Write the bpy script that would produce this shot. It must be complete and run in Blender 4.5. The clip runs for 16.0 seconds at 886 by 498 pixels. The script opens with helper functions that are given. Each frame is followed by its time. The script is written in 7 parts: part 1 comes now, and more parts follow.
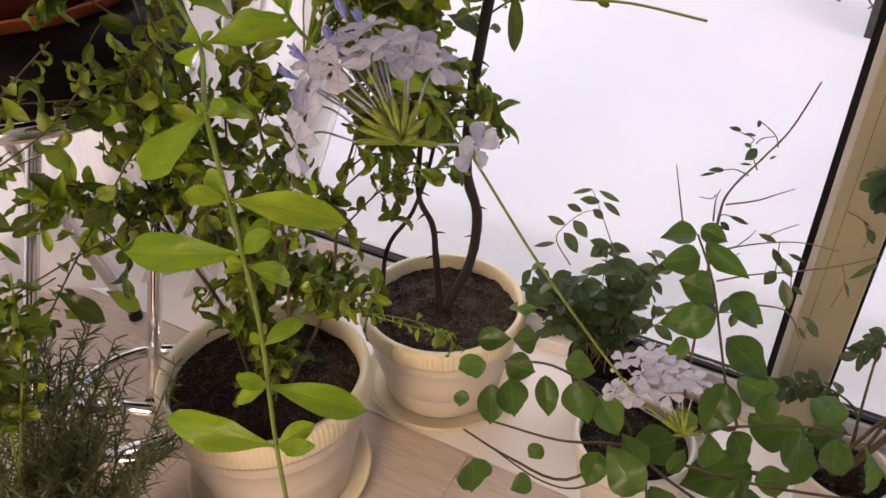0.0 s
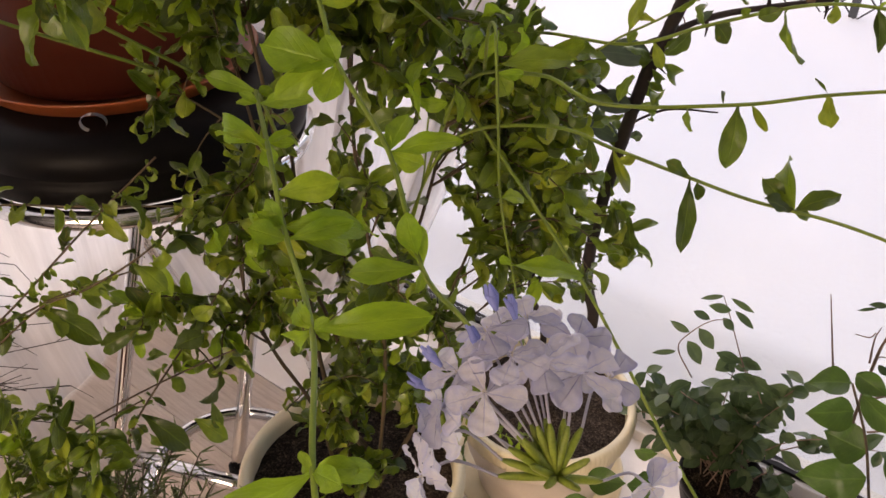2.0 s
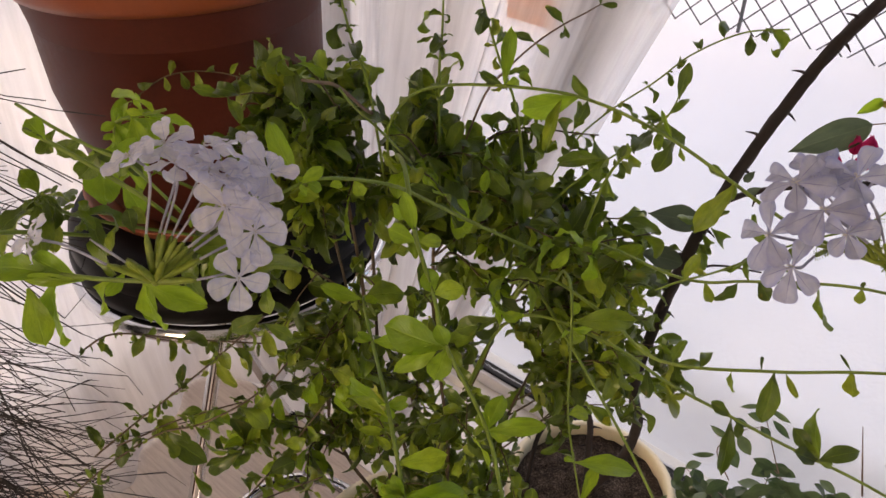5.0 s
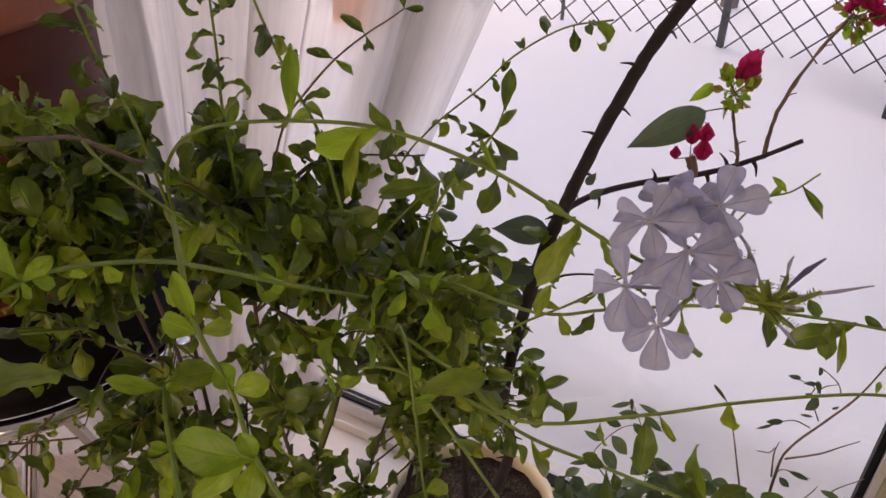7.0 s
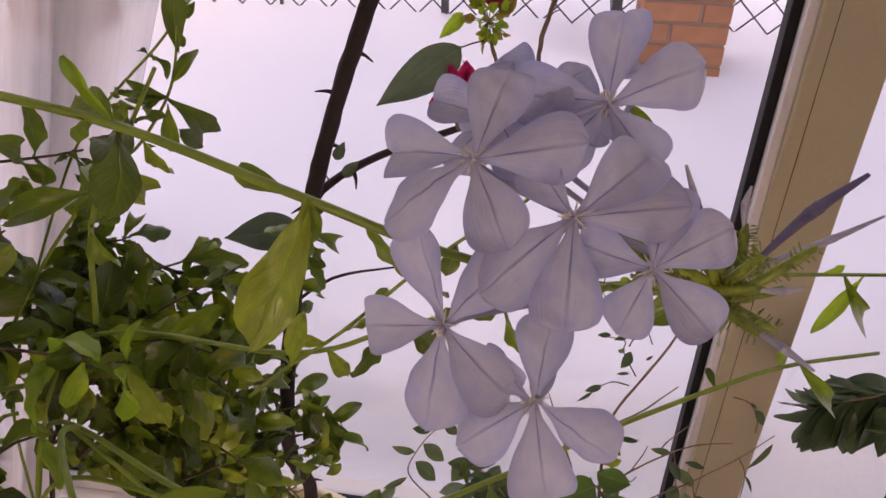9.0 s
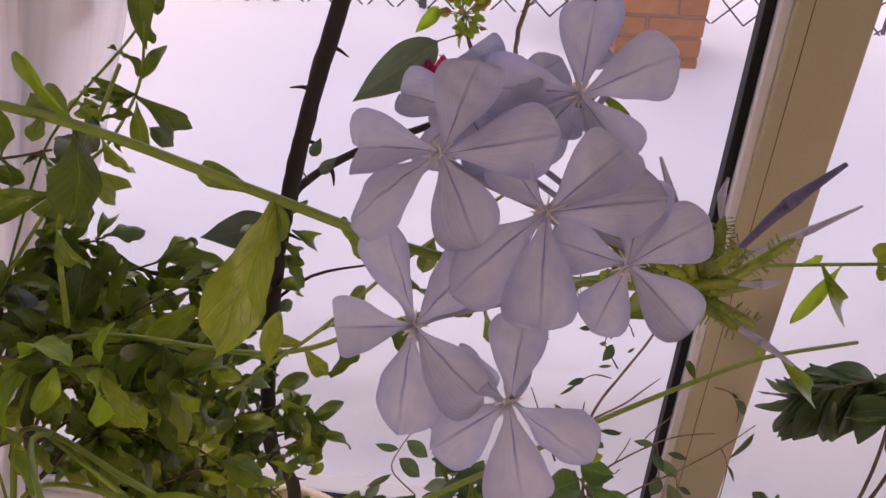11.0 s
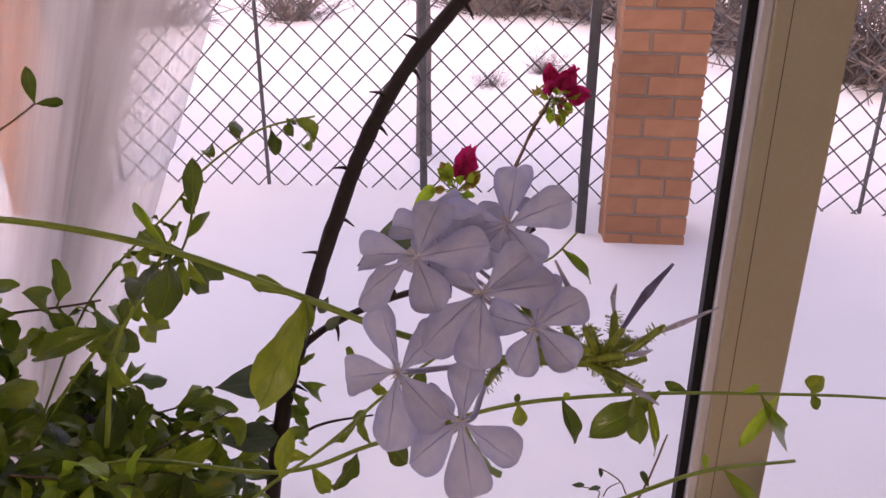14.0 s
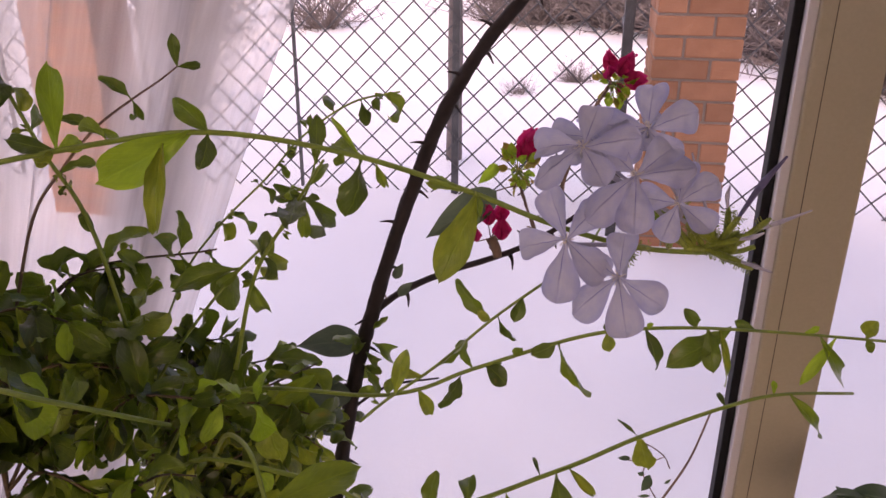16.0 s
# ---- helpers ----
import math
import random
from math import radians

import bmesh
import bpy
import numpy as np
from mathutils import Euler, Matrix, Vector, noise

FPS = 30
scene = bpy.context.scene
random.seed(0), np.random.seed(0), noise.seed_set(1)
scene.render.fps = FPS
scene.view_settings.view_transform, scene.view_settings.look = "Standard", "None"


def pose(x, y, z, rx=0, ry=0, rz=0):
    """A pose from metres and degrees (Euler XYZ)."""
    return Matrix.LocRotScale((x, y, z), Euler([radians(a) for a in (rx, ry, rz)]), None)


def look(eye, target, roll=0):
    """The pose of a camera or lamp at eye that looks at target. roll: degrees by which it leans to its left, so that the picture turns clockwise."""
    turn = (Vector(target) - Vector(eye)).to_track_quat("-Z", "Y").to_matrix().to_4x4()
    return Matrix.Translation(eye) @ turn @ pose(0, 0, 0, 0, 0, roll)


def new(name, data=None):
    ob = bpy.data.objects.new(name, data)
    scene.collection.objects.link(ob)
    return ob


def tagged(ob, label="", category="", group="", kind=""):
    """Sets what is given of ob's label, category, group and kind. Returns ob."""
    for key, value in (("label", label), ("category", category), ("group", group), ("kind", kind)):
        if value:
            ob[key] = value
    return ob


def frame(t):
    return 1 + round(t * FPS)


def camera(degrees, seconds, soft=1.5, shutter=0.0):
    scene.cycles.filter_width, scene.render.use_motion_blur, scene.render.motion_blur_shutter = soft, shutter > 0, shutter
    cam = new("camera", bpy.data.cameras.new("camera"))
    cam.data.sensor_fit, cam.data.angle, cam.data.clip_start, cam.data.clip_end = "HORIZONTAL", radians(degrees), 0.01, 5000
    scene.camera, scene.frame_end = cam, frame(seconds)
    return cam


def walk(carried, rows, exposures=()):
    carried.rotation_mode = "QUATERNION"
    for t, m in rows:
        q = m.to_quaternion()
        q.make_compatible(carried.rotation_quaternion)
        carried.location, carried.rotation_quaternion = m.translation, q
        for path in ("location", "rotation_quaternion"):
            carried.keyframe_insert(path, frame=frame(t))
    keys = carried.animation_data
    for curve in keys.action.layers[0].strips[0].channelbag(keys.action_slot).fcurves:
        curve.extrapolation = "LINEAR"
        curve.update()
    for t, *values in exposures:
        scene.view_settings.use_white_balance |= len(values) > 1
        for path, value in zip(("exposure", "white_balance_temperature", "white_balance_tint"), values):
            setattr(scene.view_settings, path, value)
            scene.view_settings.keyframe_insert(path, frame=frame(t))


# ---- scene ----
# ---------------------------------------------------------------- camera
cam = camera(58.5, 16.0)
METRES, EYE, TILT, LEAN, TURN = 1.05, 1.17, -34.8, 0.0, 0.0
ROWS = [
    (0.0, 0.0, 0.0, 0.0, 0.0, -0.0, -0.0),
    (0.5, -0.0172, 0.0316, 0.0341, 2.37, 0.24, -1.59),
    (1.0, -0.0401, 0.0629, 0.0586, 5.4, 0.0, -3.7),
    (1.5, -0.0438, 0.0798, 0.0954, 7.27, -0.31, -5.07),
    (2.0, -0.0396, 0.0954, 0.1548, 6.63, -0.61, -4.66),
    (2.5, -0.0513, 0.0798, 0.2026, 6.66, -0.78, -4.73),
    (3.0, -0.074, 0.0468, 0.246, 7.79, -0.95, -5.53),
    (3.5, -0.0882, 0.0199, 0.2728, 9.13, -1.08, -6.55),
    (4.0, -0.0839, 0.0028, 0.2945, 9.82, -1.03, -7.03),
    (6.5, -0.0634, 0.0025, 0.3449, 6.04, -0.66, -4.24),
    (7.0, -0.0573, 0.0934, 0.3605, -0.47, -0.26, 0.21),
    (7.5, -0.0572, 0.1809, 0.359, -7.78, -0.62, 5.06),
    (8.0, -0.0486, 0.2385, 0.3655, -11.73, -1.32, 7.66),
    (8.5, -0.0254, 0.2717, 0.3613, -14.7, -1.81, 9.65),
    (9.0, -0.0157, 0.2903, 0.362, -17.22, -2.4, 11.18),
    (9.5, -0.0074, 0.3022, 0.3618, -18.62, -2.98, 12.05),
    (12.0, -0.0149, 0.2749, 0.3693, -18.52, -3.08, 12.05),
    (12.5, -0.0068, 0.2593, 0.3783, -18.45, -3.44, 12.14),
    (13.0, -0.0095, 0.249, 0.377, -19.06, -3.35, 12.48),
    (13.5, -0.0161, 0.2429, 0.3597, -19.13, 4.45, 12.6),
    (14.0, -0.0337, 0.2243, 0.337, -18.46, 9.81, 12.19),
    (14.5, -0.0433, 0.2174, 0.3204, -17.83, 10.75, 11.83),
    (15.0, -0.0442, 0.2194, 0.3049, -17.44, 10.78, 11.57),
    (15.5, -0.0577, 0.2033, 0.3081, -17.03, 10.99, 11.31),
    (16.0, -0.0999, 0.197, 0.3001, -17.1, 10.8, 11.17),
]
EXPOSURES = [(0.0, 1.36, 7600, 26), (2.5, 1.40, 7750, 24), (4.0, 1.26, 7650, 23), (6.3, 1.2, 7550, 26), (7.0, 0.98, 7550, 31), (7.6, 0.88, 7550, 36), (9.0, 1.05, 7450, 41), (12.0, 1.08, 7400, 42), (13.5, 1.06, 7250, 42), (14.0, 0.90, 7250, 46), (14.5, 0.86, 7250, 46), (16.0, 0.97, 7250, 46)]
walk(cam, [(t, pose(0, 0, EYE, TILT, LEAN, TURN) @ pose(METRES * x, METRES * y, METRES * z, 90 + pitch, roll, yaw)) for t, x, y, z, yaw, pitch, roll in ROWS], EXPOSURES)

# ---------------------------------------------------------------- light
WINDOW = pose(0.137, 1.399, 0, 0, 0, -29.46)   # the glazing's own axes: x along it, y outwards

world = bpy.data.worlds.new("overcast_sky")
scene.world = world
world.use_nodes = True
wn = world.node_tree.nodes
sky = wn.new("ShaderNodeTexSky")
sky.sky_type = "NISHITA"
sky.sun_disc = False
sky.sun_elevation, sky.sun_rotation = radians(32), radians(200)
sky.air_density, sky.dust_density, sky.ozone_density = 1.0, 4.0, 0.6
world.node_tree.links.new(sky.outputs[0], wn["Background"].inputs[0])
wn["Background"].inputs[1].default_value = 0.15

sun = new("sun", bpy.data.lights.new("sun", "SUN"))
sun.data.energy, sun.data.angle, sun.data.color = 1.0, radians(80), (1.0, 0.97, 0.93)
sun.matrix_world = look((-2, 8, 6), (0, 1, 0))


# ---------------------------------------------------------------- materials
def nodes_of(name):
    m = bpy.data.materials.new(name)
    m.use_nodes = True
    nt = m.node_tree
    nt.nodes.clear()
    out = nt.nodes.new("ShaderNodeOutputMaterial")
    return m, nt, out


def link(nt, a, b):
    nt.links.new(a, b)


def node(nt, kind, **settings):
    n = nt.nodes.new(kind)
    for key, value in settings.items():
        if key in n.inputs:
            n.inputs[key].default_value = value
    return n


def ramp(nt, fac, stops):
    r = nt.nodes.new("ShaderNodeValToRGB")
    while len(r.color_ramp.elements) < len(stops):
        r.color_ramp.elements.new(0.5)
    for e, (p, c) in zip(r.color_ramp.elements, stops):
        e.position, e.color = p, (*c, 1)
    link(nt, fac, r.inputs[0])
    return r.outputs[0]


def blend(nt, fac, a, b, mode="MIX"):
    n = nt.nodes.new("ShaderNodeMix")
    n.data_type, n.blend_type = "RGBA", mode
    for sock, v in ((n.inputs[0], fac), (n.inputs[6], a), (n.inputs[7], b)):
        if isinstance(v, (int, float)):
            sock.default_value = v
        elif isinstance(v, tuple):
            sock.default_value = (*v, 1)
        else:
            link(nt, v, sock)
    return n.outputs[2]


def maths(nt, op, a, b=0.0, clamp=False):
    n = nt.nodes.new("ShaderNodeMath")
    n.operation, n.use_clamp = op, clamp
    for sock, v in ((n.inputs[0], a), (n.inputs[1], b)):
        if isinstance(v, (int, float)):
            sock.default_value = v
        else:
            link(nt, v, sock)
    return n.outputs[0]


def coords(nt, stretch=(1, 1, 1), kind="Object"):
    tc = nt.nodes.new("ShaderNodeTexCoord")
    mp = nt.nodes.new("ShaderNodeMapping")
    mp.inputs["Scale"].default_value = stretch
    link(nt, tc.outputs[kind], mp.inputs[0])
    return mp.outputs[0]


def noise_of(nt, vec, scale, detail=4, rough=0.6):
    n = node(nt, "ShaderNodeTexNoise", Scale=scale, Detail=detail, Roughness=rough)
    link(nt, vec, n.inputs["Vector"])
    return n.outputs["Fac"]


def bump_of(nt, height, strength, distance):
    b = node(nt, "ShaderNodeBump", Strength=strength, Distance=distance)
    link(nt, height, b.inputs["Height"])
    return b.outputs[0]


def own_random(nt):
    """A number for each loose leaf or piece: by object, and by island where many are joined."""
    o = nt.nodes.new("ShaderNodeObjectInfo").outputs["Random"]
    g = nt.nodes.new("ShaderNodeNewGeometry").outputs["Random Per Island"]
    return maths(nt, "FRACT", maths(nt, "ADD", o, g))


def surface(name, dark, light, scale=20, fine=150, rough=0.5, metal=0.0, bump=0.2, depth=0.001, stretch=(1, 1, 1), random_tint=0.0, spec=0.5, coat=0.0):
    """A plain surface with variation at two scales and fine relief."""
    m, nt, out = nodes_of(name)
    v = coords(nt, stretch)
    big, small = noise_of(nt, v, scale), noise_of(nt, v, fine, 6)
    fac = maths(nt, "ADD", maths(nt, "MULTIPLY", big, 0.65), maths(nt, "MULTIPLY", small, 0.35))
    col = ramp(nt, fac, [(0.3, dark), (0.7, light)])
    if random_tint:
        h = node(nt, "ShaderNodeHueSaturation")
        link(nt, maths(nt, "ADD", 1 - random_tint, maths(nt, "MULTIPLY", own_random(nt), 2 * random_tint)), h.inputs["Value"])
        link(nt, col, h.inputs["Color"])
        col = h.outputs[0]
    p = node(nt, "ShaderNodeBsdfPrincipled", Roughness=rough, Metallic=metal)
    p.inputs["Specular IOR Level"].default_value = spec
    p.inputs["Coat Weight"].default_value = coat
    link(nt, col, p.inputs["Base Color"])
    link(nt, maths(nt, "ADD", rough - 0.08, maths(nt, "MULTIPLY", small, 0.16)), p.inputs["Roughness"])
    if bump:
        link(nt, bump_of(nt, fac, bump, depth), p.inputs["Normal"])
    link(nt, p.outputs[0], out.inputs[0])
    return m


def leaf_material(name, colours, glow, vein=0.35, rough=0.42, through_light=0.34, spots=0.0):
    """Thin living leaf: tone by leaf, lighter midrib and side veins, light that passes through."""
    m, nt, out = nodes_of(name)
    uv = nt.nodes.new("ShaderNodeUVMap").outputs[0]
    sep = nt.nodes.new("ShaderNodeSeparateXYZ")
    link(nt, uv, sep.inputs[0])
    across = maths(nt, "ABSOLUTE", maths(nt, "SUBTRACT", sep.outputs[0], 0.5))
    rib = maths(nt, "SUBTRACT", 1.0, maths(nt, "MULTIPLY", across, 22.0), clamp=True)
    side = maths(nt, "SINE", maths(nt, "MULTIPLY", maths(nt, "SUBTRACT", sep.outputs[1], maths(nt, "MULTIPLY", across, 0.7)), 55.0))
    side = maths(nt, "MULTIPLY", maths(nt, "SUBTRACT", side, 0.8, clamp=True), 1.5)
    veins = maths(nt, "MAXIMUM", rib, side)
    rnd = own_random(nt)
    base = ramp(nt, rnd, [(i / max(1, len(colours) - 1), c) for i, c in enumerate(colours)])
    shift = nt.nodes.new("ShaderNodeVectorMath")
    shift.operation = "ADD"
    link(nt, uv, shift.inputs[0])
    apart = nt.nodes.new("ShaderNodeCombineXYZ")
    link(nt, maths(nt, "MULTIPLY", rnd, 91.0), apart.inputs[2])
    link(nt, apart.outputs[0], shift.inputs[1])
    v = shift.outputs[0]
    mottle = noise_of(nt, v, 3.2, 5, 0.65)
    base = blend(nt, 1.0, base, ramp(nt, mottle, [(0.25, (0.55, 0.6, 0.6)), (0.5, (0.95, 0.95, 0.9)), (0.75, (1.4, 1.3, 1.1))]), "MULTIPLY")
    base = blend(nt, maths(nt, "MULTIPLY", veins, vein), base, glow)
    if spots:
        s = maths(nt, "MULTIPLY", maths(nt, "SUBTRACT", noise_of(nt, v, 2.2, 3), 0.64, clamp=True), 7 * spots, clamp=True)
        base = blend(nt, s, base, (0.36, 0.22, 0.03))
    p = node(nt, "ShaderNodeBsdfPrincipled", Roughness=rough)
    link(nt, base, p.inputs["Base Color"])
    link(nt, bump_of(nt, maths(nt, "ADD", maths(nt, "MULTIPLY", veins, -1.0), mottle), 0.45, 0.0012), p.inputs["Normal"])
    tr = node(nt, "ShaderNodeBsdfTranslucent")
    link(nt, blend(nt, 0.55, base, glow), tr.inputs[0])
    mix = node(nt, "ShaderNodeMixShader", Fac=through_light)
    mix.inputs[0].default_value = through_light
    link(nt, p.outputs[0], mix.inputs[1])
    link(nt, tr.outputs[0], mix.inputs[2])
    link(nt, mix.outputs[0], out.inputs[0])
    return m


def petal_material(name, colour, line, tip, through_light=0.45):
    """Thin petal: one fine darker midline, faint branching lines, cooler margins."""
    m, nt, out = nodes_of(name)
    uv = nt.nodes.new("ShaderNodeUVMap").outputs[0]
    sep = nt.nodes.new("ShaderNodeSeparateXYZ")
    link(nt, uv, sep.inputs[0])
    across = maths(nt, "ABSOLUTE", maths(nt, "SUBTRACT", sep.outputs[0], 0.5))
    rib = maths(nt, "SUBTRACT", 1.0, maths(nt, "MULTIPLY", across, 26.0), clamp=True)
    fade = maths(nt, "MULTIPLY", maths(nt, "SUBTRACT", 0.95, sep.outputs[1], clamp=True), 1.5, clamp=True)
    v = coords(nt, (1, 1, 1), "UV")
    fan = noise_of(nt, coords(nt, (26, 1.6, 1), "UV"), 1.0, 3)
    base = blend(nt, maths(nt, "MULTIPLY", maths(nt, "SUBTRACT", noise_of(nt, v, 2.4, 4), 0.3, clamp=True), 1.6, clamp=True), tip, colour)
    edge = maths(nt, "MULTIPLY", maths(nt, "SUBTRACT", across, 0.30, clamp=True), 2.6, clamp=True)
    base = blend(nt, edge, base, colour)
    base = blend(nt, maths(nt, "MULTIPLY", own_random(nt), 0.35), base, tip)
    base = blend(nt, maths(nt, "MULTIPLY", maths(nt, "SUBTRACT", fan, 0.55, clamp=True), 0.5), base, line)
    base = blend(nt, maths(nt, "MULTIPLY", maths(nt, "MULTIPLY", rib, fade), 0.8), base, line)
    p = node(nt, "ShaderNodeBsdfPrincipled", Roughness=0.6)
    p.inputs["Specular IOR Level"].default_value = 0.2
    link(nt, base, p.inputs["Base Color"])
    link(nt, bump_of(nt, maths(nt, "SUBTRACT", maths(nt, "MULTIPLY", fan, 0.8), rib), 0.6, 0.0006), p.inputs["Normal"])
    tr = node(nt, "ShaderNodeBsdfTranslucent")
    link(nt, base, tr.inputs[0])
    mix = nt.nodes.new("ShaderNodeMixShader")
    mix.inputs[0].default_value = through_light
    link(nt, p.outputs[0], mix.inputs[1])
    link(nt, tr.outputs[0], mix.inputs[2])
    link(nt, mix.outputs[0], out.inputs[0])
    return m


def glass_material():
    m, nt, out = nodes_of("window_glass")
    t, g = nt.nodes.new("ShaderNodeBsdfTransparent"), node(nt, "ShaderNodeBsdfGlossy", Roughness=0.01)
    f = node(nt, "ShaderNodeFresnel", IOR=1.45)
    mix = nt.nodes.new("ShaderNodeMixShader")
    t.inputs[0].default_value = (0.97, 0.985, 0.98, 1)
    link(nt, maths(nt, "MULTIPLY", f.outputs[0], 0.12), mix.inputs[0])
    link(nt, t.outputs[0], mix.inputs[1])
    link(nt, g.outputs[0], mix.inputs[2])
    link(nt, mix.outputs[0], out.inputs[0])
    return m


def sheer_material():
    """White voile: fine threads let part of the view through."""
    m, nt, out = nodes_of("white_voile")
    v = coords(nt, (1, 1, 1), "UV")
    w = noise_of(nt, coords(nt, (22, 0.6, 1), "UV"), 5, 4)
    weave = noise_of(nt, coords(nt, (900, 500, 1), "UV"), 1, 2)
    col = ramp(nt, w, [(0.3, (0.58, 0.545, 0.53)), (0.7, (0.72, 0.69, 0.675))])
    d, t2 = node(nt, "ShaderNodeBsdfDiffuse"), node(nt, "ShaderNodeBsdfTranslucent")
    link(nt, col, d.inputs[0])
    link(nt, col, t2.inputs[0])
    cloth = nt.nodes.new("ShaderNodeMixShader")
    cloth.inputs[0].default_value = 0.5
    link(nt, d.outputs[0], cloth.inputs[1])
    link(nt, t2.outputs[0], cloth.inputs[2])
    tp = nt.nodes.new("ShaderNodeBsdfTransparent")
    mix = nt.nodes.new("ShaderNodeMixShader")
    broad = noise_of(nt, coords(nt, (9, 0.35, 1), "UV"), 2.2, 3)
    sep = nt.nodes.new("ShaderNodeSeparateXYZ")
    link(nt, v, sep.inputs[0])
    gather = ramp(nt, sep.outputs[0], [(u, (k, k, k)) for u, k in ((0.0, 0.10), (0.02, 0.12), (0.035, 0.55), (0.10, 0.55), (0.115, 0.05), (0.175, 0.05), (0.20, 0.42), (1.0, 0.38))])   # single cloth, and where it is gathered
    fac = maths(nt, "ADD", maths(nt, "ADD", gather, maths(nt, "MULTIPLY", broad, 0.55)), maths(nt, "ADD", maths(nt, "MULTIPLY", w, 0.16), maths(nt, "MULTIPLY", weave, 0.10)), clamp=True)
    link(nt, fac, mix.inputs[0])
    link(nt, tp.outputs[0], mix.inputs[1])
    link(nt, cloth.outputs[0], mix.inputs[2])
    link(nt, mix.outputs[0], out.inputs[0])
    return m


def soil_surface(name, dark, mid, light):
    """Crumbly soil: dark hollows and single pale grains."""
    m, nt, out = nodes_of(name)
    v = coords(nt)
    fine, big = noise_of(nt, v, 240, 8, 0.75), noise_of(nt, v, 45, 4)
    vo = node(nt, "ShaderNodeTexVoronoi", Scale=330)
    link(nt, v, vo.inputs["Vector"])
    fac = maths(nt, "ADD", maths(nt, "MULTIPLY", fine, 0.75), maths(nt, "MULTIPLY", big, 0.25))
    col = ramp(nt, fac, [(0.38, dark), (0.52, mid), (0.66, light)])
    grain = maths(nt, "MULTIPLY", maths(nt, "SUBTRACT", noise_of(nt, v, 130, 2), 0.68, clamp=True), 9.0, clamp=True)
    col = blend(nt, grain, col, light)
    p = node(nt, "ShaderNodeBsdfPrincipled", Roughness=0.95)
    p.inputs["Specular IOR Level"].default_value = 0.15
    link(nt, col, p.inputs["Base Color"])
    link(nt, bump_of(nt, maths(nt, "SUBTRACT", fine, maths(nt, "MULTIPLY", vo.outputs["Distance"], 0.5)), 1.0, 0.012), p.inputs["Normal"])
    link(nt, p.outputs[0], out.inputs[0])
    return m


SNOW = surface("snow", (0.80, 0.81, 0.84), (0.90, 0.90, 0.92), 1.5, 60, 0.75, bump=0.5, depth=0.012, spec=0.2)
PLASTER = surface("pale_plaster", (0.58, 0.56, 0.52), (0.68, 0.66, 0.62), 3, 120, 0.8, bump=0.15)
LAMINATE = surface("light_laminate", (0.42, 0.335, 0.265), (0.66, 0.56, 0.48), 9, 90, 0.42, bump=0.12, depth=0.0006, stretch=(1.2, 14, 14), random_tint=0.10)
JOINT = surface("floor_joint", (0.10, 0.07, 0.05), (0.14, 0.10, 0.08), 30)
BEIGE_FRAME = surface("beige_window_profile", (0.37, 0.335, 0.225), (0.45, 0.405, 0.28), 5, 200, 0.36, bump=0.05, depth=0.0003)
PALE_STRIP = surface("pale_grey_plastic", (0.55, 0.54, 0.55), (0.66, 0.65, 0.66), 10, 200, 0.4, bump=0.05)
GASKET = surface("black_rubber", (0.004, 0.004, 0.005), (0.012, 0.012, 0.014), 40, 300, 0.6, bump=0.1, spec=0.2)
TILE = surface("white_glazed_strip", (0.74, 0.71, 0.68), (0.82, 0.79, 0.77), 6, 120, 0.22, bump=0.04)
SILL = surface("white_sill", (0.66, 0.62, 0.57), (0.78, 0.75, 0.70), 8, 120, 0.4, bump=0.06)
GLASS = glass_material()
VOILE = sheer_material()
BRICK = surface("orange_brick", (0.31, 0.135, 0.07), (0.46, 0.22, 0.12), 14, 160, 0.85, bump=0.5, depth=0.002, random_tint=0.16)
MORTAR = surface("grey_mortar", (0.22, 0.17, 0.14), (0.32, 0.26, 0.22), 20, 200, 0.9, bump=0.4)
WIRE = surface("dark_painted_wire", (0.06, 0.065, 0.07), (0.11, 0.115, 0.12), 30, 200, 0.5, bump=0.1, spec=0.2)
POT_CREAM = surface("cream_plastic", (0.68, 0.60, 0.41), (0.78, 0.70, 0.51), 6, 120, 0.42, bump=0.06, depth=0.0005)
POT_BODY = surface("pale_cream_plastic", (0.58, 0.52, 0.45), (0.69, 0.63, 0.56), 6, 120, 0.45, bump=0.06, depth=0.0005)
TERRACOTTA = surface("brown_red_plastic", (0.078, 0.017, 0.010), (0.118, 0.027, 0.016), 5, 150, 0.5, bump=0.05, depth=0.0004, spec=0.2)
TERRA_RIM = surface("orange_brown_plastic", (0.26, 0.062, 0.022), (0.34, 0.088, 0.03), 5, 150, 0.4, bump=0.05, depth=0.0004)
SOIL = soil_surface("dark_potting_soil", (0.008, 0.006, 0.005), (0.048, 0.034, 0.025), (0.28, 0.21, 0.16))
GREY_SOIL = soil_surface("grey_brown_soil", (0.014, 0.010, 0.008), (0.085, 0.062, 0.048), (0.30, 0.24, 0.19))
CHROME = surface("chrome", (0.70, 0.70, 0.71), (0.80, 0.80, 0.81), 10, 200, 0.12, metal=1.0, bump=0.02)
LEATHER = surface("black_leatherette", (0.003, 0.0025, 0.003), (0.006, 0.0055, 0.006), 40, 500, 0.45, bump=0.25, depth=0.0006, spec=0.1)
GREEN_STEM = surface("green_stem", (0.11, 0.18, 0.014), (0.21, 0.30, 0.032), 60, 400, 0.5, bump=0.2)
BROWN_STEM = surface("brown_woody_stem", (0.06, 0.04, 0.022), (0.13, 0.095, 0.05), 60, 400, 0.8, bump=0.5)
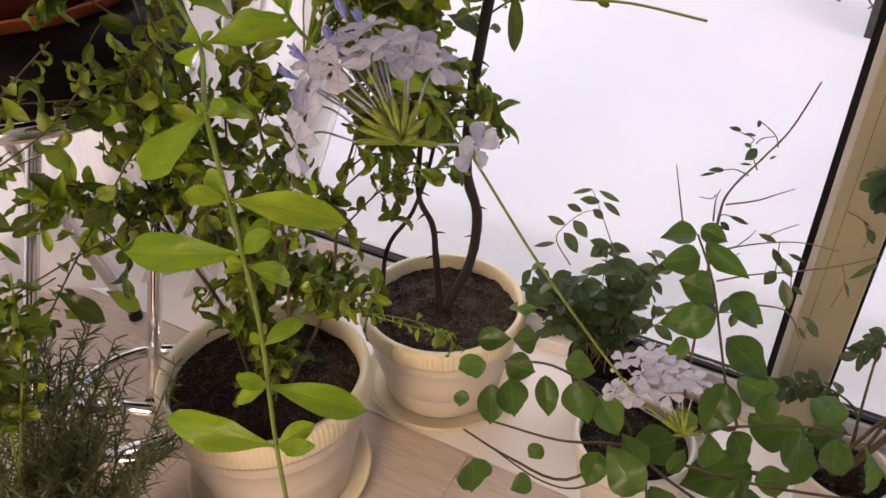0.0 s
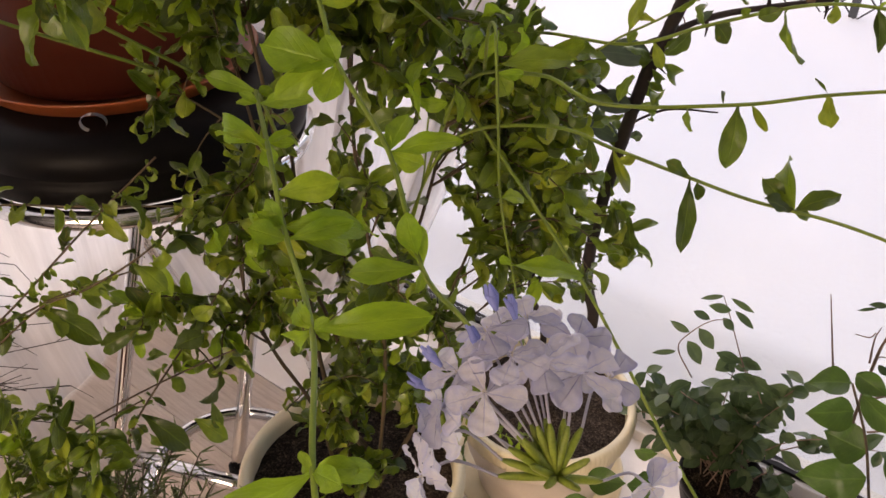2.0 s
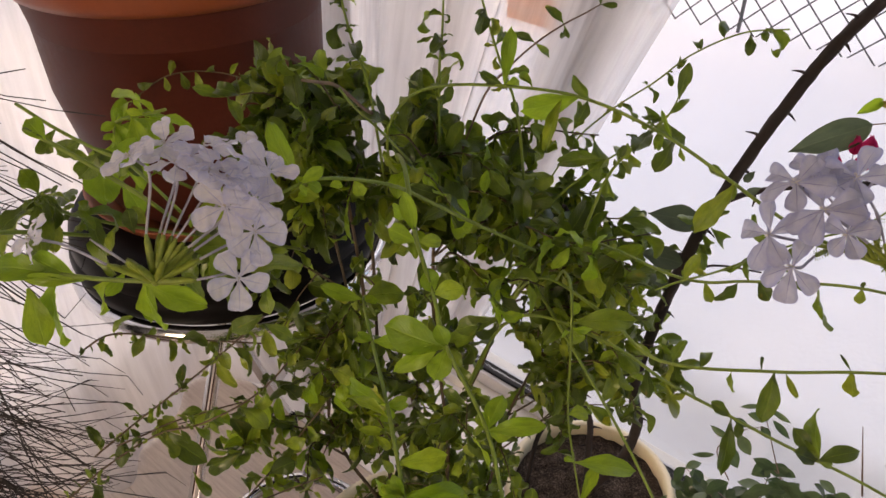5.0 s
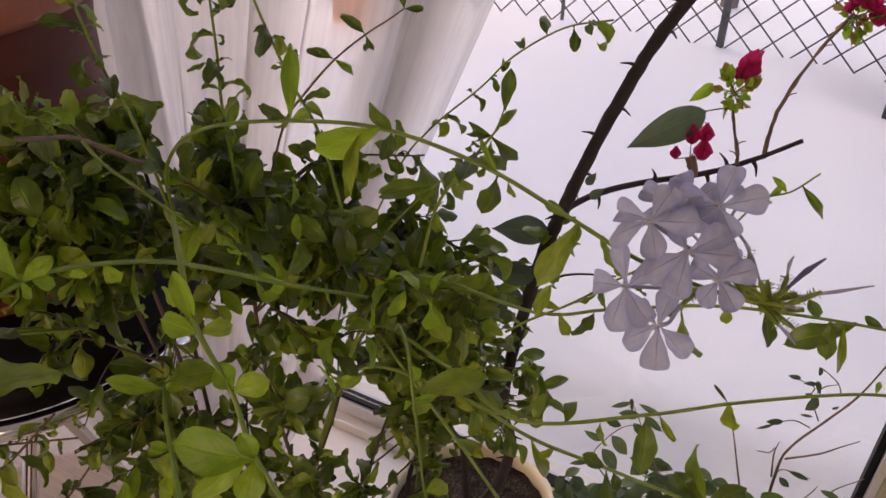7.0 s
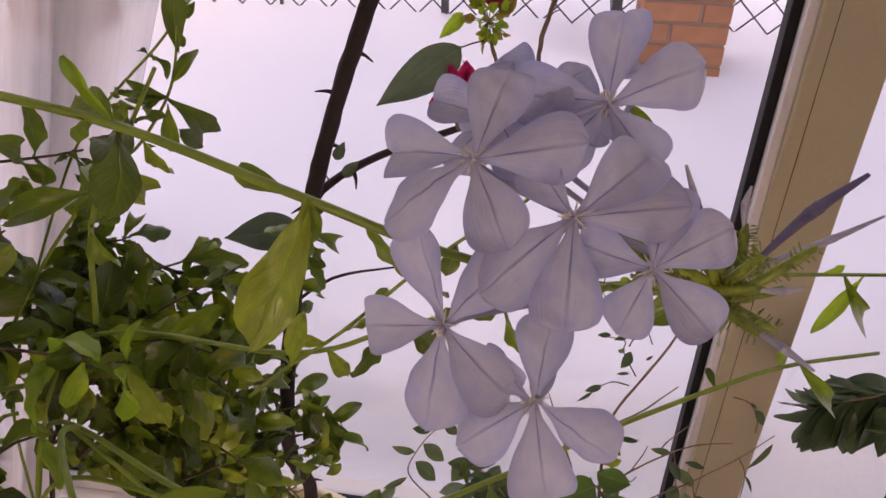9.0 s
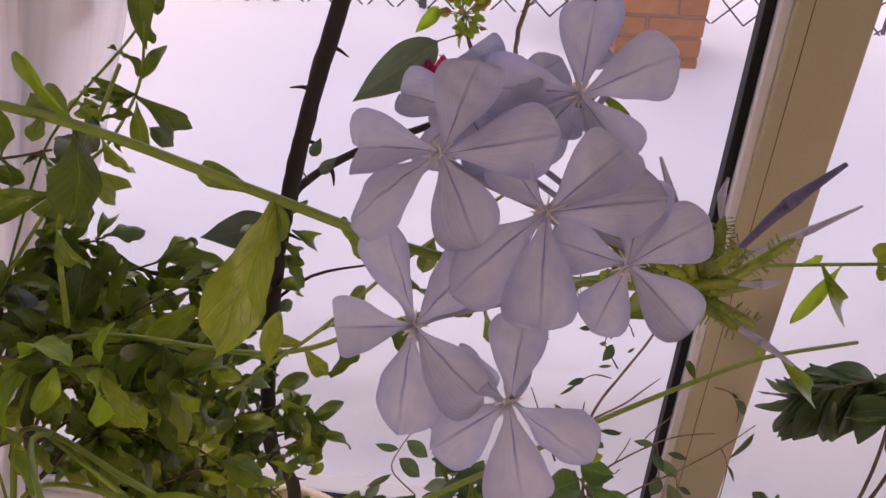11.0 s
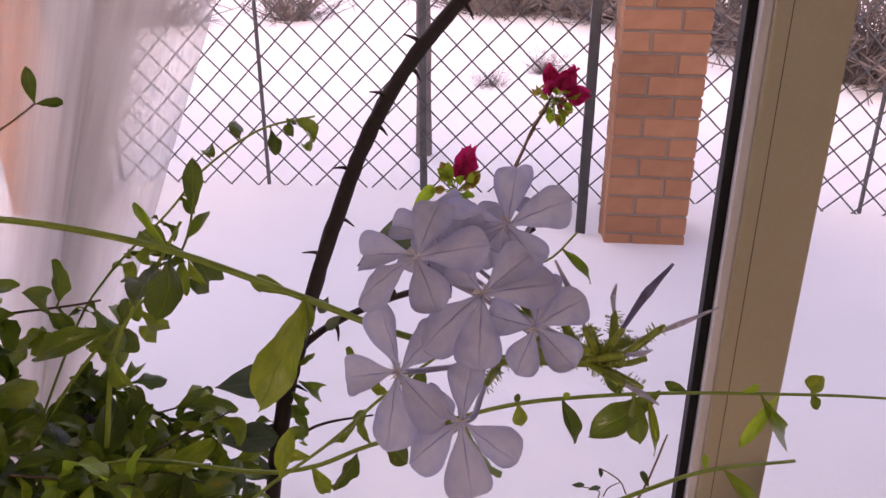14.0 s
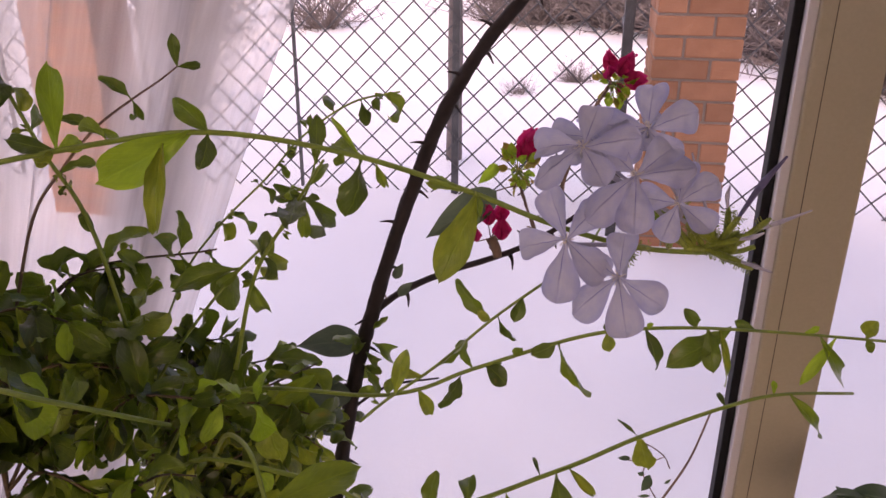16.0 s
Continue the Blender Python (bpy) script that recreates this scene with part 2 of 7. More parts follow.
BARK = surface("dark_thorny_bark", (0.010, 0.007, 0.007), (0.034, 0.023, 0.022), 60, 300, 0.8, bump=0.8, depth=0.002)
TWIG = surface("grey_brown_twig", (0.12, 0.075, 0.05), (0.24, 0.16, 0.11), 60, 300, 0.8, bump=0.4)
DARK_WIRE = surface("dark_dry_strand", (0.010, 0.008, 0.007), (0.03, 0.022, 0.016), 60, 300, 0.7)
FAR_BARK = surface("winter_bark", (0.11, 0.09, 0.085), (0.20, 0.17, 0.165), 15, 90, 0.9, bump=0.5)
LEAF_YOUNG = leaf_material("young_leaf", [(0.16, 0.30, 0.012), (0.23, 0.39, 0.018), (0.32, 0.46, 0.03)], (0.40, 0.60, 0.05), vein=0.3, rough=0.34, through_light=0.48)
LEAF_BUSH = leaf_material("bush_leaf", [(0.019, 0.036, 0.005), (0.043, 0.078, 0.009), (0.080, 0.136, 0.013), (0.128, 0.205, 0.017), (0.19, 0.285, 0.023), (0.26, 0.31, 0.028)], (0.30, 0.46, 0.03), vein=0.25, rough=0.30, through_light=0.24, spots=0.45)
LEAF_ROUND = leaf_material("round_leaf", [(0.026, 0.064, 0.010), (0.046, 0.105, 0.017), (0.088, 0.175, 0.03)], (0.19, 0.33, 0.06), vein=0.32, rough=0.3, through_light=0.4)
LEAF_DARK = leaf_material("dark_small_leaf", [(0.028, 0.056, 0.022), (0.055, 0.10, 0.038), (0.11, 0.16, 0.07)], (0.16, 0.24, 0.10), rough=0.24, through_light=0.34)
LEAF_BRACT = leaf_material("yellowish_bractlet", [(0.30, 0.26, 0.03), (0.36, 0.20, 0.05), (0.24, 0.28, 0.03)], (0.5, 0.42, 0.1), vein=0.2)
LEAF_GREY = leaf_material("grey_green_leaf", [(0.055, 0.09, 0.05), (0.085, 0.125, 0.075)], (0.16, 0.21, 0.12), rough=0.5)
NEEDLE = leaf_material("needle_leaf", [(0.045, 0.07, 0.022), (0.085, 0.12, 0.036), (0.15, 0.185, 0.055)], (0.2, 0.25, 0.09))
PETAL = petal_material("pale_blue_petal", (0.32, 0.355, 0.65), (0.08, 0.085, 0.38), (0.60, 0.60, 0.675), 0.44)
PETAL_WHITE = petal_material("whitish_blue_petal", (0.58, 0.61, 0.88), (0.34, 0.36, 0.72), (0.90, 0.88, 0.90), 0.56)
TUBE = surface("lavender_tube", (0.30, 0.30, 0.38), (0.44, 0.43, 0.50), 60, 300, 0.6, bump=0.1)
BUD = surface("violet_bud", (0.06, 0.055, 0.13), (0.14, 0.13, 0.24), 60, 300, 0.6, bump=0.1)
BLUE_BUD = surface("blue_bud", (0.16, 0.19, 0.50), (0.26, 0.30, 0.66), 60, 300, 0.6, bump=0.1)
CALYX = surface("sticky_green_calyx", (0.11, 0.16, 0.015), (0.30, 0.38, 0.045), 160, 600, 0.45, bump=0.3)
STAMEN = surface("pale_stamen", (0.55, 0.50, 0.42), (0.7, 0.66, 0.6), 60)
MAGENTA = petal_material("magenta_bract", (0.46, 0.012, 0.11), (0.25, 0.0, 0.06), (0.62, 0.04, 0.17))


# ---------------------------------------------------------------- building helpers
def thing(name, label, category, m=None, group="", kind=""):
    ob = new(name)
    ob.empty_display_size = 0.05
    ob.matrix_world = m or Matrix()
    return tagged(ob, label, category, group, kind)


def part(name, bm, material, parent=None, label="", kind="", smooth=False):
    me = bpy.data.meshes.new(name)
    bm.to_mesh(me)
    bm.free()
    return dress(name, me, material, parent, label, kind, smooth)


def dress(name, me, material, parent=None, label="", kind="", smooth=False):
    if material and not me.materials:
        me.materials.append(material)
    if smooth:
        me.polygons.foreach_set("use_smooth", [True] * len(me.polygons))
    ob = new(name, me)
    ob.parent = parent
    return tagged(ob, label, kind=kind)


def box(bm, x0, x1, y0, y1, z0, z1, bevel=0.0, segments=2):
    made = bmesh.ops.create_cube(bm, size=1, matrix=Matrix.Translation(((x0 + x1) / 2, (y0 + y1) / 2, (z0 + z1) / 2)) @ Matrix.Diagonal((x1 - x0, y1 - y0, z1 - z0, 1)))
    if bevel:
        edges = list({e for v in made["verts"] for e in v.link_edges})
        bmesh.ops.bevel(bm, geom=edges, offset=bevel, segments=segments, affect="EDGES", profile=0.6)


def lathe(bm, profile, steps=48, wave=None):
    """Turn a profile of (radius, z) round z. wave: a function of (angle, index) that gives an added radius."""
    rings = []
    for i, (r, z) in enumerate(profile):
        ring = []
        for k in range(steps):
            a = 2 * math.pi * k / steps
            rr = r + (wave(a, i) if wave else 0)
            ring.append(bm.verts.new((rr * math.cos(a), rr * math.sin(a), z)))
        rings.append(ring)
    for a, b in zip(rings, rings[1:]):
        for k in range(steps):
            bm.faces.new((a[k], a[(k + 1) % steps], b[(k + 1) % steps], b[k]))
    return rings


def spline(points, per=5):
    """Points on a smooth curve through the given ones."""
    p = [Vector(q) for q in points]
    p = [2 * p[0] - p[1]] + p + [2 * p[-1] - p[-2]]
    res = []
    for i in range(1, len(p) - 2):
        for k in range(per):
            t = k / per
            a, b, c, d = p[i - 1], p[i], p[i + 1], p[i + 2]
            res.append(0.5 * (2 * b + (c - a) * t + (2 * a - 5 * b + 4 * c - d) * t * t + (3 * b - a - 3 * c + d) * t ** 3))
    res.append(p[-2])
    return res


def tube(bm, points, r0, r1, sides=6, rough=0.0, rng=None, cap=True):
    """A tapered tube along points, added to bm."""
    rings, ref = [], None
    n = len(points)
    for i, q in enumerate(points):
        tang = (points[min(i + 1, n - 1)] - points[max(i - 1, 0)]).normalized()
        if ref is None:
            ref = tang.orthogonal().normalized()
        ref = (ref - tang * ref.dot(tang)).normalized()
        side = tang.cross(ref)
        r = r0 + (r1 - r0) * i / (n - 1)
        ring = []
        for k in range(sides):
            a = 2 * math.pi * k / sides
            rr = r * (1 + (rng.uniform(-rough, rough) if rng else 0))
            ring.append(bm.verts.new(q + (ref * math.cos(a) + side * math.sin(a)) * rr))
        rings.append(ring)
    for a, b in zip(rings, rings[1:]):
        for k in range(sides):
            bm.faces.new((a[k], a[(k + 1) % sides], b[(k + 1) % sides], b[k]))
    if cap:
        bm.faces.new(list(reversed(rings[0])))
        bm.faces.new(rings[-1])


def stem(parent, points, r0, r1, material, name="stem", sides=6, per=5, rough=0.0, rng=None, label=""):
    pts = spline(points, per)
    bm = bmesh.new()
    tube(bm, pts, r0, r1, sides, rough, rng)
    part(name, bm, material, parent, label, smooth=True)
    return pts


def finer(outline):
    """Twice as many points on an outline, on a smooth curve."""
    p = [outline[0]] + list(outline) + [outline[-1]]
    res = []
    for i in range(1, len(p) - 2):
        a, b, c, d = p[i - 1], p[i], p[i + 1], p[i + 2]
        res.append(b)
        res.append(((b[0] + c[0]) / 2, max(0.004, (9 * (b[1] + c[1]) - a[1] - d[1]) / 16)))
    res.append(outline[-1])
    return res


def blade(name, outline, material, fold=0.12, droop=0.25, ripple=0.03, across=4, seed=0, twist=0.0, curl=0.0, bend=0.0, wide=1.0):
    """A leaf or petal blade: about 1 long along y, its upper face to +z. outline: (place along, half width) pairs.
    curl: the angle by which the tip rolls under; bend: how far the tip sways to one side."""
    rng = random.Random(seed)
    rows = []
    outline = finer(outline)
    n = len(outline)
    phase, beat = rng.uniform(0, 6), rng.uniform(7, 12)
    y, zc, last = 0.0, 0.0, 0.0
    for v, w in outline:
        w *= wide
        ang = -curl * v ** 1.6
        y += (v - last) * math.cos(ang) * (1 - 0.1 * droop)
        zc += (v - last) * math.sin(ang)
        last = v
        row = []
        for k in range(across + 1):
            u = 2 * k / across - 1
            h = fold * abs(u) ** 1.4 * w - droop * v * v + ripple * math.sin(beat * v + phase + 2 * u) * abs(u) + 0.5 * ripple * math.sin(2.1 * beat * v + 3 * u + phase)
            x, tw = u * w + bend * v * v, twist * v
            xr, hr = x * math.cos(tw) - h * math.sin(tw) * 0.3, h * math.cos(tw) + x * math.sin(tw)
            row.append((xr, y - hr * math.sin(ang), zc + hr * math.cos(ang)))
        rows.append(row)
    verts = [p for row in rows for p in row]
    faces = []
    k1 = across + 1
    for i in range(n - 1):
        for k in range(across):
            faces.append((i * k1 + k, i * k1 + k + 1, (i + 1) * k1 + k + 1, (i + 1) * k1 + k))
    me = bpy.data.meshes.new(name)
    me.from_pydata(verts, [], faces)
    uv = me.uv_layers.new(name="UVMap")
    for loop in me.loops:
        i, k = divmod(loop.vertex_index, k1)
        uv.data[loop.index].uv = (k / across, outline[i][0])
    me.materials.append(material)
    me.polygons.foreach_set("use_smooth", [True] * len(me.polygons))
    return me


def aim(base, direction, normal, length, width=None):
    """The pose of a blade at base that points along direction with its upper face to normal."""
    y = Vector(direction).normalized()
    z = Vector(normal)
    z = z - y * z.dot(y)
    if z.length < 1e-4:
        z = y.orthogonal()
    z.normalize()
    x = y.cross(z)
    w = width or length
    m = Matrix(((x.x * w, y.x * length, z.x * length, base[0]), (x.y * w, y.y * length, z.y * length, base[1]), (x.z * w, y.z * length, z.z * length, base[2]), (0, 0, 0, 1)))
    return m


def place(name, me, m, parent, label="", kind=""):
    ob = new(name, me)
    ob.parent = parent
    ob.matrix_basis = m
    return tagged(ob, label, kind=kind)


def joined(name, items, parent, material, label=""):
    """Many blades (mesh, pose) in one mesh of kind stuff."""
    vs, fs, uvs, base = [], [], [], 0
    cache = {}
    for me, m in items:
        if me.name not in cache:
            co = np.empty(len(me.vertices) * 3)
            me.vertices.foreach_get("co", co)
            uv = np.empty(len(me.loops) * 2)
            me.uv_layers[0].data.foreach_get("uv", uv)
            cache[me.name] = (co.reshape(-1, 3), np.array([p.vertices[:] for p in me.polygons]), uv)
        co, fa, uv = cache[me.name]
        mm = np.array(m)
        vs.append(co @ mm[:3, :3].T + mm[:3, 3])
        fs.append(fa + base)
        uvs.append(uv)
        base += len(co)
    me = bpy.data.meshes.new(name)
    me.from_pydata(np.concatenate(vs).tolist(), [], np.concatenate(fs).tolist())
    lay = me.uv_layers.new(name="UVMap")
    lay.data.foreach_set("uv", np.concatenate(uvs))
    return dress(name, me, material, parent, label, "stuff", True)


PLUMBAGO = [(0.0, 0.018), (0.1, 0.04), (0.22, 0.09), (0.38, 0.15), (0.55, 0.185), (0.72, 0.178), (0.86, 0.125), (0.95, 0.06), (1.0, 0.008)]
BROAD = [(0.0, 0.02), (0.12, 0.035), (0.26, 0.10), (0.42, 0.18), (0.58, 0.21), (0.74, 0.215), (0.87, 0.16), (0.96, 0.09), (1.0, 0.02)]
OVATE = [(0.0, 0.02), (0.05, 0.12), (0.15, 0.23), (0.3, 0.31), (0.46, 0.32), (0.62, 0.265), (0.77, 0.18), (0.9, 0.075), (1.0, 0.006)]
OVAL = [(0.0, 0.02), (0.12, 0.13), (0.3, 0.24), (0.5, 0.28), (0.7, 0.24), (0.87, 0.13), (1.0, 0.02)]
bractlets = [blade("bractlet_blade", OVATE, LEAF_YOUNG, 0.4, 0.1, 0.05, 4, 3), blade("bractlet_blade", OVATE, LEAF_BRACT, 0.5, 0.1, 0.05, 4, 5)]
young_leaves = [blade("young_leaf_blade", PLUMBAGO, LEAF_YOUNG, f, d, 0.035, 4, s, tw, c, be, wd) for s, (f, d, tw, c, be, wd) in enumerate(((0.3, 0.03, 0.25, 0.35, 0.06, 1.0), (0.45, 0.05, -0.5, 0.9, -0.1, 0.9), (0.25, 0.1, 0.6, 1.5, 0.08, 1.1), (0.5, 0.0, 0.9, 0.6, -0.05, 1.15)))]
bush_leaves = [blade("bush_leaf_blade", BROAD if s % 2 else PLUMBAGO, LEAF_BUSH, f, 0.03, 0.05, 4, s, tw, c, be, wd) for s, (f, tw, c, be, wd) in enumerate(((0.35, 0.2, 0.35, 0.08, 0.95), (0.7, -0.5, 0.9, -0.14, 0.9), (0.5, 0.4, 1.5, 0.16, 1.0), (0.6, -0.3, 2.6, 0.1, 0.85), (0.8, 1.2, 0.7, -0.18, 1.05), (-0.6, -1.0, 0.5, 0.15, 0.95), (0.9, 0.3, 3.6, 0.0, 0.85)))]
round_leaves = [blade("round_leaf_blade", OVATE, LEAF_ROUND, f, d, 0.035, 6, s, tw, c, be, wd) for s, (f, d, tw, c, be, wd) in enumerate(((0.2, 0.03, 0.1, 0.2, 0.05, 1.05), (0.4, 0.03, -0.3, 0.5, -0.08, 0.95), (0.12, 0.05, 0.3, 0.7, 0.1, 1.1), (0.5, 0.0, 0.4, 0.3, 0.0, 0.95)))]
dark_leaves = [blade("dark_leaf_blade", OVAL, LEAF_DARK, 0.2, d, 0.01, 4, s, tw) for s, (d, tw) in enumerate(((0.05, 0.1), (0.2, -0.2), (0.3, 0.3)))]
grey_leaves = [blade("grey_leaf_blade", OVATE, LEAF_GREY, 0.2, 0.15, 0.02, 4, 3)]
needle_blades = [blade("needle_blade", [(0.0, 0.02), (0.2, 0.045), (0.7, 0.04), (1.0, 0.005)], NEEDLE, 0.1, 0.15, 0.0, 2, 1)]
HERO_SHAPE = [(0.0, 0.045), (0.08, 0.055), (0.2, 0.10), (0.36, 0.205), (0.52, 0.30), (0.66, 0.355), (0.79, 0.365), (0.89, 0.32), (0.955, 0.225), (0.988, 0.12), (1.0, 0.04)]
hero_petals = [blade("petal_blade", HERO_SHAPE, PETAL, f, d, 0.03, 10, 40 + s, tw, c, be) for s, (d, f, tw, c, be) in enumerate(((0.04, 0.30, 0.12, 0.25, 0.02), (0.0, -0.38, -0.18, 0.45, -0.03), (-0.08, 0.45, 0.25, 0.10, 0.04), (0.06, -0.25, -0.30, 0.35, 0.0), (0.0, 0.5, 0.2, 0.65, -0.02), (0.05, -0.45, 0.1, 0.2, 0.03)))]
white_petals = [blade("pale_petal_blade", HERO_SHAPE, PETAL_WHITE, f, d, 0.05, 6, s, tw) for s, (d, f, tw) in enumerate(((0.05, 0.2, 0.15), (0.22, -0.15, -0.2), (-0.1, 0.25, 0.3)))]
bracts = [blade("bract_blade", OVATE, MAGENTA, 0.4, d, 0.06, 4, s) for s, d in enumerate((0.1, -0.2))]
UP = Vector((0, 0, 1))


def scatter_dir(rng, axis, spread):
    """A unit way within about spread of axis (0: along it, 1: any)."""
    v = Vector((rng.gauss(0, 1), rng.gauss(0, 1), rng.gauss(0, 1))).normalized()
    return (Vector(axis).normalized() * (1 - spread) + v * spread).normalized()


# ---------------------------------------------------------------- the place: room, glazing, snow, fence
def slab(name, x0, x1, y0, y1, z0, z1, material, label, category, bevel=0.0):
    bm = bmesh.new()
    box(bm, x0, x1, y0, y1, z0, z1, bevel)
    ob = part(name, bm, material)
    ob.matrix_world = WINDOW.copy()
    return tagged(ob, label, category, kind="structure")


ROOM = (-1.16, 2.7, -3.2, 2.6)   # left, right, rear, height
slab("ceiling", ROOM[0] - 0.2, ROOM[1] + 0.2, ROOM[2] - 0.2, 0.25, ROOM[3], ROOM[3] + 0.15, PLASTER, "white painted room ceiling", "ceiling")
slab("wall_left", ROOM[0] - 0.15, ROOM[0], ROOM[2], -1.85, -0.05, ROOM[3], PLASTER, "white plastered side wall", "wall")
slab("wall_right", ROOM[1], ROOM[1] + 0.15, ROOM[2], 0.0, -0.05, ROOM[3], PLASTER, "white plastered side wall beside the glazing", "wall")
# the rear opening is unseen, added and sized to light the plants' room side
for part_, x0_, x1_, z0_, z1_ in (("low", ROOM[0], ROOM[1], -0.05, 0.78), ("top", ROOM[0], ROOM[1], 2.17, ROOM[3]), ("left", ROOM[0], -0.27, 0.78, 2.17), ("right", 0.91, ROOM[1], 0.78, 2.17)):
    slab("wall_rear_" + part_, x0_, x1_, ROOM[2] - 0.15, ROOM[2], z0_, z1_, PLASTER, "pale plastered wall round the added rear window", "wall")
bm_ = bmesh.new()
box(bm_, -0.24, 0.88, ROOM[2] - 0.08, ROOM[2] - 0.074, 0.81, 2.14)
fill_window = thing("fill_window_3", "unseen window added in the rear wall for fill light", "window", WINDOW.copy(), kind="structure")
part("pane", bm_, GLASS, fill_window, "clear window glass").visible_shadow = False
for x0_, x1_, z0_, z1_ in ((-0.27, -0.22, 0.78, 2.17), (0.86, 0.91, 0.78, 2.17), (-0.22, 0.86, 0.78, 0.83), (-0.22, 0.86, 2.12, 2.17)):
    bm_ = bmesh.new()
    box(bm_, x0_, x1_, ROOM[2] - 0.11, ROOM[2] - 0.05, z0_, z1_, 0.004)
    part("frame", bm_, SILL, fill_window)
slab("wall_lintel", ROOM[0] - 0.15, ROOM[1] + 0.15, 0.0, 0.18, 2.34, ROOM[3], PLASTER, "white plastered lintel over the glazing", "wall")


def plank_floor():
    bm = bmesh.new()
    box(bm, ROOM[0], ROOM[1], ROOM[2], 0.0, -0.06, -0.012)
    floor = part("floor", bm, JOINT)
    floor.matrix_world = WINDOW.copy()
    tagged(floor, "light beige laminate plank floor with dark joints", "floor", kind="structure")
    width, length = 0.192, 1.28
    boards = {}
    def board(span):
        key = round(span, 3)
        if key not in boards:
            bm = bmesh.new()
            box(bm, 0.0, span - 0.0012, 0.0, width - 0.0012, -0.0125, 0.0, 0.0008, 1)
            boards[key] = bpy.data.meshes.new("plank")
            bm.to_mesh(boards[key])
            bm.free()
            boards[key].materials.append(LAMINATE)
        return boards[key]
    row, y = 0, -0.386
    while y - width > ROOM[2]:
        x = ROOM[0] - (row * 0.47) % length
        while x < ROOM[1]:
            a, e = max(x, ROOM[0]), min(x + length, ROOM[1])
            if e - a > 0.01:
                place("plank", board(e - a), Matrix.Translation((a, y - width, 0)), floor)
            x += length
        y -= width
        row += 1


def glazing():
    """Floor-to-ceiling windows: a pane each between beige posts, with black gaskets and a low rail."""
    posts = (-0.955, 0.622, 2.12)
    half = 0.046
    for i, s in enumerate(posts):
        body = BEIGE_FRAME if i else SILL
        p = thing("window_post", ("beige" if i else "white") + " window post with a pale edge and black gaskets", "window frame", WINDOW @ Matrix.Translation((s, 0, 0)), "window posts", "structure")
        bm = bmesh.new()
        box(bm, -half + 0.008, half, -0.034, 0.02, 0.0, 2.34, 0.003)
        part("post_body", bm, body, p)
        # thin black strip on the flat face, drawn as the shade in a groove
        bm = bmesh.new()
        box(bm, -half + 0.026, -half + 0.0267, -0.0345, -0.0335, 0.06, 2.34)
        part("groove_shade", bm, GASKET, p)
        bm = bmesh.new()
        box(bm, -half - 0.004, -half + 0.008, -0.026, 0.02, 0.03, 2.34, 0.002)
        part("pale_edge", bm, PALE_STRIP, p, "pale grey plastic edge strip")
        bm = bmesh.new()
        box(bm, -half - 0.016, -half - 0.004, -0.010, 0.016, 0.03, 2.34, 0.002)
        part("gasket", bm, GASKET, p, "black rubber gasket")
        bm = bmesh.new()
        box(bm, half, half + 0.008, 0.002, 0.018, 0.03, 2.34, 0.002)
        part("gasket", bm, GASKET, p, "black rubber gasket")
    for a, b in zip(posts, posts[1:]):
        w = thing("window_1", "large clear window pane in a pale frame", "window", WINDOW.copy(), "floor-length windows", "structure")
        bm = bmesh.new()
        box(bm, a + half + 0.008, b - half - 0.016, 0.0, 0.006, 0.075, 2.30)
        pane = part("pane", bm, GLASS, w, "clear window glass")
        pane.visible_shadow = False
        bm = bmesh.new()
        box(bm, a + half, b - half - 0.004, -0.02, 0.03, 0.028, 0.066, 0.004)
        part("bottom_rail", bm, PALE_STRIP, w, "pale grey bottom rail")
        bm = bmesh.new()
        box(bm, a + half, b - half - 0.004, -0.010, 0.016, 0.066, 0.0745, 0.001)
        part("gasket", bm, GASKET, w, "black rubber gasket")
        bm = bmesh.new()
        box(bm, a + half, b - half - 0.004, -0.03, 0.03, 2.295, 2.34, 0.004)
        part("top_rail", bm, PALE_STRIP, w)
    side = thing("window_2", "tall side window behind the sheer curtain", "window", WINDOW.copy(), kind="structure")
    bm = bmesh.new()
    box(bm, ROOM[0] - 0.05, ROOM[0] - 0.044, -1.80, -0.02, 0.075, 2.30)
    part("pane", bm, GLASS, side, "clear window glass").visible_shadow = False
    for z0, z1 in ((0.0, 0.075), (2.30, 2.36)):
        bm = bmesh.new()
        box(bm, ROOM[0] - 0.08, ROOM[0], -1.85, 0.0, z0, z1, 0.004)
        part("rail", bm, SILL, side)
    bm = bmesh.new()
    box(bm, ROOM[0] - 0.08, -1.005, -0.02, 0.08, 0.0, 2.34, 0.004)
    part("corner_post", bm, SILL, side, "white corner post")
    bm = bmesh.new()
    box(bm, ROOM[0] - 0.15, ROOM[0], -1.85, 0.0, 2.36, ROOM[3])
    part("lintel", bm, PLASTER, side)
    slab("trim", ROOM[0], ROOM[1], -0.385, -0.046, -0.0119, 0.0008, TILE, "wide white glossy strip of floor along the windows", "floor strip", 0.0006)
    slab("threshold", ROOM[0], ROOM[1], -0.045, 0.09, -0.03, 0.027, SILL, "low white threshold under the windows", "sill", 0.004)


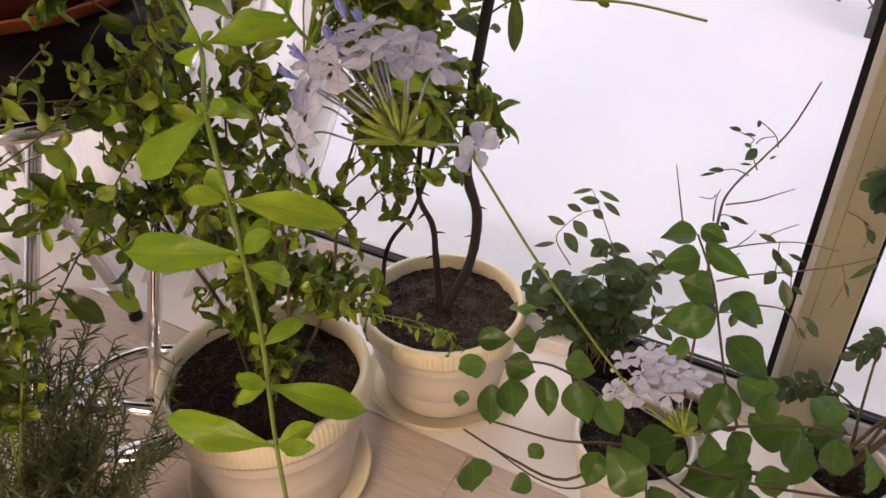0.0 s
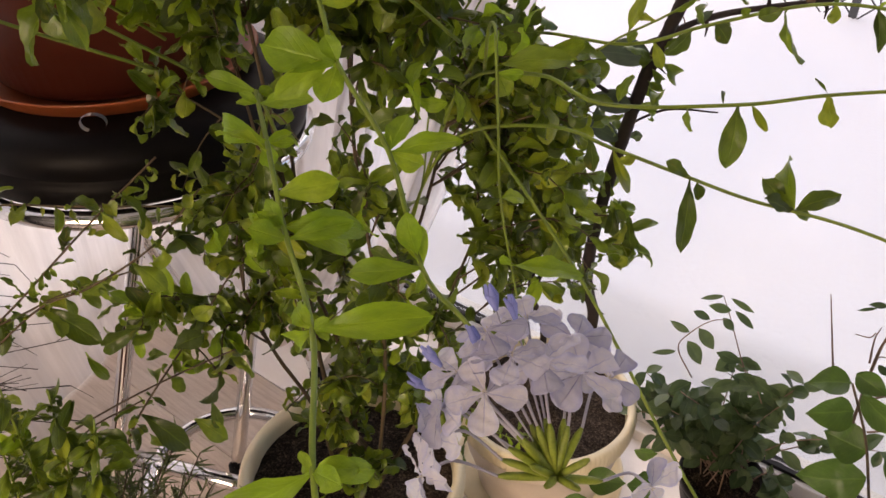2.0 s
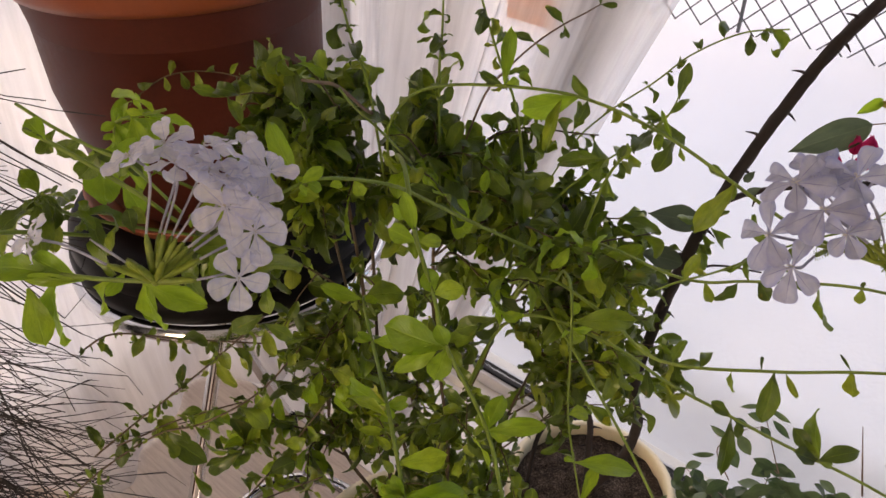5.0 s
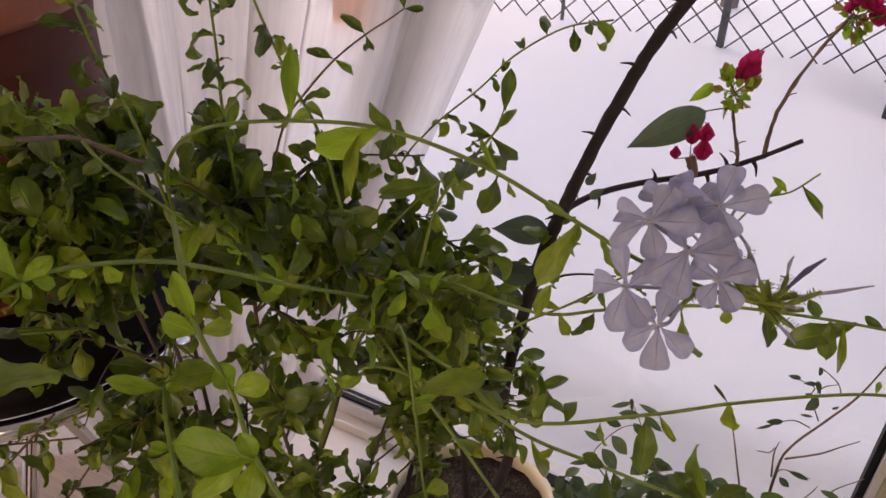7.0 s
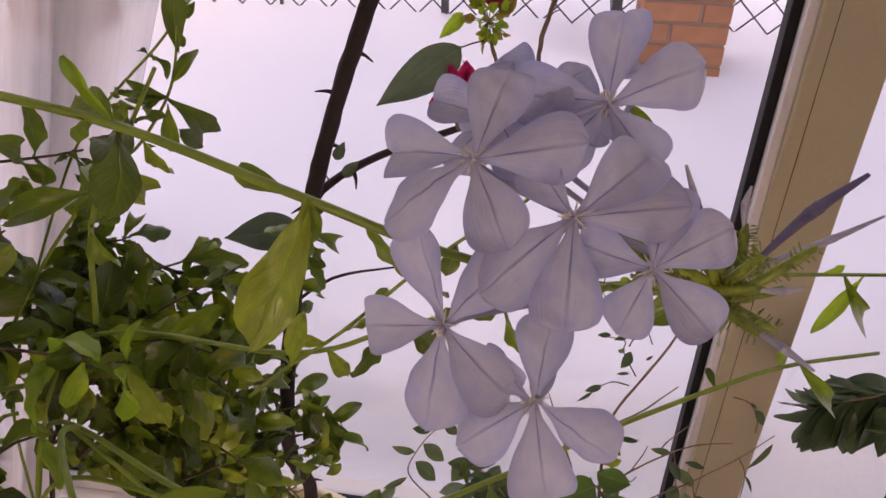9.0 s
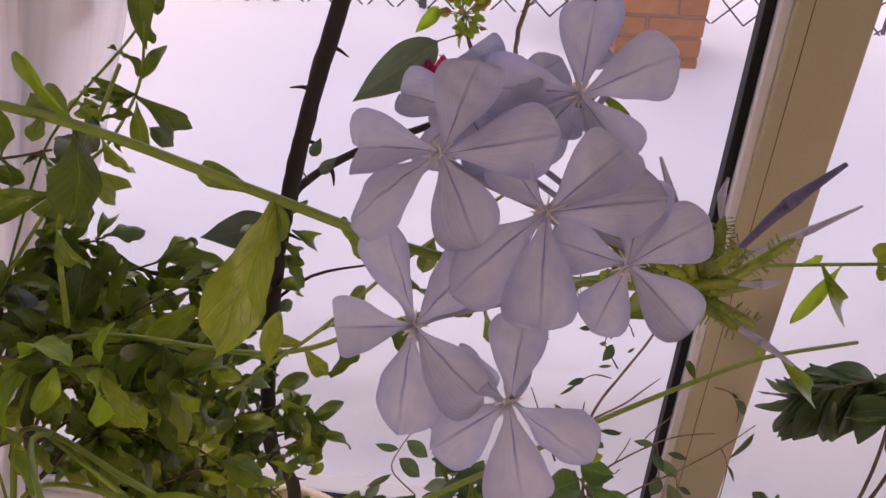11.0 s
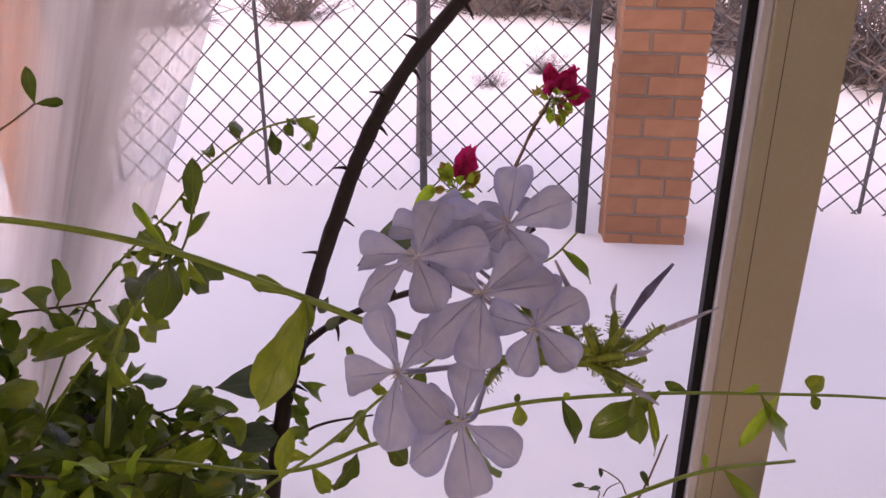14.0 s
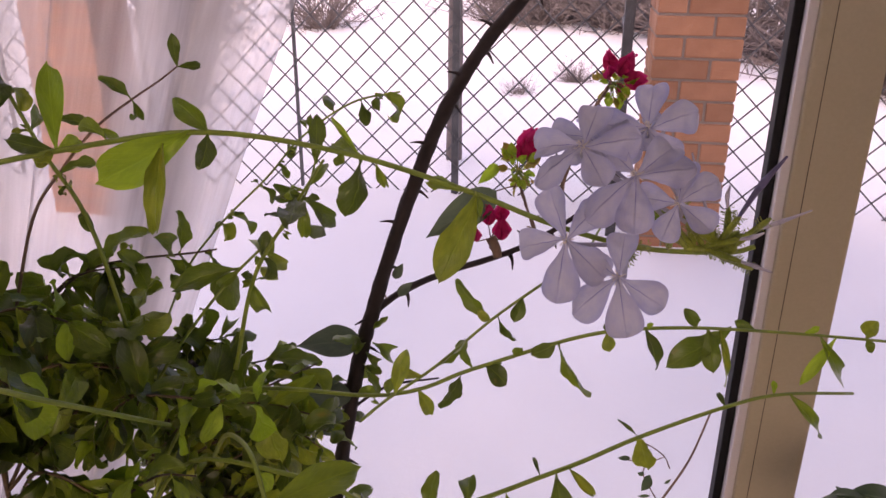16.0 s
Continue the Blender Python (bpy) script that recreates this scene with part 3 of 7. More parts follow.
def snowfield():
    bm = bmesh.new()
    xs = sorted({round(v, 3) for v in np.concatenate([np.linspace(-90, -8, 12), np.linspace(-8, 10, 110), np.linspace(10, 90, 12)])})
    ys = sorted({round(v, 3) for v in np.concatenate([np.linspace(-90, -5, 8), np.linspace(-5, -0.3, 6), np.linspace(-0.1, 7, 80), np.linspace(7.5, 120, 22)])})
    grid = []
    for y in ys:
        row = []
        for x in xs:
            z = 0.035 * noise.noise((x * 0.5, y * 0.5, 0)) + 0.012 * noise.noise((x * 2.1, y * 2.1, 3))
            z += 0.02 * math.exp(-((y - 2.45) / 0.5) ** 2)
            z -= 0.11 * math.exp(-(((x - 0.56) / 0.20) ** 2 + ((y - 2.62) / 0.22) ** 2))
            if y > 3.2:
                z += 0.10 * noise.noise((x * 0.8, y * 0.8, 9)) * min(1, (y - 3.2)) + 0.012 * (y - 3.2)
            if y < 0.3:
                z = -0.07 - 0.1 * min(1.0, max(0.0, (0.12 - y) * 8))
            row.append(bm.verts.new((x, y, z)))
        grid.append(row)
    for a, b in zip(grid, grid[1:]):
        for k in range(len(xs) - 1):
            bm.faces.new((a[k], a[k + 1], b[k + 1], b[k]))
    g = part("ground", bm, SNOW, smooth=True)
    g.matrix_world = WINDOW.copy()
    tagged(g, "deep white snow cover with soft drifts", "snow", kind="structure")


def brick_pillar(s, off):
    """A pier of one and a half bricks, laid in half bond."""
    pier = thing("brick_pillar", "orange brick fence pillar with grey joints in the snow", "pillar", WINDOW @ Matrix.Translation((s, off, 0)), "brick pillars")
    w, course, joint = 0.335, 0.0835, 0.010
    h, long_, short = course - joint, 0.2165, 0.1085
    bm = bmesh.new()
    box(bm, 0.006, w - 0.006, 0.006, w - 0.006, -0.2, 25 * course)
    part("mortar_core", bm, MORTAR, pier, "grey mortar")
    def brick_mesh(a, b):
        bm = bmesh.new()
        box(bm, 0, a, 0, b, 0, h, 0.004, 1)
        me = bpy.data.meshes.new("brick")
        bm.to_mesh(me)
        bm.free()
        me.materials.append(BRICK)
        return me
    along, head, across = brick_mesh(long_, short), brick_mesh(short, short), brick_mesh(short, long_)
    rng = random.Random(int(s * 100))
    for c in range(-1, 25):
        z = c * course
        flip = c % 2
        rows = [(along, 0 if flip else short + joint, 0), (head, long_ + joint if flip else 0, 0),
                (along, short + joint if flip else 0, w - short), (head, 0 if flip else long_ + joint, w - short),
                (head, 0, short + 0.005), (head, w - short, short + 0.005)]
        for me, x, y in rows:
            place("brick", me, Matrix.Translation((x + rng.uniform(-0.001, 0.001), y + rng.uniform(-0.0015, 0.0015), z)), pier)


def fence():
    f = thing("mesh_fence", "dark diamond mesh fence standing in the snow", "fence", WINDOW @ Matrix.Translation((0, 2.83, 0)))
    cell, height, r = 0.148, 1.75, 0.0042
    for lean in (1, -1):
        bm = bmesh.new()
        pts = [Vector((0, 0.003 * lean, -0.06)), Vector((lean * (height + 0.06), 0.003 * lean, height))]
        tube(bm, pts, r, r, 5)
        me = bpy.data.meshes.new("fence_wire")
        bm.to_mesh(me)
        bm.free()
        me.materials.append(WIRE)
        for k in range(66):
            x = -4.6 + k * cell + (0 if lean > 0 else 0.3)
            place("wire", me, Matrix.Translation((x, 0, 0)), f)
    for x in (-3.53, -2.71, -1.89, -1.07, -0.25, 0.99, 1.87, 2.75, 3.6):
        bm = bmesh.new()
        w = 0.018 if x == -0.25 else 0.007
        box(bm, x - w, x + w, 0.008, 0.03, -0.15, height + 0.02, 0.003)
        part("fence_post", bm, WIRE, f)
    for x in (0.535, -1.97):
        bm = bmesh.new()
        box(bm, x - 0.022, x + 0.022, -0.36, -0.31, -0.15, height + 0.1, 0.004)
        part("end_post", bm, WIRE, f, "dark square end post")
        for z in (0.12, 0.9, 1.65):
            bm = bmesh.new()
            box(bm, x - 0.012, x + 0.012, -0.31, 0.01, z, z + 0.025, 0.002)
            part("bracket", bm, WIRE, f)


def winter_tree(s, off, height, girth, seed, label):
    rng = random.Random(seed)
    t = thing("bare_tree", label, "tree", WINDOW @ Matrix.Translation((s, off, 0)))
    top = Vector((rng.uniform(-0.15, 0.15), rng.uniform(-0.1, 0.1), height))
    pts = stem(t, [(0, 0, -0.2), top * 0.35 + Vector((0.03, 0, 0)), top * 0.7, top], girth, girth * 0.4, FAR_BARK, "trunk", 8, 4, 0.08, rng)
    for k in range(9):
        b = pts[rng.randrange(len(pts) // 3, len(pts))]
        d = scatter_dir(rng, (0, 0, 1), 0.75)
        L = rng.uniform(0.4, 0.9)
        stem(t, [b, b + d * L * 0.5 + UP * 0.05, b + d * L + UP * 0.2], girth * 0.35, girth * 0.08, FAR_BARK, "limb", 5, 4)
    return t


def winter_shrub(s, off, size, seed):
    """A leafless shrub: many thin forked stems from one root."""
    rng = random.Random(seed)
    t = thing("bare_shrub", "leafless grey-brown shrub in the snow behind the fence", "shrub", WINDOW @ Matrix.Translation((s, off, 0.05)), "winter shrubs")
    bm = bmesh.new()
    for k in range(110):
        d = scatter_dir(rng, (0, 0, 1), 0.75)
        d.z = abs(d.z) + 0.25
        d.normalize()
        root = Vector((rng.gauss(0, 0.12 * size), rng.gauss(0, 0.08 * size), -0.05))
        L = size * rng.uniform(0.5, 1.0)
        bend = scatter_dir(rng, (0, 0, 1), 0.9) * 0.2 * L
        pts = spline([root, root + d * L * 0.5 + bend * 0.5, root + d * L + bend], 3)
        tube(bm, pts, 0.009 * size, 0.004 * size, 4, cap=False)
        for j in range(10):
            b = pts[rng.randrange(1, len(pts))]
            e = scatter_dir(rng, d, 0.6)
            tube(bm, [b, b + e * L * rng.uniform(0.12, 0.3)], 0.005 * size, 0.002 * size, 3, cap=False)
    part("twigs", bm, FAR_BARK, t, kind="stuff")


def voile_curtain():
    """Sheer curtain round the corner of the room; its free edge is drawn aside, so the folds fan downwards to it."""
    def edge(z):
        return -0.005 + 0.42 * (z - 1.24)
    nu, nv, verts, uvs = 420, 44, [], []
    for j in range(nv + 1):
        z = 0.004 + (2.33 - 0.004) * (j / nv) ** 1.4
        first = edge(z) + 0.90
        for i in range(nu + 1):
            u = i / nu
            amp = 0.030 + 0.026 * noise.noise((u * 12, 0, 0))
            ph = u * 74 + 3.0 * noise.noise((u * 8, 1, z * 0.4))
            w = amp * math.sin(ph) + 0.004 * math.sin(ph * 2.3 + 1)
            w -= 0.07 * max(0.0, 0.16 - z) / 0.16 * (1.1 + math.sin(ph * 0.5))
            v = 0.01 * noise.noise((u * 8, z * 1.5, 4))
            if u < 0.5:      # along the glazing, from the free edge to the corner
                x, y = edge(z) - first * (u / 0.5) + v, -0.15 + w
            else:             # along the side wall
                k = (u - 0.5) / 0.5
                a = min(1.0, k / 0.06)
                x, y = -0.90 - 0.12 * math.sin(a * math.pi / 2), -0.15 - 0.08 * (1 - math.cos(a * math.pi / 2)) - max(0.0, k - 0.06) * 1.35 + v
                x += -w if a >= 1 else -w * a
                y += w * (1 - a)
            verts.append((x, y, z))
            uvs.append((u, z))
    faces = [(j * (nu + 1) + i, j * (nu + 1) + i + 1, (j + 1) * (nu + 1) + i + 1, (j + 1) * (nu + 1) + i) for j in range(nv) for i in range(nu)]
    me = bpy.data.meshes.new("curtain")
    me.from_pydata(verts, [], faces)
    lay = me.uv_layers.new(name="UVMap")
    for loop in me.loops:
        lay.data[loop.index].uv = uvs[loop.vertex_index]
    ob = dress("curtain", me, VOILE, None, "", "", True)
    ob.matrix_world = WINDOW.copy()
    tagged(ob, "sheer white voile curtain drawn aside in soft folds", "curtain")
    bm = bmesh.new()
    tube(bm, [Vector((-1.04, -0.15, 2.338)), Vector((0.6, -0.15, 2.338))], 0.008, 0.008, 8)
    rail = part("curtain_rail", bm, PALE_STRIP)
    rail.matrix_world = WINDOW.copy()
    tagged(rail, "thin pale curtain rail under the lintel", "curtain rail")


# ---------------------------------------------------------------- pots, stool
def flower_pot(name, x, y, z, radius, height, label, rim_material, body_material, soil_material, ribs=0, category="flower pot", fill=0.86, base=0.72, band=0.2):
    p = thing(name, label, category, Matrix.Translation((x, y, z)))
    R, H = radius, height
    bm = bmesh.new()
    lathe(bm, [(0.001, 0.004), (R * base * 0.93, 0.004), (R * base * 0.97, 0.0), (R * base, 0.006), (R * (base + 0.6 * (0.94 - base)), H * 0.55), (R * 0.93, H * (1 - band)), (R * 0.935, H * (1 - 0.8 * band)), (R * 0.90, H * (1 - 0.8 * band)), (R * 0.87, H * 0.5), (R * 0.70, 0.012), (0.001, 0.012)], 64)
    part("pot_body", bm, body_material, p, smooth=True)
    bm = bmesh.new()
    rib = (lambda a, i: 0.0011 * math.sin(a * ribs) if 1 <= i <= 5 else 0) if ribs else None
    lathe(bm, [(R * f, H * (1 - g * band)) for f, g in ((0.925, 1.0), (0.965, 1.05), (0.99, 0.85), (1.0, 0.5), (0.995, 0.2), (0.97, 0.025), (0.94, 0.0), (0.905, 0.05), (0.895, 0.3), (0.89, 0.9), (0.90, 1.0))], 360 if ribs else 64, rib)
    part("rim", bm, rim_material, p, "ribbed cream rim" if ribs else "", smooth=True)
    rng = random.Random(int(1000 * (abs(x) + y)))
    bm = bmesh.new()
    lathe(bm, [(R * 0.885 * k / 14 + 0.0005, H * fill + 0.012 * (1 - k / 14)) for k in range(15)], 60)
    for v in bm.verts:
        v.co.z += 0.006 * noise.noise(v.co * 60) + 0.004 * noise.noise(v.co * 160)
    part("soil", bm, soil_material, p, "dark crumbly potting soil", smooth=True)
    bm = bmesh.new()
    for k in range(420):
        a, r = rng.uniform(0, 6.283), R * 0.86 * math.sqrt(rng.random())
        s = rng.uniform(0.0012, 0.0042)
        m = Matrix.Translation((r * math.cos(a), r * math.sin(a), H * fill + 0.012 * (1 - r / R) + s * 0.3)) @ Euler((rng.random() * 6, rng.random() * 6, 0)).to_matrix().to_4x4() @ Matrix.Diagonal((s, s * rng.uniform(0.5, 1), s * rng.uniform(0.4, 0.8), 1))
        bmesh.ops.create_icosphere(bm, subdivisions=1, radius=1, matrix=m)
    part("crumb_mass", bm, soil_material, p, kind="stuff")
    return p


def saucer(x, y, radius, label, material):
    bm = bmesh.new()
    R = radius
    lathe(bm, [(0.001, 0.0), (R * 0.86, 0.0), (R * 0.92, 0.004), (R * 0.985, 0.022), (R, 0.026), (R * 0.985, 0.027), (R * 0.955, 0.022), (R * 0.90, 0.007), (R * 0.86, 0.0045), (0.001, 0.0045)], 72)
    ob = part("saucer", bm, material, smooth=True)
    ob.location = (x, y, 0)
    return tagged(ob, label, "saucer")


def torus(bm, R, r, z, big=64, small=10):
    rings = []
    for k in range(big):
        a = 2 * math.pi * k / big
        rings.append([bm.verts.new(((R + r * math.cos(b)) * math.cos(a), (R + r * math.cos(b)) * math.sin(a), z + r * math.sin(b))) for b in [2 * math.pi * j / small for j in range(small)]])
    for k in range(big):
        a, b = rings[k], rings[(k + 1) % big]
        for j in range(small):
            bm.faces.new((a[j], b[j], b[(j + 1) % small], a[(j + 1) % small]))


def bar_stool(x, y, turn):
    st = thing("bar_stool", "chrome bar stool with a round black leatherette seat", "stool", pose(x, y, 0, 0, 0, turn))
    R, low = 0.252, 0.697
    bm = bmesh.new()
    lathe(bm, [(r_, z_ + low) for r_, z_ in [(0.001, 0.0), (R - 0.012, 0.0), (R, 0.009), (R + 0.004, 0.028), (R, 0.044), (R - 0.003, 0.0455), (R - 0.001, 0.048), (R - 0.005, 0.070), (R - 0.018, 0.088), (R - 0.045, 0.096), (0.09, 0.0935), (0.001, 0.0925)]], 72)
    part("seat", bm, LEATHER, st, "black leatherette cushion", smooth=True)
    bm = bmesh.new()
    torus(bm, R - 0.002, 0.0135, low - 0.0115)
    part("seat_ring", bm, CHROME, st, "chrome ring", smooth=True)
    bm = bmesh.new()
    torus(bm, 0.14, 0.0125, 0.1)
    bmesh.ops.translate(bm, verts=bm.verts[:], vec=(0.107, -0.160, 0))
    part("foot_ring", bm, CHROME, st, "chrome foot ring", smooth=True)
    # two pairs of legs that cross like scissors
    legs = (((-0.002, 0.017, 0.692), (-0.133, -0.176, 0.012)), ((0.203, -0.007, 0.692), (0.079, -0.088, 0.012)), ((-0.17, 0.05, 0.692), (-0.05, 0.20, 0.012)), ((0.02, 0.16, 0.692), (0.16, 0.19, 0.012)))
    for top, foot in legs:
        a, b = Vector(top), Vector(foot)
        bm = bmesh.new()
        tube(bm, spline([a + (Vector((0, 0, 0.692)) - a) * 0.3, a, a.lerp(b, 0.08), a.lerp(b, 0.55), b], 6), 0.013, 0.013, 12)
        leg = part("leg", bm, CHROME, st, smooth=True)
        bm = bmesh.new()
        tube(bm, [b - Vector((0, 0, 0.012)), b + Vector((0, 0, 0.013))], 0.016, 0.0152, 12)
        part("rubber_foot", bm, GASKET, leg, "black rubber foot")
    for p, q in (((-0.116, -0.151, 0.1), (0.257, -0.205, 0.1)), ((0.03, -0.325, 0.1), (0.297, -0.190, 0.1))):
        bm = bmesh.new()
        tube(bm, [Vector(p), Vector(q)], 0.015, 0.015, 12)
        part("crossbar", bm, CHROME, st, smooth=True)
    bm = bmesh.new()
    lathe(bm, [(0.001, 0.676), (0.10, 0.676), (0.10, 0.6965), (0.001, 0.6965)], 32)
    part("seat_plate", bm, GASKET, st, "black mounting plate")
    return st


plank_floor()
glazing()
snowfield()
for s_, o_ in ((0.622, 2.235), (-2.11, 2.235)):
    brick_pillar(s_, o_)
fence()
winter_tree(-0.36, 3.55, 2.6, 0.05, 3, "thin bare tree trunk behind the fence")
winter_tree(2.7, 3.9, 2.4, 0.045, 8, "thin bare tree behind the fence")
for i_, (s_, o_, z_) in enumerate(((-0.7, 10.6, 1.0), (-0.2, 10.2, 1.3), (0.3, 10.7, 1.3), (0.9, 9.9, 1.4), (1.5, 9.4, 1.4), (2.0, 8.4, 1.4), (2.5, 7.6, 1.4), (2.9, 6.2, 1.3), (3.5, 6.0, 1.4), (4.1, 6.3, 1.4), (4.8, 6.1, 1.5), (-2.9, 9.2, 0.9), (-0.1, 5.4, 0.2), (0.35, 6.2, 0.24), (-4.4, 8.4, 1.2), (0.4, 12.5, 1.6), (1.4, 12.8, 1.7))):
    winter_shrub(s_, o_, z_, 40 + i_)
voile_curtain()

POT_A, POT_B, POT_C, POT_D = (-0.295, 0.96), (0.0, 1.205), (0.315, 0.89), (0.32, 1.15)
saucer(POT_A[0], POT_A[1], 0.165, "cream plastic saucer under the plumbago pot", POT_CREAM)
flower_pot("flower_pot", POT_A[0], POT_A[1], 0.0046, 0.176, 0.262, "cream plastic flower pot with a ribbed rim", POT_CREAM, POT_BODY, SOIL, 120)
saucer(POT_B[0], POT_B[1], 0.162, "cream plastic saucer under the bougainvillea pot", POT_CREAM)
flower_pot("flower_pot", POT_B[0], POT_B[1], 0.0046, 0.163, 0.208, "cream plastic flower pot of grey-brown soil", POT_CREAM, POT_BODY, GREY_SOIL, 110)
flower_pot("flower_pot", POT_C[0], POT_C[1], 0.0, 0.10, 0.18, "small white flower pot with a round-leaved plant", SILL, SILL, SOIL)
flower_pot("flower_pot", POT_D[0], POT_D[1], 0.0, 0.075, 0.12, "small black flower pot by the window", LEATHER, LEATHER, SOIL)
bar_stool(-0.657, 1.207, 0)
RED = (-0.690, 1.222)
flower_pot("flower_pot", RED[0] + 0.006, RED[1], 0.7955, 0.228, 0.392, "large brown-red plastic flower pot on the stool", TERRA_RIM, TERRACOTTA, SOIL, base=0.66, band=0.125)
saucer(RED[0] + 0.014, RED[1], 0.205, "orange-brown plastic saucer under the large pot", TERRA_RIM).location.z = 0.791


def plant_tag():
    """A small curled strip of white plastic on the stool's seat, before the saucer."""
    bm = bmesh.new()
    rows = []
    for k in range(17):
        a = -0.4 + 4.6 * k / 16
        x, z = 0.013 * math.cos(a), 0.010 + 0.0095 * math.sin(a)
        rows.append((bm.verts.new((x, -0.003, z)), bm.verts.new((x, 0.004, z))))
    for (a, b), (c, d) in zip(rows, rows[1:]):
        bm.faces.new((a, b, d, c))
    bmesh.ops.solidify(bm, geom=bm.faces[:], thickness=0.0012)
    ob = part("plant_tag", bm, PALE_STRIP, smooth=True)
    ob.matrix_world = pose(-0.60, 1.003, 0.7935, 0, 0, 15) @ Matrix.Diagonal((1.25, 1.25, 1.25, 1))
    tagged(ob, "small curled white plastic tag on the black seat", "tag")


plant_tag()


# ---------------------------------------------------------------- plants
def leaf_pair(parent, meshes, pts, at, rng, length, name="leaf", spread=0.8, droop=0.0, small=True, side=None):
    """The leaves at one node of a stem: one large, one or two small at its axil."""
    i = max(0, min(len(pts) - 2, int(at * (len(pts) - 1))))
    b, tang = pts[i], (pts[i + 1] - pts[i]).normalized()
    out = side or scatter_dir(rng, tang.cross(scatter_dir(rng, UP, 0.9)), 0.2)
    d = (tang * (1 - spread) + Vector(out) * spread - UP * droop).normalized()
    place(name, rng.choice(meshes), aim(b, d, scatter_dir(rng, UP, 0.3), length, length * rng.uniform(0.9, 1.2)), parent)
    if small:
        for k in range(rng.choice((1, 2, 2, 3))):
            d2 = scatter_dir(rng, (Vector(out) * rng.choice((-1, 1)) + tang * 0.3), 0.45)
            L = length * rng.uniform(0.25, 0.5)
            place(name, rng.choice(meshes), aim(b, d2, scatter_dir(rng, UP, 0.5), L, L * 1.25), parent)


def vine(plant, points, r0, r1, meshes, seed, spacing=0.045, length=(0.035, 0.06), material=GREEN_STEM, droop=0.2, start=0.1):
    """A long shoot with leaves at its nodes."""
    rng = random.Random(seed)
    pts = stem(plant, points, r0, r1, material, "shoot", 7, 6)
    total = sum((b - a).length for a, b in zip(pts, pts[1:]))
    n = max(2, int(total / spacing))
    for k in range(n):
        at = start + (1 - start) * (k + rng.uniform(0.1, 0.7)) / n
        L = rng.uniform(length[0], length[1]) * rng.choice((0.5, 0.8, 1.0, 1.0, 1.15))
        leaf_pair(plant, meshes, pts, min(at, 0.99), rng, L, spread=rng.uniform(0.5, 0.95), droop=droop * rng.uniform(-0.8, 2.2), small=rng.random() < 0.75)
    return pts


def floret_parts(head, centre, facing, phase, root, meshes, size, rng):
    """One five-petalled flower: petals, a thin tube back to its calyx, a few stamens."""
    f = Vector(facing).normalized()
    e1 = Vector((0.93, -0.36, 0.0))
    e1 = (e1 - f * e1.dot(f)).normalized()
    e2 = f.cross(e1)
    c = Vector(centre)
    for k in range(5):
        a = radians(phase + 72 * k + rng.uniform(-7, 7))
        d = e1 * math.cos(a) + e2 * math.sin(a) + f * rng.uniform(-0.12, 0.22)
        L = size * rng.uniform(0.93, 1.06)
        place("petal", rng.choice(meshes), aim(c + f * 0.0006 * k, d, f, L, L * rng.uniform(0.92, 1.08)), head)
    back = Vector(root) - c
    mid = c - f * min(0.014, back.length * 0.5)
    bm = bmesh.new()
    tube(bm, spline([c, mid, Vector(root)], 5), 0.0008, 0.0007, 6)
    part("corolla_tube", bm, TUBE, head, smooth=True)
    bm = bmesh.new()
    for k in range(4):
        d = scatter_dir(rng, f, 0.25)
        tube(bm, [c, c + d * 0.0035], 0.00022, 0.0003, 4)
    part("stamen", bm, STAMEN, head)


def open_floret(head, centre, facing, tips, root, seed):
    """A fully open flower with each petal led to its own tip: petals, white claws, tube, stamens."""
    rng = random.Random(seed)
    f, c = Vector(facing).normalized(), Vector(centre)
    for k, tip in enumerate(tips):
        L = tip.length * 1.04
        lean = f + scatter_dir(rng, f, 1.0) * 0.22
        place("petal", hero_petals[(k + 2 * seed) % len(hero_petals)], aim(c + f * 0.0005 * k, tip, lean, L, 0.56 * L + 0.0060), head)
    mid = c - f * 0.010
    bm = bmesh.new()
    tube(bm, spline([c + f * 0.0004, mid, (mid + Vector(root)) / 2, Vector(root)], 4), 0.0010, 0.0008, 8)
    part("corolla_tube", bm, TUBE, head, smooth=True)
    bm = bmesh.new()
    for k in range(5):
        d = scatter_dir(rng, f, 0.28)
        tube(bm, [c, c + d * 0.0042], 0.00016, 0.00014, 4)
        bmesh.ops.create_icosphere(bm, subdivisions=1, radius=0.00034, matrix=Matrix.Translation(c + d * 0.0042))
    part("stamen", bm, STAMEN, head)
    for k, tip in enumerate(tips):
        d = (tip.normalized() + tips[(k + 1) % len(tips)].normalized()).normalized()
        bm = bmesh.new()
        tube(bm, [c + f * 0.0009, c + f * 0.0013 + d * 0.0030], 0.00035, 0.00012, 5)
        part("claw", bm, STAMEN, head, "whitish petal claw")


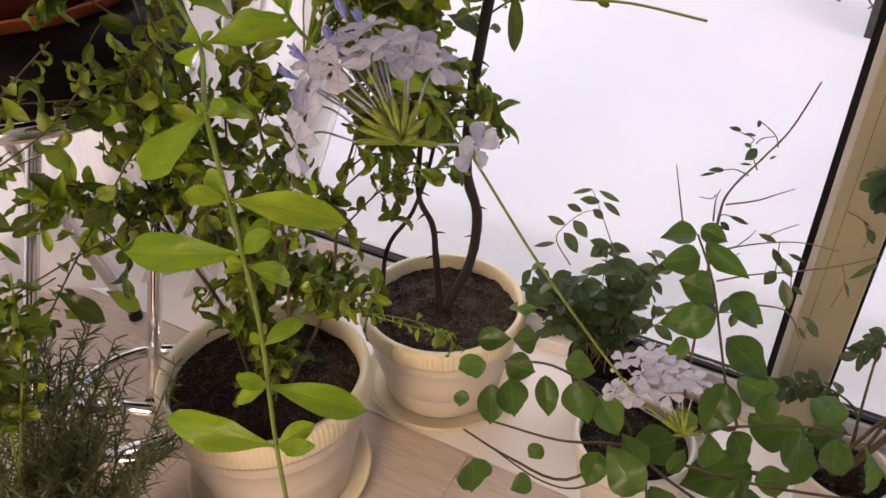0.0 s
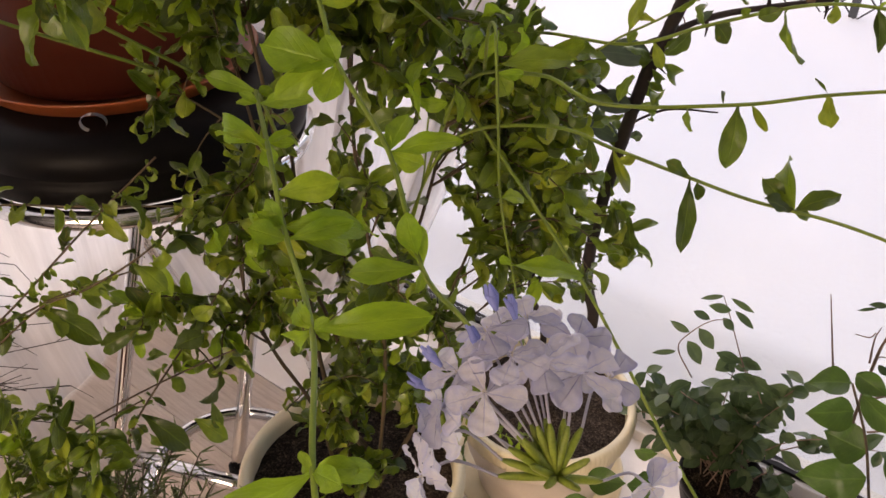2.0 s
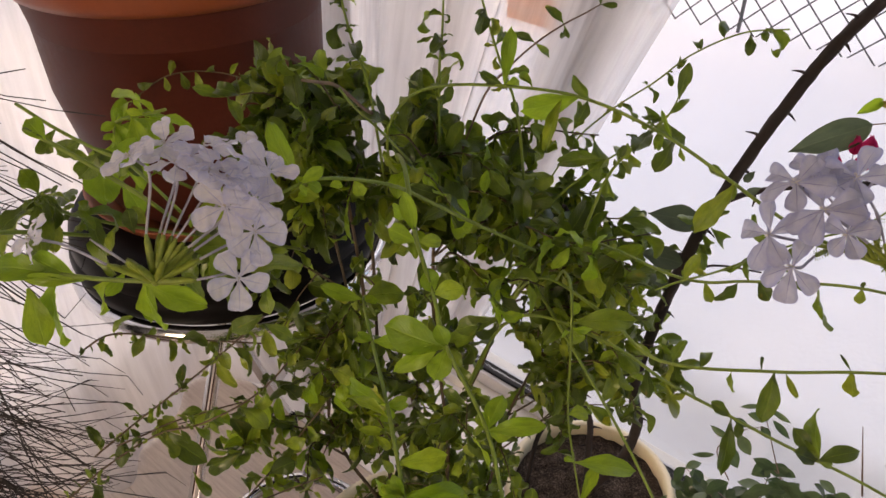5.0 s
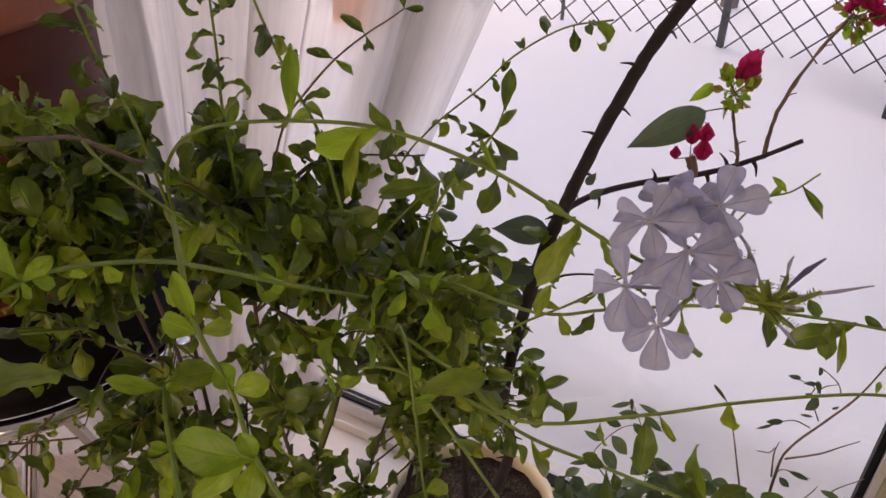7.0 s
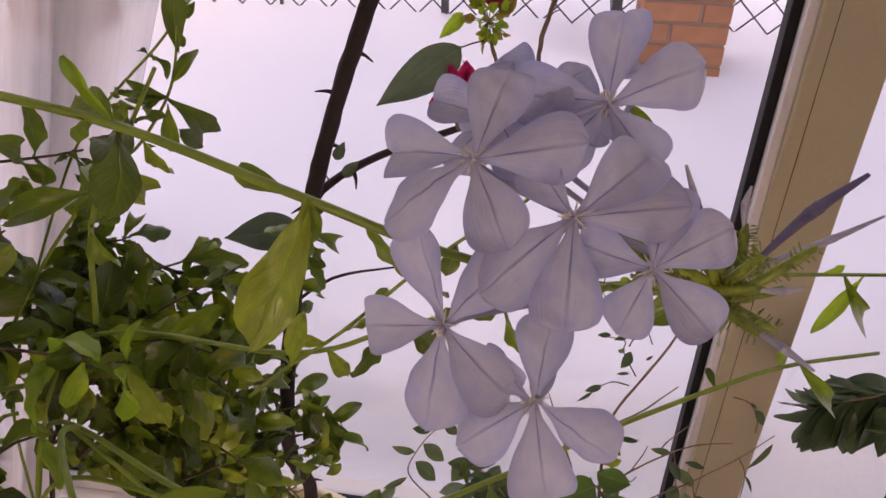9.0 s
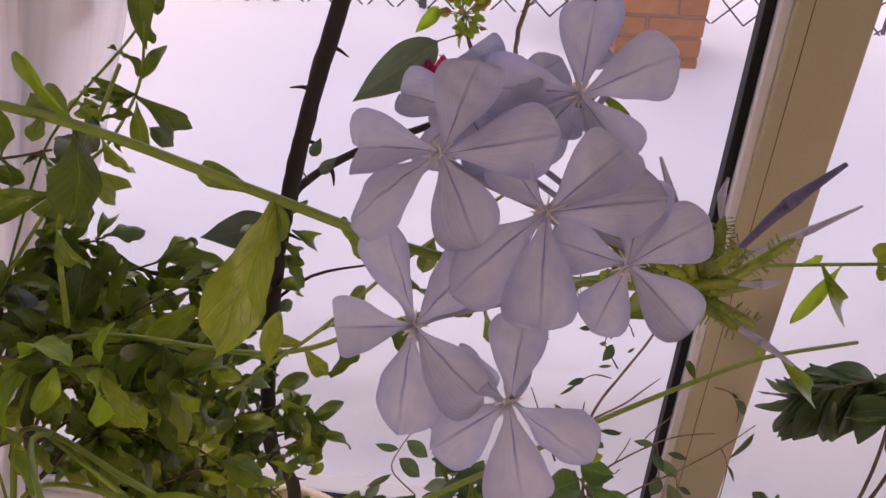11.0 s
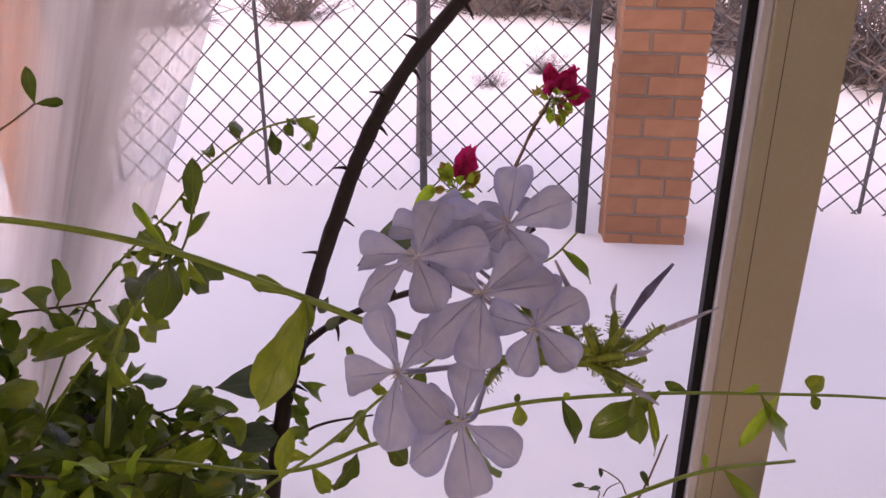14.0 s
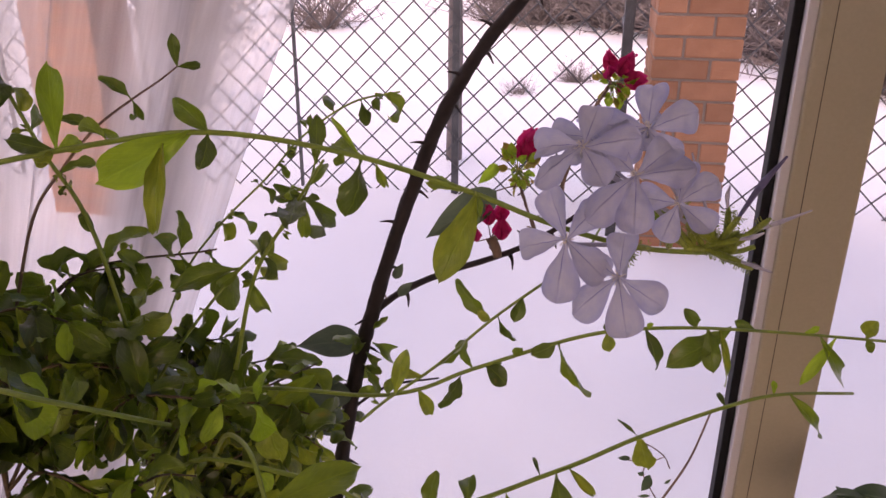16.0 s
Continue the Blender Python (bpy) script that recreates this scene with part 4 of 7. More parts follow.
def calyx_part(head, root, tip, rng, hairs=True, fat=1.0):
    """A ribbed green calyx with sticky hairs."""
    a, b = Vector(root), Vector(tip)
    pts = [a.lerp(b, t) for t in (0, 0.15, 0.5, 0.85, 1.0)]
    bm = bmesh.new()
    d = (b - a).normalized()
    ref = d.orthogonal().normalized()
    side = d.cross(ref)
    rings = []
    for q, r in zip(pts, (0.0007, 0.0012, 0.0013, 0.0011, 0.0005)):
        rings.append([bm.verts.new(q + (ref * math.cos(t) + side * math.sin(t)) * r * fat * (1.12 if k % 2 else 0.9)) for k, t in enumerate([math.pi * j / 5 for j in range(10)])])
    for p, q in zip(rings, rings[1:]):
        for k in range(10):
            bm.faces.new((p[k], p[(k + 1) % 10], q[(k + 1) % 10], q[k]))
    bm.faces.new(rings[-1])
    if hairs:
        for k in range(46):
            t = rng.uniform(0.1, 0.98)
            w = rng.uniform(0, 6.283)
            o = ref * math.cos(w) + side * math.sin(w)
            q = a.lerp(b, t) + o * 0.0012
            tube(bm, [q, q + (o + d * 0.2) * rng.uniform(0.0012, 0.0022)], 0.00012, 0.0002, 3)
    part("calyx", bm, CALYX, head, smooth=True)


def bud_part(head, root, tip, rng, thick=0.0013, material=BUD):
    pts = spline([root, Vector(root).lerp(Vector(tip), 0.5) + scatter_dir(rng, UP, 1.0) * 0.001, tip], 5)
    bm = bmesh.new()
    n = len(pts)
    tube(bm, pts[: n // 2 + 2], thick * 0.5, thick * 1.1, 8)
    tube(bm, pts[n // 2:], thick * 1.1, thick * 0.35, 8)
    part("bud", bm, material, head, smooth=True)


def flower_head(plant, hub, florets, seed, size=0.0135, meshes=None, buds=(), spread=0.5, facing=None, hairs=True, spine=None, label="pale blue plumbago flower head"):
    """florets: (centre, facing or None for outwards, phase)."""
    rng = random.Random(seed)
    head = new("flower_head")
    head.parent = plant
    tagged(head, label)
    hub = Vector(hub)
    bm = bmesh.new()
    bmesh.ops.create_icosphere(bm, subdivisions=2, radius=0.0024, matrix=Matrix.Translation(hub))
    part("receptacle", bm, CALYX, head, smooth=True)
    for centre, f, phase, *grow in florets:
        c = Vector(centre)
        foot = hub.lerp(Vector(spine), rng.uniform(0.1, 1.0)) if spine else hub
        way = (c - foot).normalized()
        root = foot + way * min(0.026, (c - foot).length * spread)
        calyx_part(head, foot, root, rng, hairs, 1.0 if hairs else 1.5)
        floret_parts(head, c, f if f else way * 0.6 + Vector(facing or (0, 0, 1)) * 0.55, phase, root, meshes, size * (grow[0] if grow else rng.uniform(0.92, 1.05)), rng)
    for tip, bud in buds:
        foot = hub.lerp(Vector(spine), rng.uniform(0.0, 0.8) ** 2) if spine else hub
        if hairs and not bud:
            tip = foot + (Vector(tip) - foot) * 1.15
        way = (Vector(tip) - foot).normalized()
        root = foot + way * min(0.019, (Vector(tip) - foot).length * (0.66 if bud == 2 else 0.8))
        calyx_part(head, foot + way * 0.001, root, rng, hairs, 1.0 if hairs else 1.4)
        if bud == 3:   # a crumpled blue bud on its thin tube
            bud_part(head, root - way * 0.002, Vector(tip) - way * 0.008, rng, 0.0007, TUBE)
            for k in range(3):
                bud_part(head, Vector(tip) - way * 0.009, Vector(tip) + scatter_dir(rng, way, 0.5) * 0.004, rng, 0.0018, BLUE_BUD)
        elif bud:
            bud_part(head, root - way * 0.002, tip, rng, 0.0013 if bud == 1 else 0.0009, (BUD if hairs else BLUE_BUD) if bud == 1 else TUBE)
    return head


def bushy(plant, root, regions, seed, stems=60, leaf=(0.030, 0.052), near=280):
    """A leafy bush: a few woody stems, from which shoots run to points in the regions (centre, radii, share)."""
    rng = random.Random(seed)
    items = []
    shoots = bmesh.new()
    total = sum(r[2] for r in regions)
    mains = []
    for k in range(9):
        a = 6.283 * k / 9 + rng.uniform(-0.3, 0.3)
        foot = Vector(root) + Vector((math.cos(a), math.sin(a), 0)) * rng.uniform(0.01, 0.06)
        c = regions[k % len(regions)][0]
        top = Vector((c[0] * 0.6 + root[0] * 0.4, c[1] * 0.7 + root[1] * 0.3, c[2]))
        mains.append(stem(plant, [foot, foot.lerp(top, 0.4) + Vector((rng.gauss(0, 0.025), rng.gauss(0, 0.02), 0)), foot.lerp(top, 0.75), top], 0.0034, 0.0018, BROWN_STEM, "woody_stem", 6, 8, 0.1, rng))

    gap, thin = Vector((-0.34, 0.90, 0.86)), random.Random(seed + 1)   # a thin spot in the crown

    def leaf_at(b, d, L):
        it = (rng.choice(bush_leaves), aim(b, d, scatter_dir(rng, UP + Vector((0, -0.5, 0)), 0.6), L, L * rng.uniform(0.9, 1.25)))
        off = b - gap
        if (off.x / 0.075) ** 2 + (off.y / 0.14) ** 2 + (off.z / 0.085) ** 2 > 1 or thin.random() > 0.7:
            items.append(it)

    for k in range(stems):
        pick, acc = rng.uniform(0, total), 0
        for c, rad, share in regions:
            acc += share
            if pick <= acc:
                break
        v = scatter_dir(rng, UP, 1.0) * (rng.random() ** 0.4)
        tip = Vector(c) + Vector((v.x * rad[0], v.y * rad[1], v.z * rad[2]))
        best = min((q for m in mains for q in m if q.z < tip.z + 0.05), key=lambda q: (q - tip).length + 0.6 * abs(q.z - (tip.z - 0.10)), default=mains[0][0])
        mid = best.lerp(tip, 0.5) + Vector((rng.gauss(0, 0.015), rng.gauss(0, 0.015), 0.035))
        pts = spline([best, mid, tip], 7)
        tube(shoots, pts, 0.0016, 0.0008, 5, cap=False)
        n = len(pts)
        for j in range(3, n - 1):
            b = pts[j].lerp(pts[j + 1], rng.random())
            tang = (pts[j + 1] - pts[j]).normalized()
            for q in range(rng.choice((1, 2))):
                leaf_at(b, scatter_dir(rng, tang.cross(scatter_dir(rng, UP, 1.0)) + tang * 0.4 - UP * 0.35, 0.4), rng.uniform(*leaf))
            if rng.random() < 0.5:
                leaf_at(b, scatter_dir(rng, tang, 0.8), rng.uniform(0.35, 0.6) * leaf[1])
        for f in range(rng.choice((1, 2))):   # side twig
            b = pts[rng.randrange(3, n)]
            d = scatter_dir(rng, tip - mid, 0.75)
            L2 = rng.uniform(0.04, 0.09)
            tw = spline([b, b + d * L2 * 0.5 + UP * 0.008, b + d * L2 - UP * 0.006], 3)
            tube(shoots, tw, 0.0011, 0.0006, 4, cap=False)
            for w in tw[1:]:
                leaf_at(w, scatter_dir(rng, d - UP * 0.3, 0.75), rng.uniform(*leaf) * 0.9)
                if rng.random() < 0.6:
                    leaf_at(w, scatter_dir(rng, d, 0.9), rng.uniform(0.4, 0.7) * leaf[1])
    part("shoot_mass", shoots, BROWN_STEM, plant, "thin brown woody shoots", "stuff", True)
    items.sort(key=lambda it: it[1].translation.y)
    for me, m in items[:near]:
        place("leaf", rng.choice(young_leaves) if rng.random() < 0.42 else me, m, plant)
    joined("foliage", items[near:], plant, LEAF_BUSH, "dense green spatulate leaves")


# --- plumbago in the large cream pot
plumbago = thing("plumbago", "lush green plumbago shrub in the cream ribbed pot", "potted plant")
bushy(plumbago, (POT_A[0], POT_A[1], 0.225), [
    ((-0.20, 0.88, 1.01), (0.20, 0.13, 0.12), 5.6), ((-0.28, 0.92, 0.70), (0.15, 0.12, 0.22), 4.5), ((-0.40, 0.90, 0.88), (0.10, 0.08, 0.11), 1.3), ((-0.37, 0.86, 1.06), (0.09, 0.08, 0.06), 1.6), ((-0.36, 0.94, 1.10), (0.14, 0.05, 0.04), 1.5), ((-0.42, 0.81, 0.68), (0.11, 0.06, 0.10), 1.2),
    ((-0.05, 1.00, 0.86), (0.12, 0.10, 0.20), 2.9), ((-0.27, 0.96, 0.40), (0.14, 0.09, 0.15), 4.5), ((0.0, 1.03, 0.68), (0.09, 0.06, 0.14), 2.3)], 11, 105, leaf=(0.030, 0.053))

vines = thing("plumbago", "young plumbago shoots with bright yellow-green leaves", "potted plant")
V1 = [(-0.30, 0.86, 0.86), (-0.271, 0.737, 0.985), (-0.20, 0.567, 1.033), (-0.172, 0.504, 1.018), (-0.139, 0.438, 1.008), (-0.120, 0.368, 0.998), (-0.107, 0.338, 0.965), (-0.101, 0.325, 0.941), (-0.094, 0.311, 0.904), (-0.088, 0.284, 0.846), (-0.08, 0.262, 0.79)]
p1 = stem(vines, V1, 0.0016, 0.0012, GREEN_STEM, "shoot", 7, 6)
rng1 = random.Random(5)
for base_, side_, L_ in (((-0.271, 0.737, 0.985), (-0.7, -0.2, 0.3), 0.04), ((-0.235, 0.65, 1.01), (0.8, -0.2, 0.3), 0.04), ((-0.20, 0.567, 1.033), (-0.8, 0, 0.25), 0.042), ((-0.172, 0.504, 1.018), (1, 0, 0.25), 0.046), ((-0.174, 0.508, 1.018), (1, 0, -0.1), 0.042), ((-0.172, 0.504, 1.018), (-0.9, 0, 0.0), 0.03),
                         ((-0.139, 0.438, 1.008), (1, 0.1, 0.25), 0.052), ((-0.139, 0.438, 1.008), (-0.6, 0, -0.5), 0.03), ((-0.120, 0.368, 0.998), (-0.8, -0.1, -0.7), 0.055), ((-0.118, 0.366, 0.996), (1, 0, 0.2), 0.026), ((-0.107, 0.338, 0.965), (1, 0.0, -0.15), 0.056), ((-0.101, 0.325, 0.941), (-1, 0.05, -0.05), 0.062), ((-0.100, 0.324, 0.938), (0.8, 0, -0.2), 0.03),
                         ((-0.093, 0.308, 0.895), (0.7, 0, 0.7), 0.026), ((-0.091, 0.297, 0.872), (1, -0.1, -0.22), 0.05), ((-0.0875, 0.283, 0.844), (-1, 0.1, 0.15), 0.06), ((-0.083, 0.27, 0.81), (0.9, 0, -0.1), 0.04)):
    i_ = min(range(len(p1)), key=lambda q: (p1[q] - Vector(base_)).length)
    place("leaf", young_leaves[0 if L_ > 0.049 else int(L_ * 1000) % 4], aim(p1[i_], side_, (0.1, -0.75, 0.65), L_ * 1.08, L_ * (0.9 if L_ > 0.049 else 1.0)), vines)
    for k_ in range(2):
        place("leaf", rng1.choice(young_leaves), aim(p1[i_], scatter_dir(rng1, Vector((-side_[0], 0, 0.3)), 0.4), (0, -0.7, 0.7), L_ * 0.38, L_ * 0.5), vines)
stem(vines, [(-0.26, 0.86, 1.05), (-0.24, 0.76, 1.13), (-0.212, 0.68, 1.165), (-0.192, 0.627, 1.145), (-0.178, 0.622, 1.097), (-0.162, 0.594, 1.072), (-0.125, 0.552, 1.04), (-0.098, 0.496, 1.005), (-0.076, 0.483, 0.986), (-0.058, 0.472, 0.972)], 0.0019, 0.0013, GREEN_STEM, "shoot", 7, 6)
stem(vines, [(-0.095, 0.80, 0.99), (-0.088, 0.74, 1.045), (-0.08, 0.695, 1.062), (-0.076, 0.672, 1.04), (-0.073, 0.67, 0.997), (-0.068, 0.67, 0.934), (-0.047, 0.67, 0.829)], 0.0015, 0.0008, GREEN_STEM, "shoot", 7, 6)
stem(vines, [(-0.12, 0.83, 1.0), (-0.171, 0.74, 1.085), (-0.198, 0.70, 1.126), (-0.22, 0.66, 1.162), (-0.256, 0.62, 1.185), (-0.284, 0.60, 1.178)], 0.0016, 0.0012, GREEN_STEM, "shoot", 7, 6)
stem(vines, [(-0.39, 0.524, 1.255), (-0.375, 0.523, 1.249), (-0.351, 0.52, 1.239), (-0.321, 0.516, 1.225), (-0.299, 0.512, 1.213)], 0.0014, 0.0012, GREEN_STEM, "shoot", 7, 6)
for i_, pts_ in enumerate(([(-0.28, 0.87, 1.0), (-0.289, 0.85, 1.144), (-0.304, 0.85, 1.198), (-0.313, 0.85, 1.247), (-0.317, 0.85, 1.30)], [(-0.225, 0.87, 1.02), (-0.222, 0.85, 1.16), (-0.219, 0.85, 1.213), (-0.217, 0.85, 1.29)], [(-0.13, 0.87, 0.98), (-0.147, 0.85, 1.131), (-0.168, 0.85, 1.19), (-0.188, 0.85, 1.253), (-0.2, 0.85, 1.31)],
                         [(-0.074, 0.82, 1.04), (-0.06, 0.80, 1.11), (-0.039, 0.79, 1.15), (-0.019, 0.77, 1.19)])):
    vine(vines, pts_, 0.0016, 0.0008, bush_leaves, 30 + i_, 0.03, (0.018, 0.034), droop=0.3, start=0.3)
# long arching shoots towards the window
SHOOTS = (
    ([(-0.12, 0.85, 0.95), (-0.05, 0.72, 1.02), (-0.005, 0.665, 1.025), (0.08, 0.665, 1.03), (0.133, 0.665, 1.04), (0.192, 0.665, 1.047), (0.236, 0.667, 1.045), (0.30, 0.67, 1.03)], 0.0017, bush_leaves),
    ([(-0.12, 0.85, 0.9), (-0.04, 0.74, 0.97), (0.008, 0.69, 0.98), (0.054, 0.67, 0.974), (0.099, 0.65, 0.969), (0.147, 0.62, 0.974), (0.2, 0.59, 0.97)], 0.0018, bush_leaves),
    ([(-0.10, 0.88, 0.98), (0.017, 0.78, 1.024), (0.065, 0.75, 1.051), (0.126, 0.72, 1.079), (0.178, 0.71, 1.08), (0.25, 0.71, 1.065), (0.358, 0.705, 1.04), (0.42, 0.70, 1.025)], 0.0016, bush_leaves),
    ([(-0.16, 0.95, 0.9), (-0.104, 1.035, 1.004), (-0.067, 1.035, 1.057), (-0.016, 1.035, 1.103), (0.016, 1.035, 1.136), (0.063, 1.035, 1.164), (0.11, 1.04, 1.17)], 0.0016, bush_leaves))
for i_, (pts_, r_, ms_) in enumerate(SHOOTS):
    if i_ < 3:
        stem(vines, [(-0.22, 0.94, 0.62), (-0.17, 0.91, 0.80)] + pts_, r_, r_ * 0.6, GREEN_STEM, "shoot", 7, 6)
    else:
        vine(vines, [(-0.22, 0.94, 0.62), (-0.17, 0.91, 0.80)] + pts_, 0.0011, r_ * 0.6, ms_, 50 + i_, 0.06, (0.026, 0.042), droop=0.1, start=0.3)

vine(vines, [(-0.27, 0.97, 0.42), (-0.21, 1.0, 0.37), (-0.131, 1.02, 0.334), (-0.045, 1.02, 0.313), (0.002, 1.02, 0.285), (0.025, 1.02, 0.25)], 0.0012, 0.0008, bush_leaves, 61, 0.022, (0.018, 0.032), droop=0.7, start=0.35)
vine(vines, [(-0.13, 1.02, 0.334), (-0.07, 1.0, 0.325), (-0.013, 0.99, 0.318), (0.025, 0.99, 0.312)], 0.001, 0.0007, young_leaves, 62, 0.02, (0.014, 0.026), droop=0.3, start=0.3)

# shoots at the side of the stool, and the leafy tuft under the whitish head
for i_, pts_ in enumerate(([(-0.70, 0.72, 0.58), (-0.645, 0.75, 0.631), (-0.55, 0.75, 0.718), (-0.483, 0.75, 0.754), (-0.418, 0.77, 0.796), (-0.37, 0.80, 0.85)], [(-0.66, 0.76, 0.64), (-0.60, 0.78, 0.696), (-0.535, 0.78, 0.761), (-0.475, 0.79, 0.82), (-0.42, 0.82, 0.87)],
                          [(-0.52, 0.76, 0.48), (-0.496, 0.78, 0.534), (-0.425, 0.79, 0.642), (-0.359, 0.82, 0.74)], [(-0.74, 0.88, 0.70), (-0.66, 0.86, 0.765), (-0.56, 0.86, 0.775), (-0.44, 0.87, 0.78)])):
    vine(vines, pts_, 0.0014, 0.0011, bush_leaves, 80 + i_, 0.018, (0.022, 0.045), BROWN_STEM, start=0.05)
for i_, pts_ in enumerate(([(-0.40, 0.85, 0.98), (-0.46, 0.74, 1.10), (-0.44, 0.67, 1.18), (-0.38, 0.65, 1.21)], [(-0.42, 0.85, 0.95), (-0.50, 0.72, 1.05), (-0.50, 0.64, 1.12), (-0.46, 0.60, 1.16)], [(-0.38, 0.85, 0.95), (-0.40, 0.72, 1.05), (-0.36, 0.64, 1.10), (-0.33, 0.60, 1.10)])):
    vine(vines, pts_, 0.0018, 0.0012, young_leaves if i_ == 0 else bush_leaves, 90 + i_, 0.02, (0.035, 0.058), start=0.35)
for i_, pts_ in enumerate(([(-0.52, 0.61, 0.40), (-0.51, 0.62, 0.60), (-0.504, 0.62, 0.75)], [(-0.50, 0.61, 0.40), (-0.47, 0.62, 0.62), (-0.457, 0.62, 0.743)], [(-0.50, 0.60, 0.40), (-0.44, 0.61, 0.60), (-0.422, 0.62, 0.71)], [(-0.53, 0.60, 0.40), (-0.53, 0.61, 0.55), (-0.52, 0.61, 0.68)])):
    vine(vines, pts_, 0.0015, 0.001, bush_leaves, 100 + i_, 0.010, (0.024, 0.042), start=0.25)

# the shoot that bears the pale blue head near the glass
KSHOOT = [(-0.27, 0.86, 1.02), (-0.262, 0.81, 1.12), (-0.235, 0.775, 1.175), (-0.195, 0.745, 1.205), (-0.131, 0.715, 1.222), (-0.084, 0.684, 1.231), (-0.035, 0.653, 1.226), (0.005, 0.620, 1.216), (0.035, 0.603, 1.204), (0.068, 0.592, 1.194), (0.097, 0.577, 1.194), (0.106, 0.572, 1.197)]
stem(vines, KSHOOT, 0.0014, 0.0010, GREEN_STEM, "shoot", 8, 6)
stem(vines, [(-0.287, 0.683, 1.227), (-0.284, 0.71, 1.214), (-0.28, 0.738, 1.199), (-0.277, 0.80, 1.15), (-0.274, 0.86, 1.106), (-0.27, 0.90, 1.0)], 0.0013, 0.0018, TWIG, "woody_stem", 7, 5)
stem(vines, [(-0.28, 0.738, 1.199), (-0.262, 0.72, 1.192), (-0.24, 0.71, 1.18), (-0.215, 0.715, 1.15)], 0.0012, 0.0009, GREEN_STEM, "shoot", 6, 5)
def node_leaf(base, tip, normal, mesh=0, wide=1.1, meshes=bush_leaves):
    b, t = Vector(base), Vector(tip)
    place("leaf", meshes[mesh], aim(b, t - b, normal, (t - b).length, (t - b).length * wide), vines)
stem(vines, [(-0.008, 0.752, 1.028), (0.01, 0.751, 1.041), (0.039, 0.748, 1.059), (0.075, 0.746, 1.086), (0.106, 0.743, 1.106), (0.132, 0.74, 1.122), (0.175, 0.785, 1.124), (0.198, 0.789, 1.129), (0.219, 0.796, 1.14)], 0.0010, 0.0007, GREEN_STEM, "shoot", 6, 5)
def placed_leaves(rows):
    """One leaf a row: base, tip, the way its face looks, kind and curl, width."""
    for base, tip, face, sort, wide in rows:
        node_leaf(base, tip, face, int(sort[1]), wide, young_leaves if sort[0] == "y" else bush_leaves)


# leaves of the shoot that bears the pale blue head
placed_leaves((
    ((-0.146, 0.723, 1.219), (-0.147, 0.748, 1.257), (0.22, -0.99, 0.81), "y0", 0.67),
    ((-0.146, 0.723, 1.219), (-0.133, 0.723, 1.223), (0.45, -1.05, -0.02), "y2", 1.64),
    ((-0.146, 0.723, 1.219), (-0.169, 0.733, 1.222), (-0.25, -1.13, 0.44), "b0", 0.93),
    ((-0.146, 0.723, 1.219), (-0.154, 0.719, 1.214), (0.42, -1.07, -0.88), "b0", 2.00),
    ((-0.09, 0.688, 1.231), (-0.134, 0.701, 1.205), (-0.41, -1.03, 0.22), "y0", 0.98),
    ((-0.084, 0.684, 1.231), (-0.095, 0.683, 1.249), (0.03, -1.14, 0.3), "b4", 1.29),
    ((-0.084, 0.684, 1.231), (-0.087, 0.674, 1.218), (0.27, -1.12, -0.01), "b0", 1.54),
    ((-0.101, 0.696, 1.229), (-0.114, 0.673, 1.196), (-0.11, -1.02, 0.4), "b1", 0.58),
    ((-0.124, 0.711, 1.224), (-0.135, 0.719, 1.236), (0.58, -0.97, 0.54), "b4", 0.82),
    ((-0.029, 0.649, 1.225), (-0.03, 0.642, 1.199), (0.44, -0.98, -0.49), "b5", 1.08),
    ((-0.029, 0.649, 1.225), (-0.039, 0.661, 1.229), (0.15, -1.07, 1.35), "b0", 1.64),
    ((-0.029, 0.649, 1.225), (-0.039, 0.654, 1.242), (-0.04, -0.88, -0.1), "y1", 0.39),
    ((-0.035, 0.653, 1.226), (-0.038, 0.649, 1.222), (-0.62, -0.98, 0.63), "b0", 2.00),
    ((-0.024, 0.644, 1.224), (-0.021, 0.643, 1.211), (-0.44, -1.18, 0.85), "b1", 0.80),
    ((0.005, 0.62, 1.216), (-0.008, 0.634, 1.217), (-0.55, -0.76, 1.04), "b0", 0.82),
    ((0.009, 0.617, 1.215), (-0.011, 0.601, 1.187), (-0.4, -0.79, 0.87), "b0", 0.98),
    ((0.009, 0.617, 1.215), (0.006, 0.61, 1.201), (0.26, -0.44, 0.47), "b4", 0.84),))
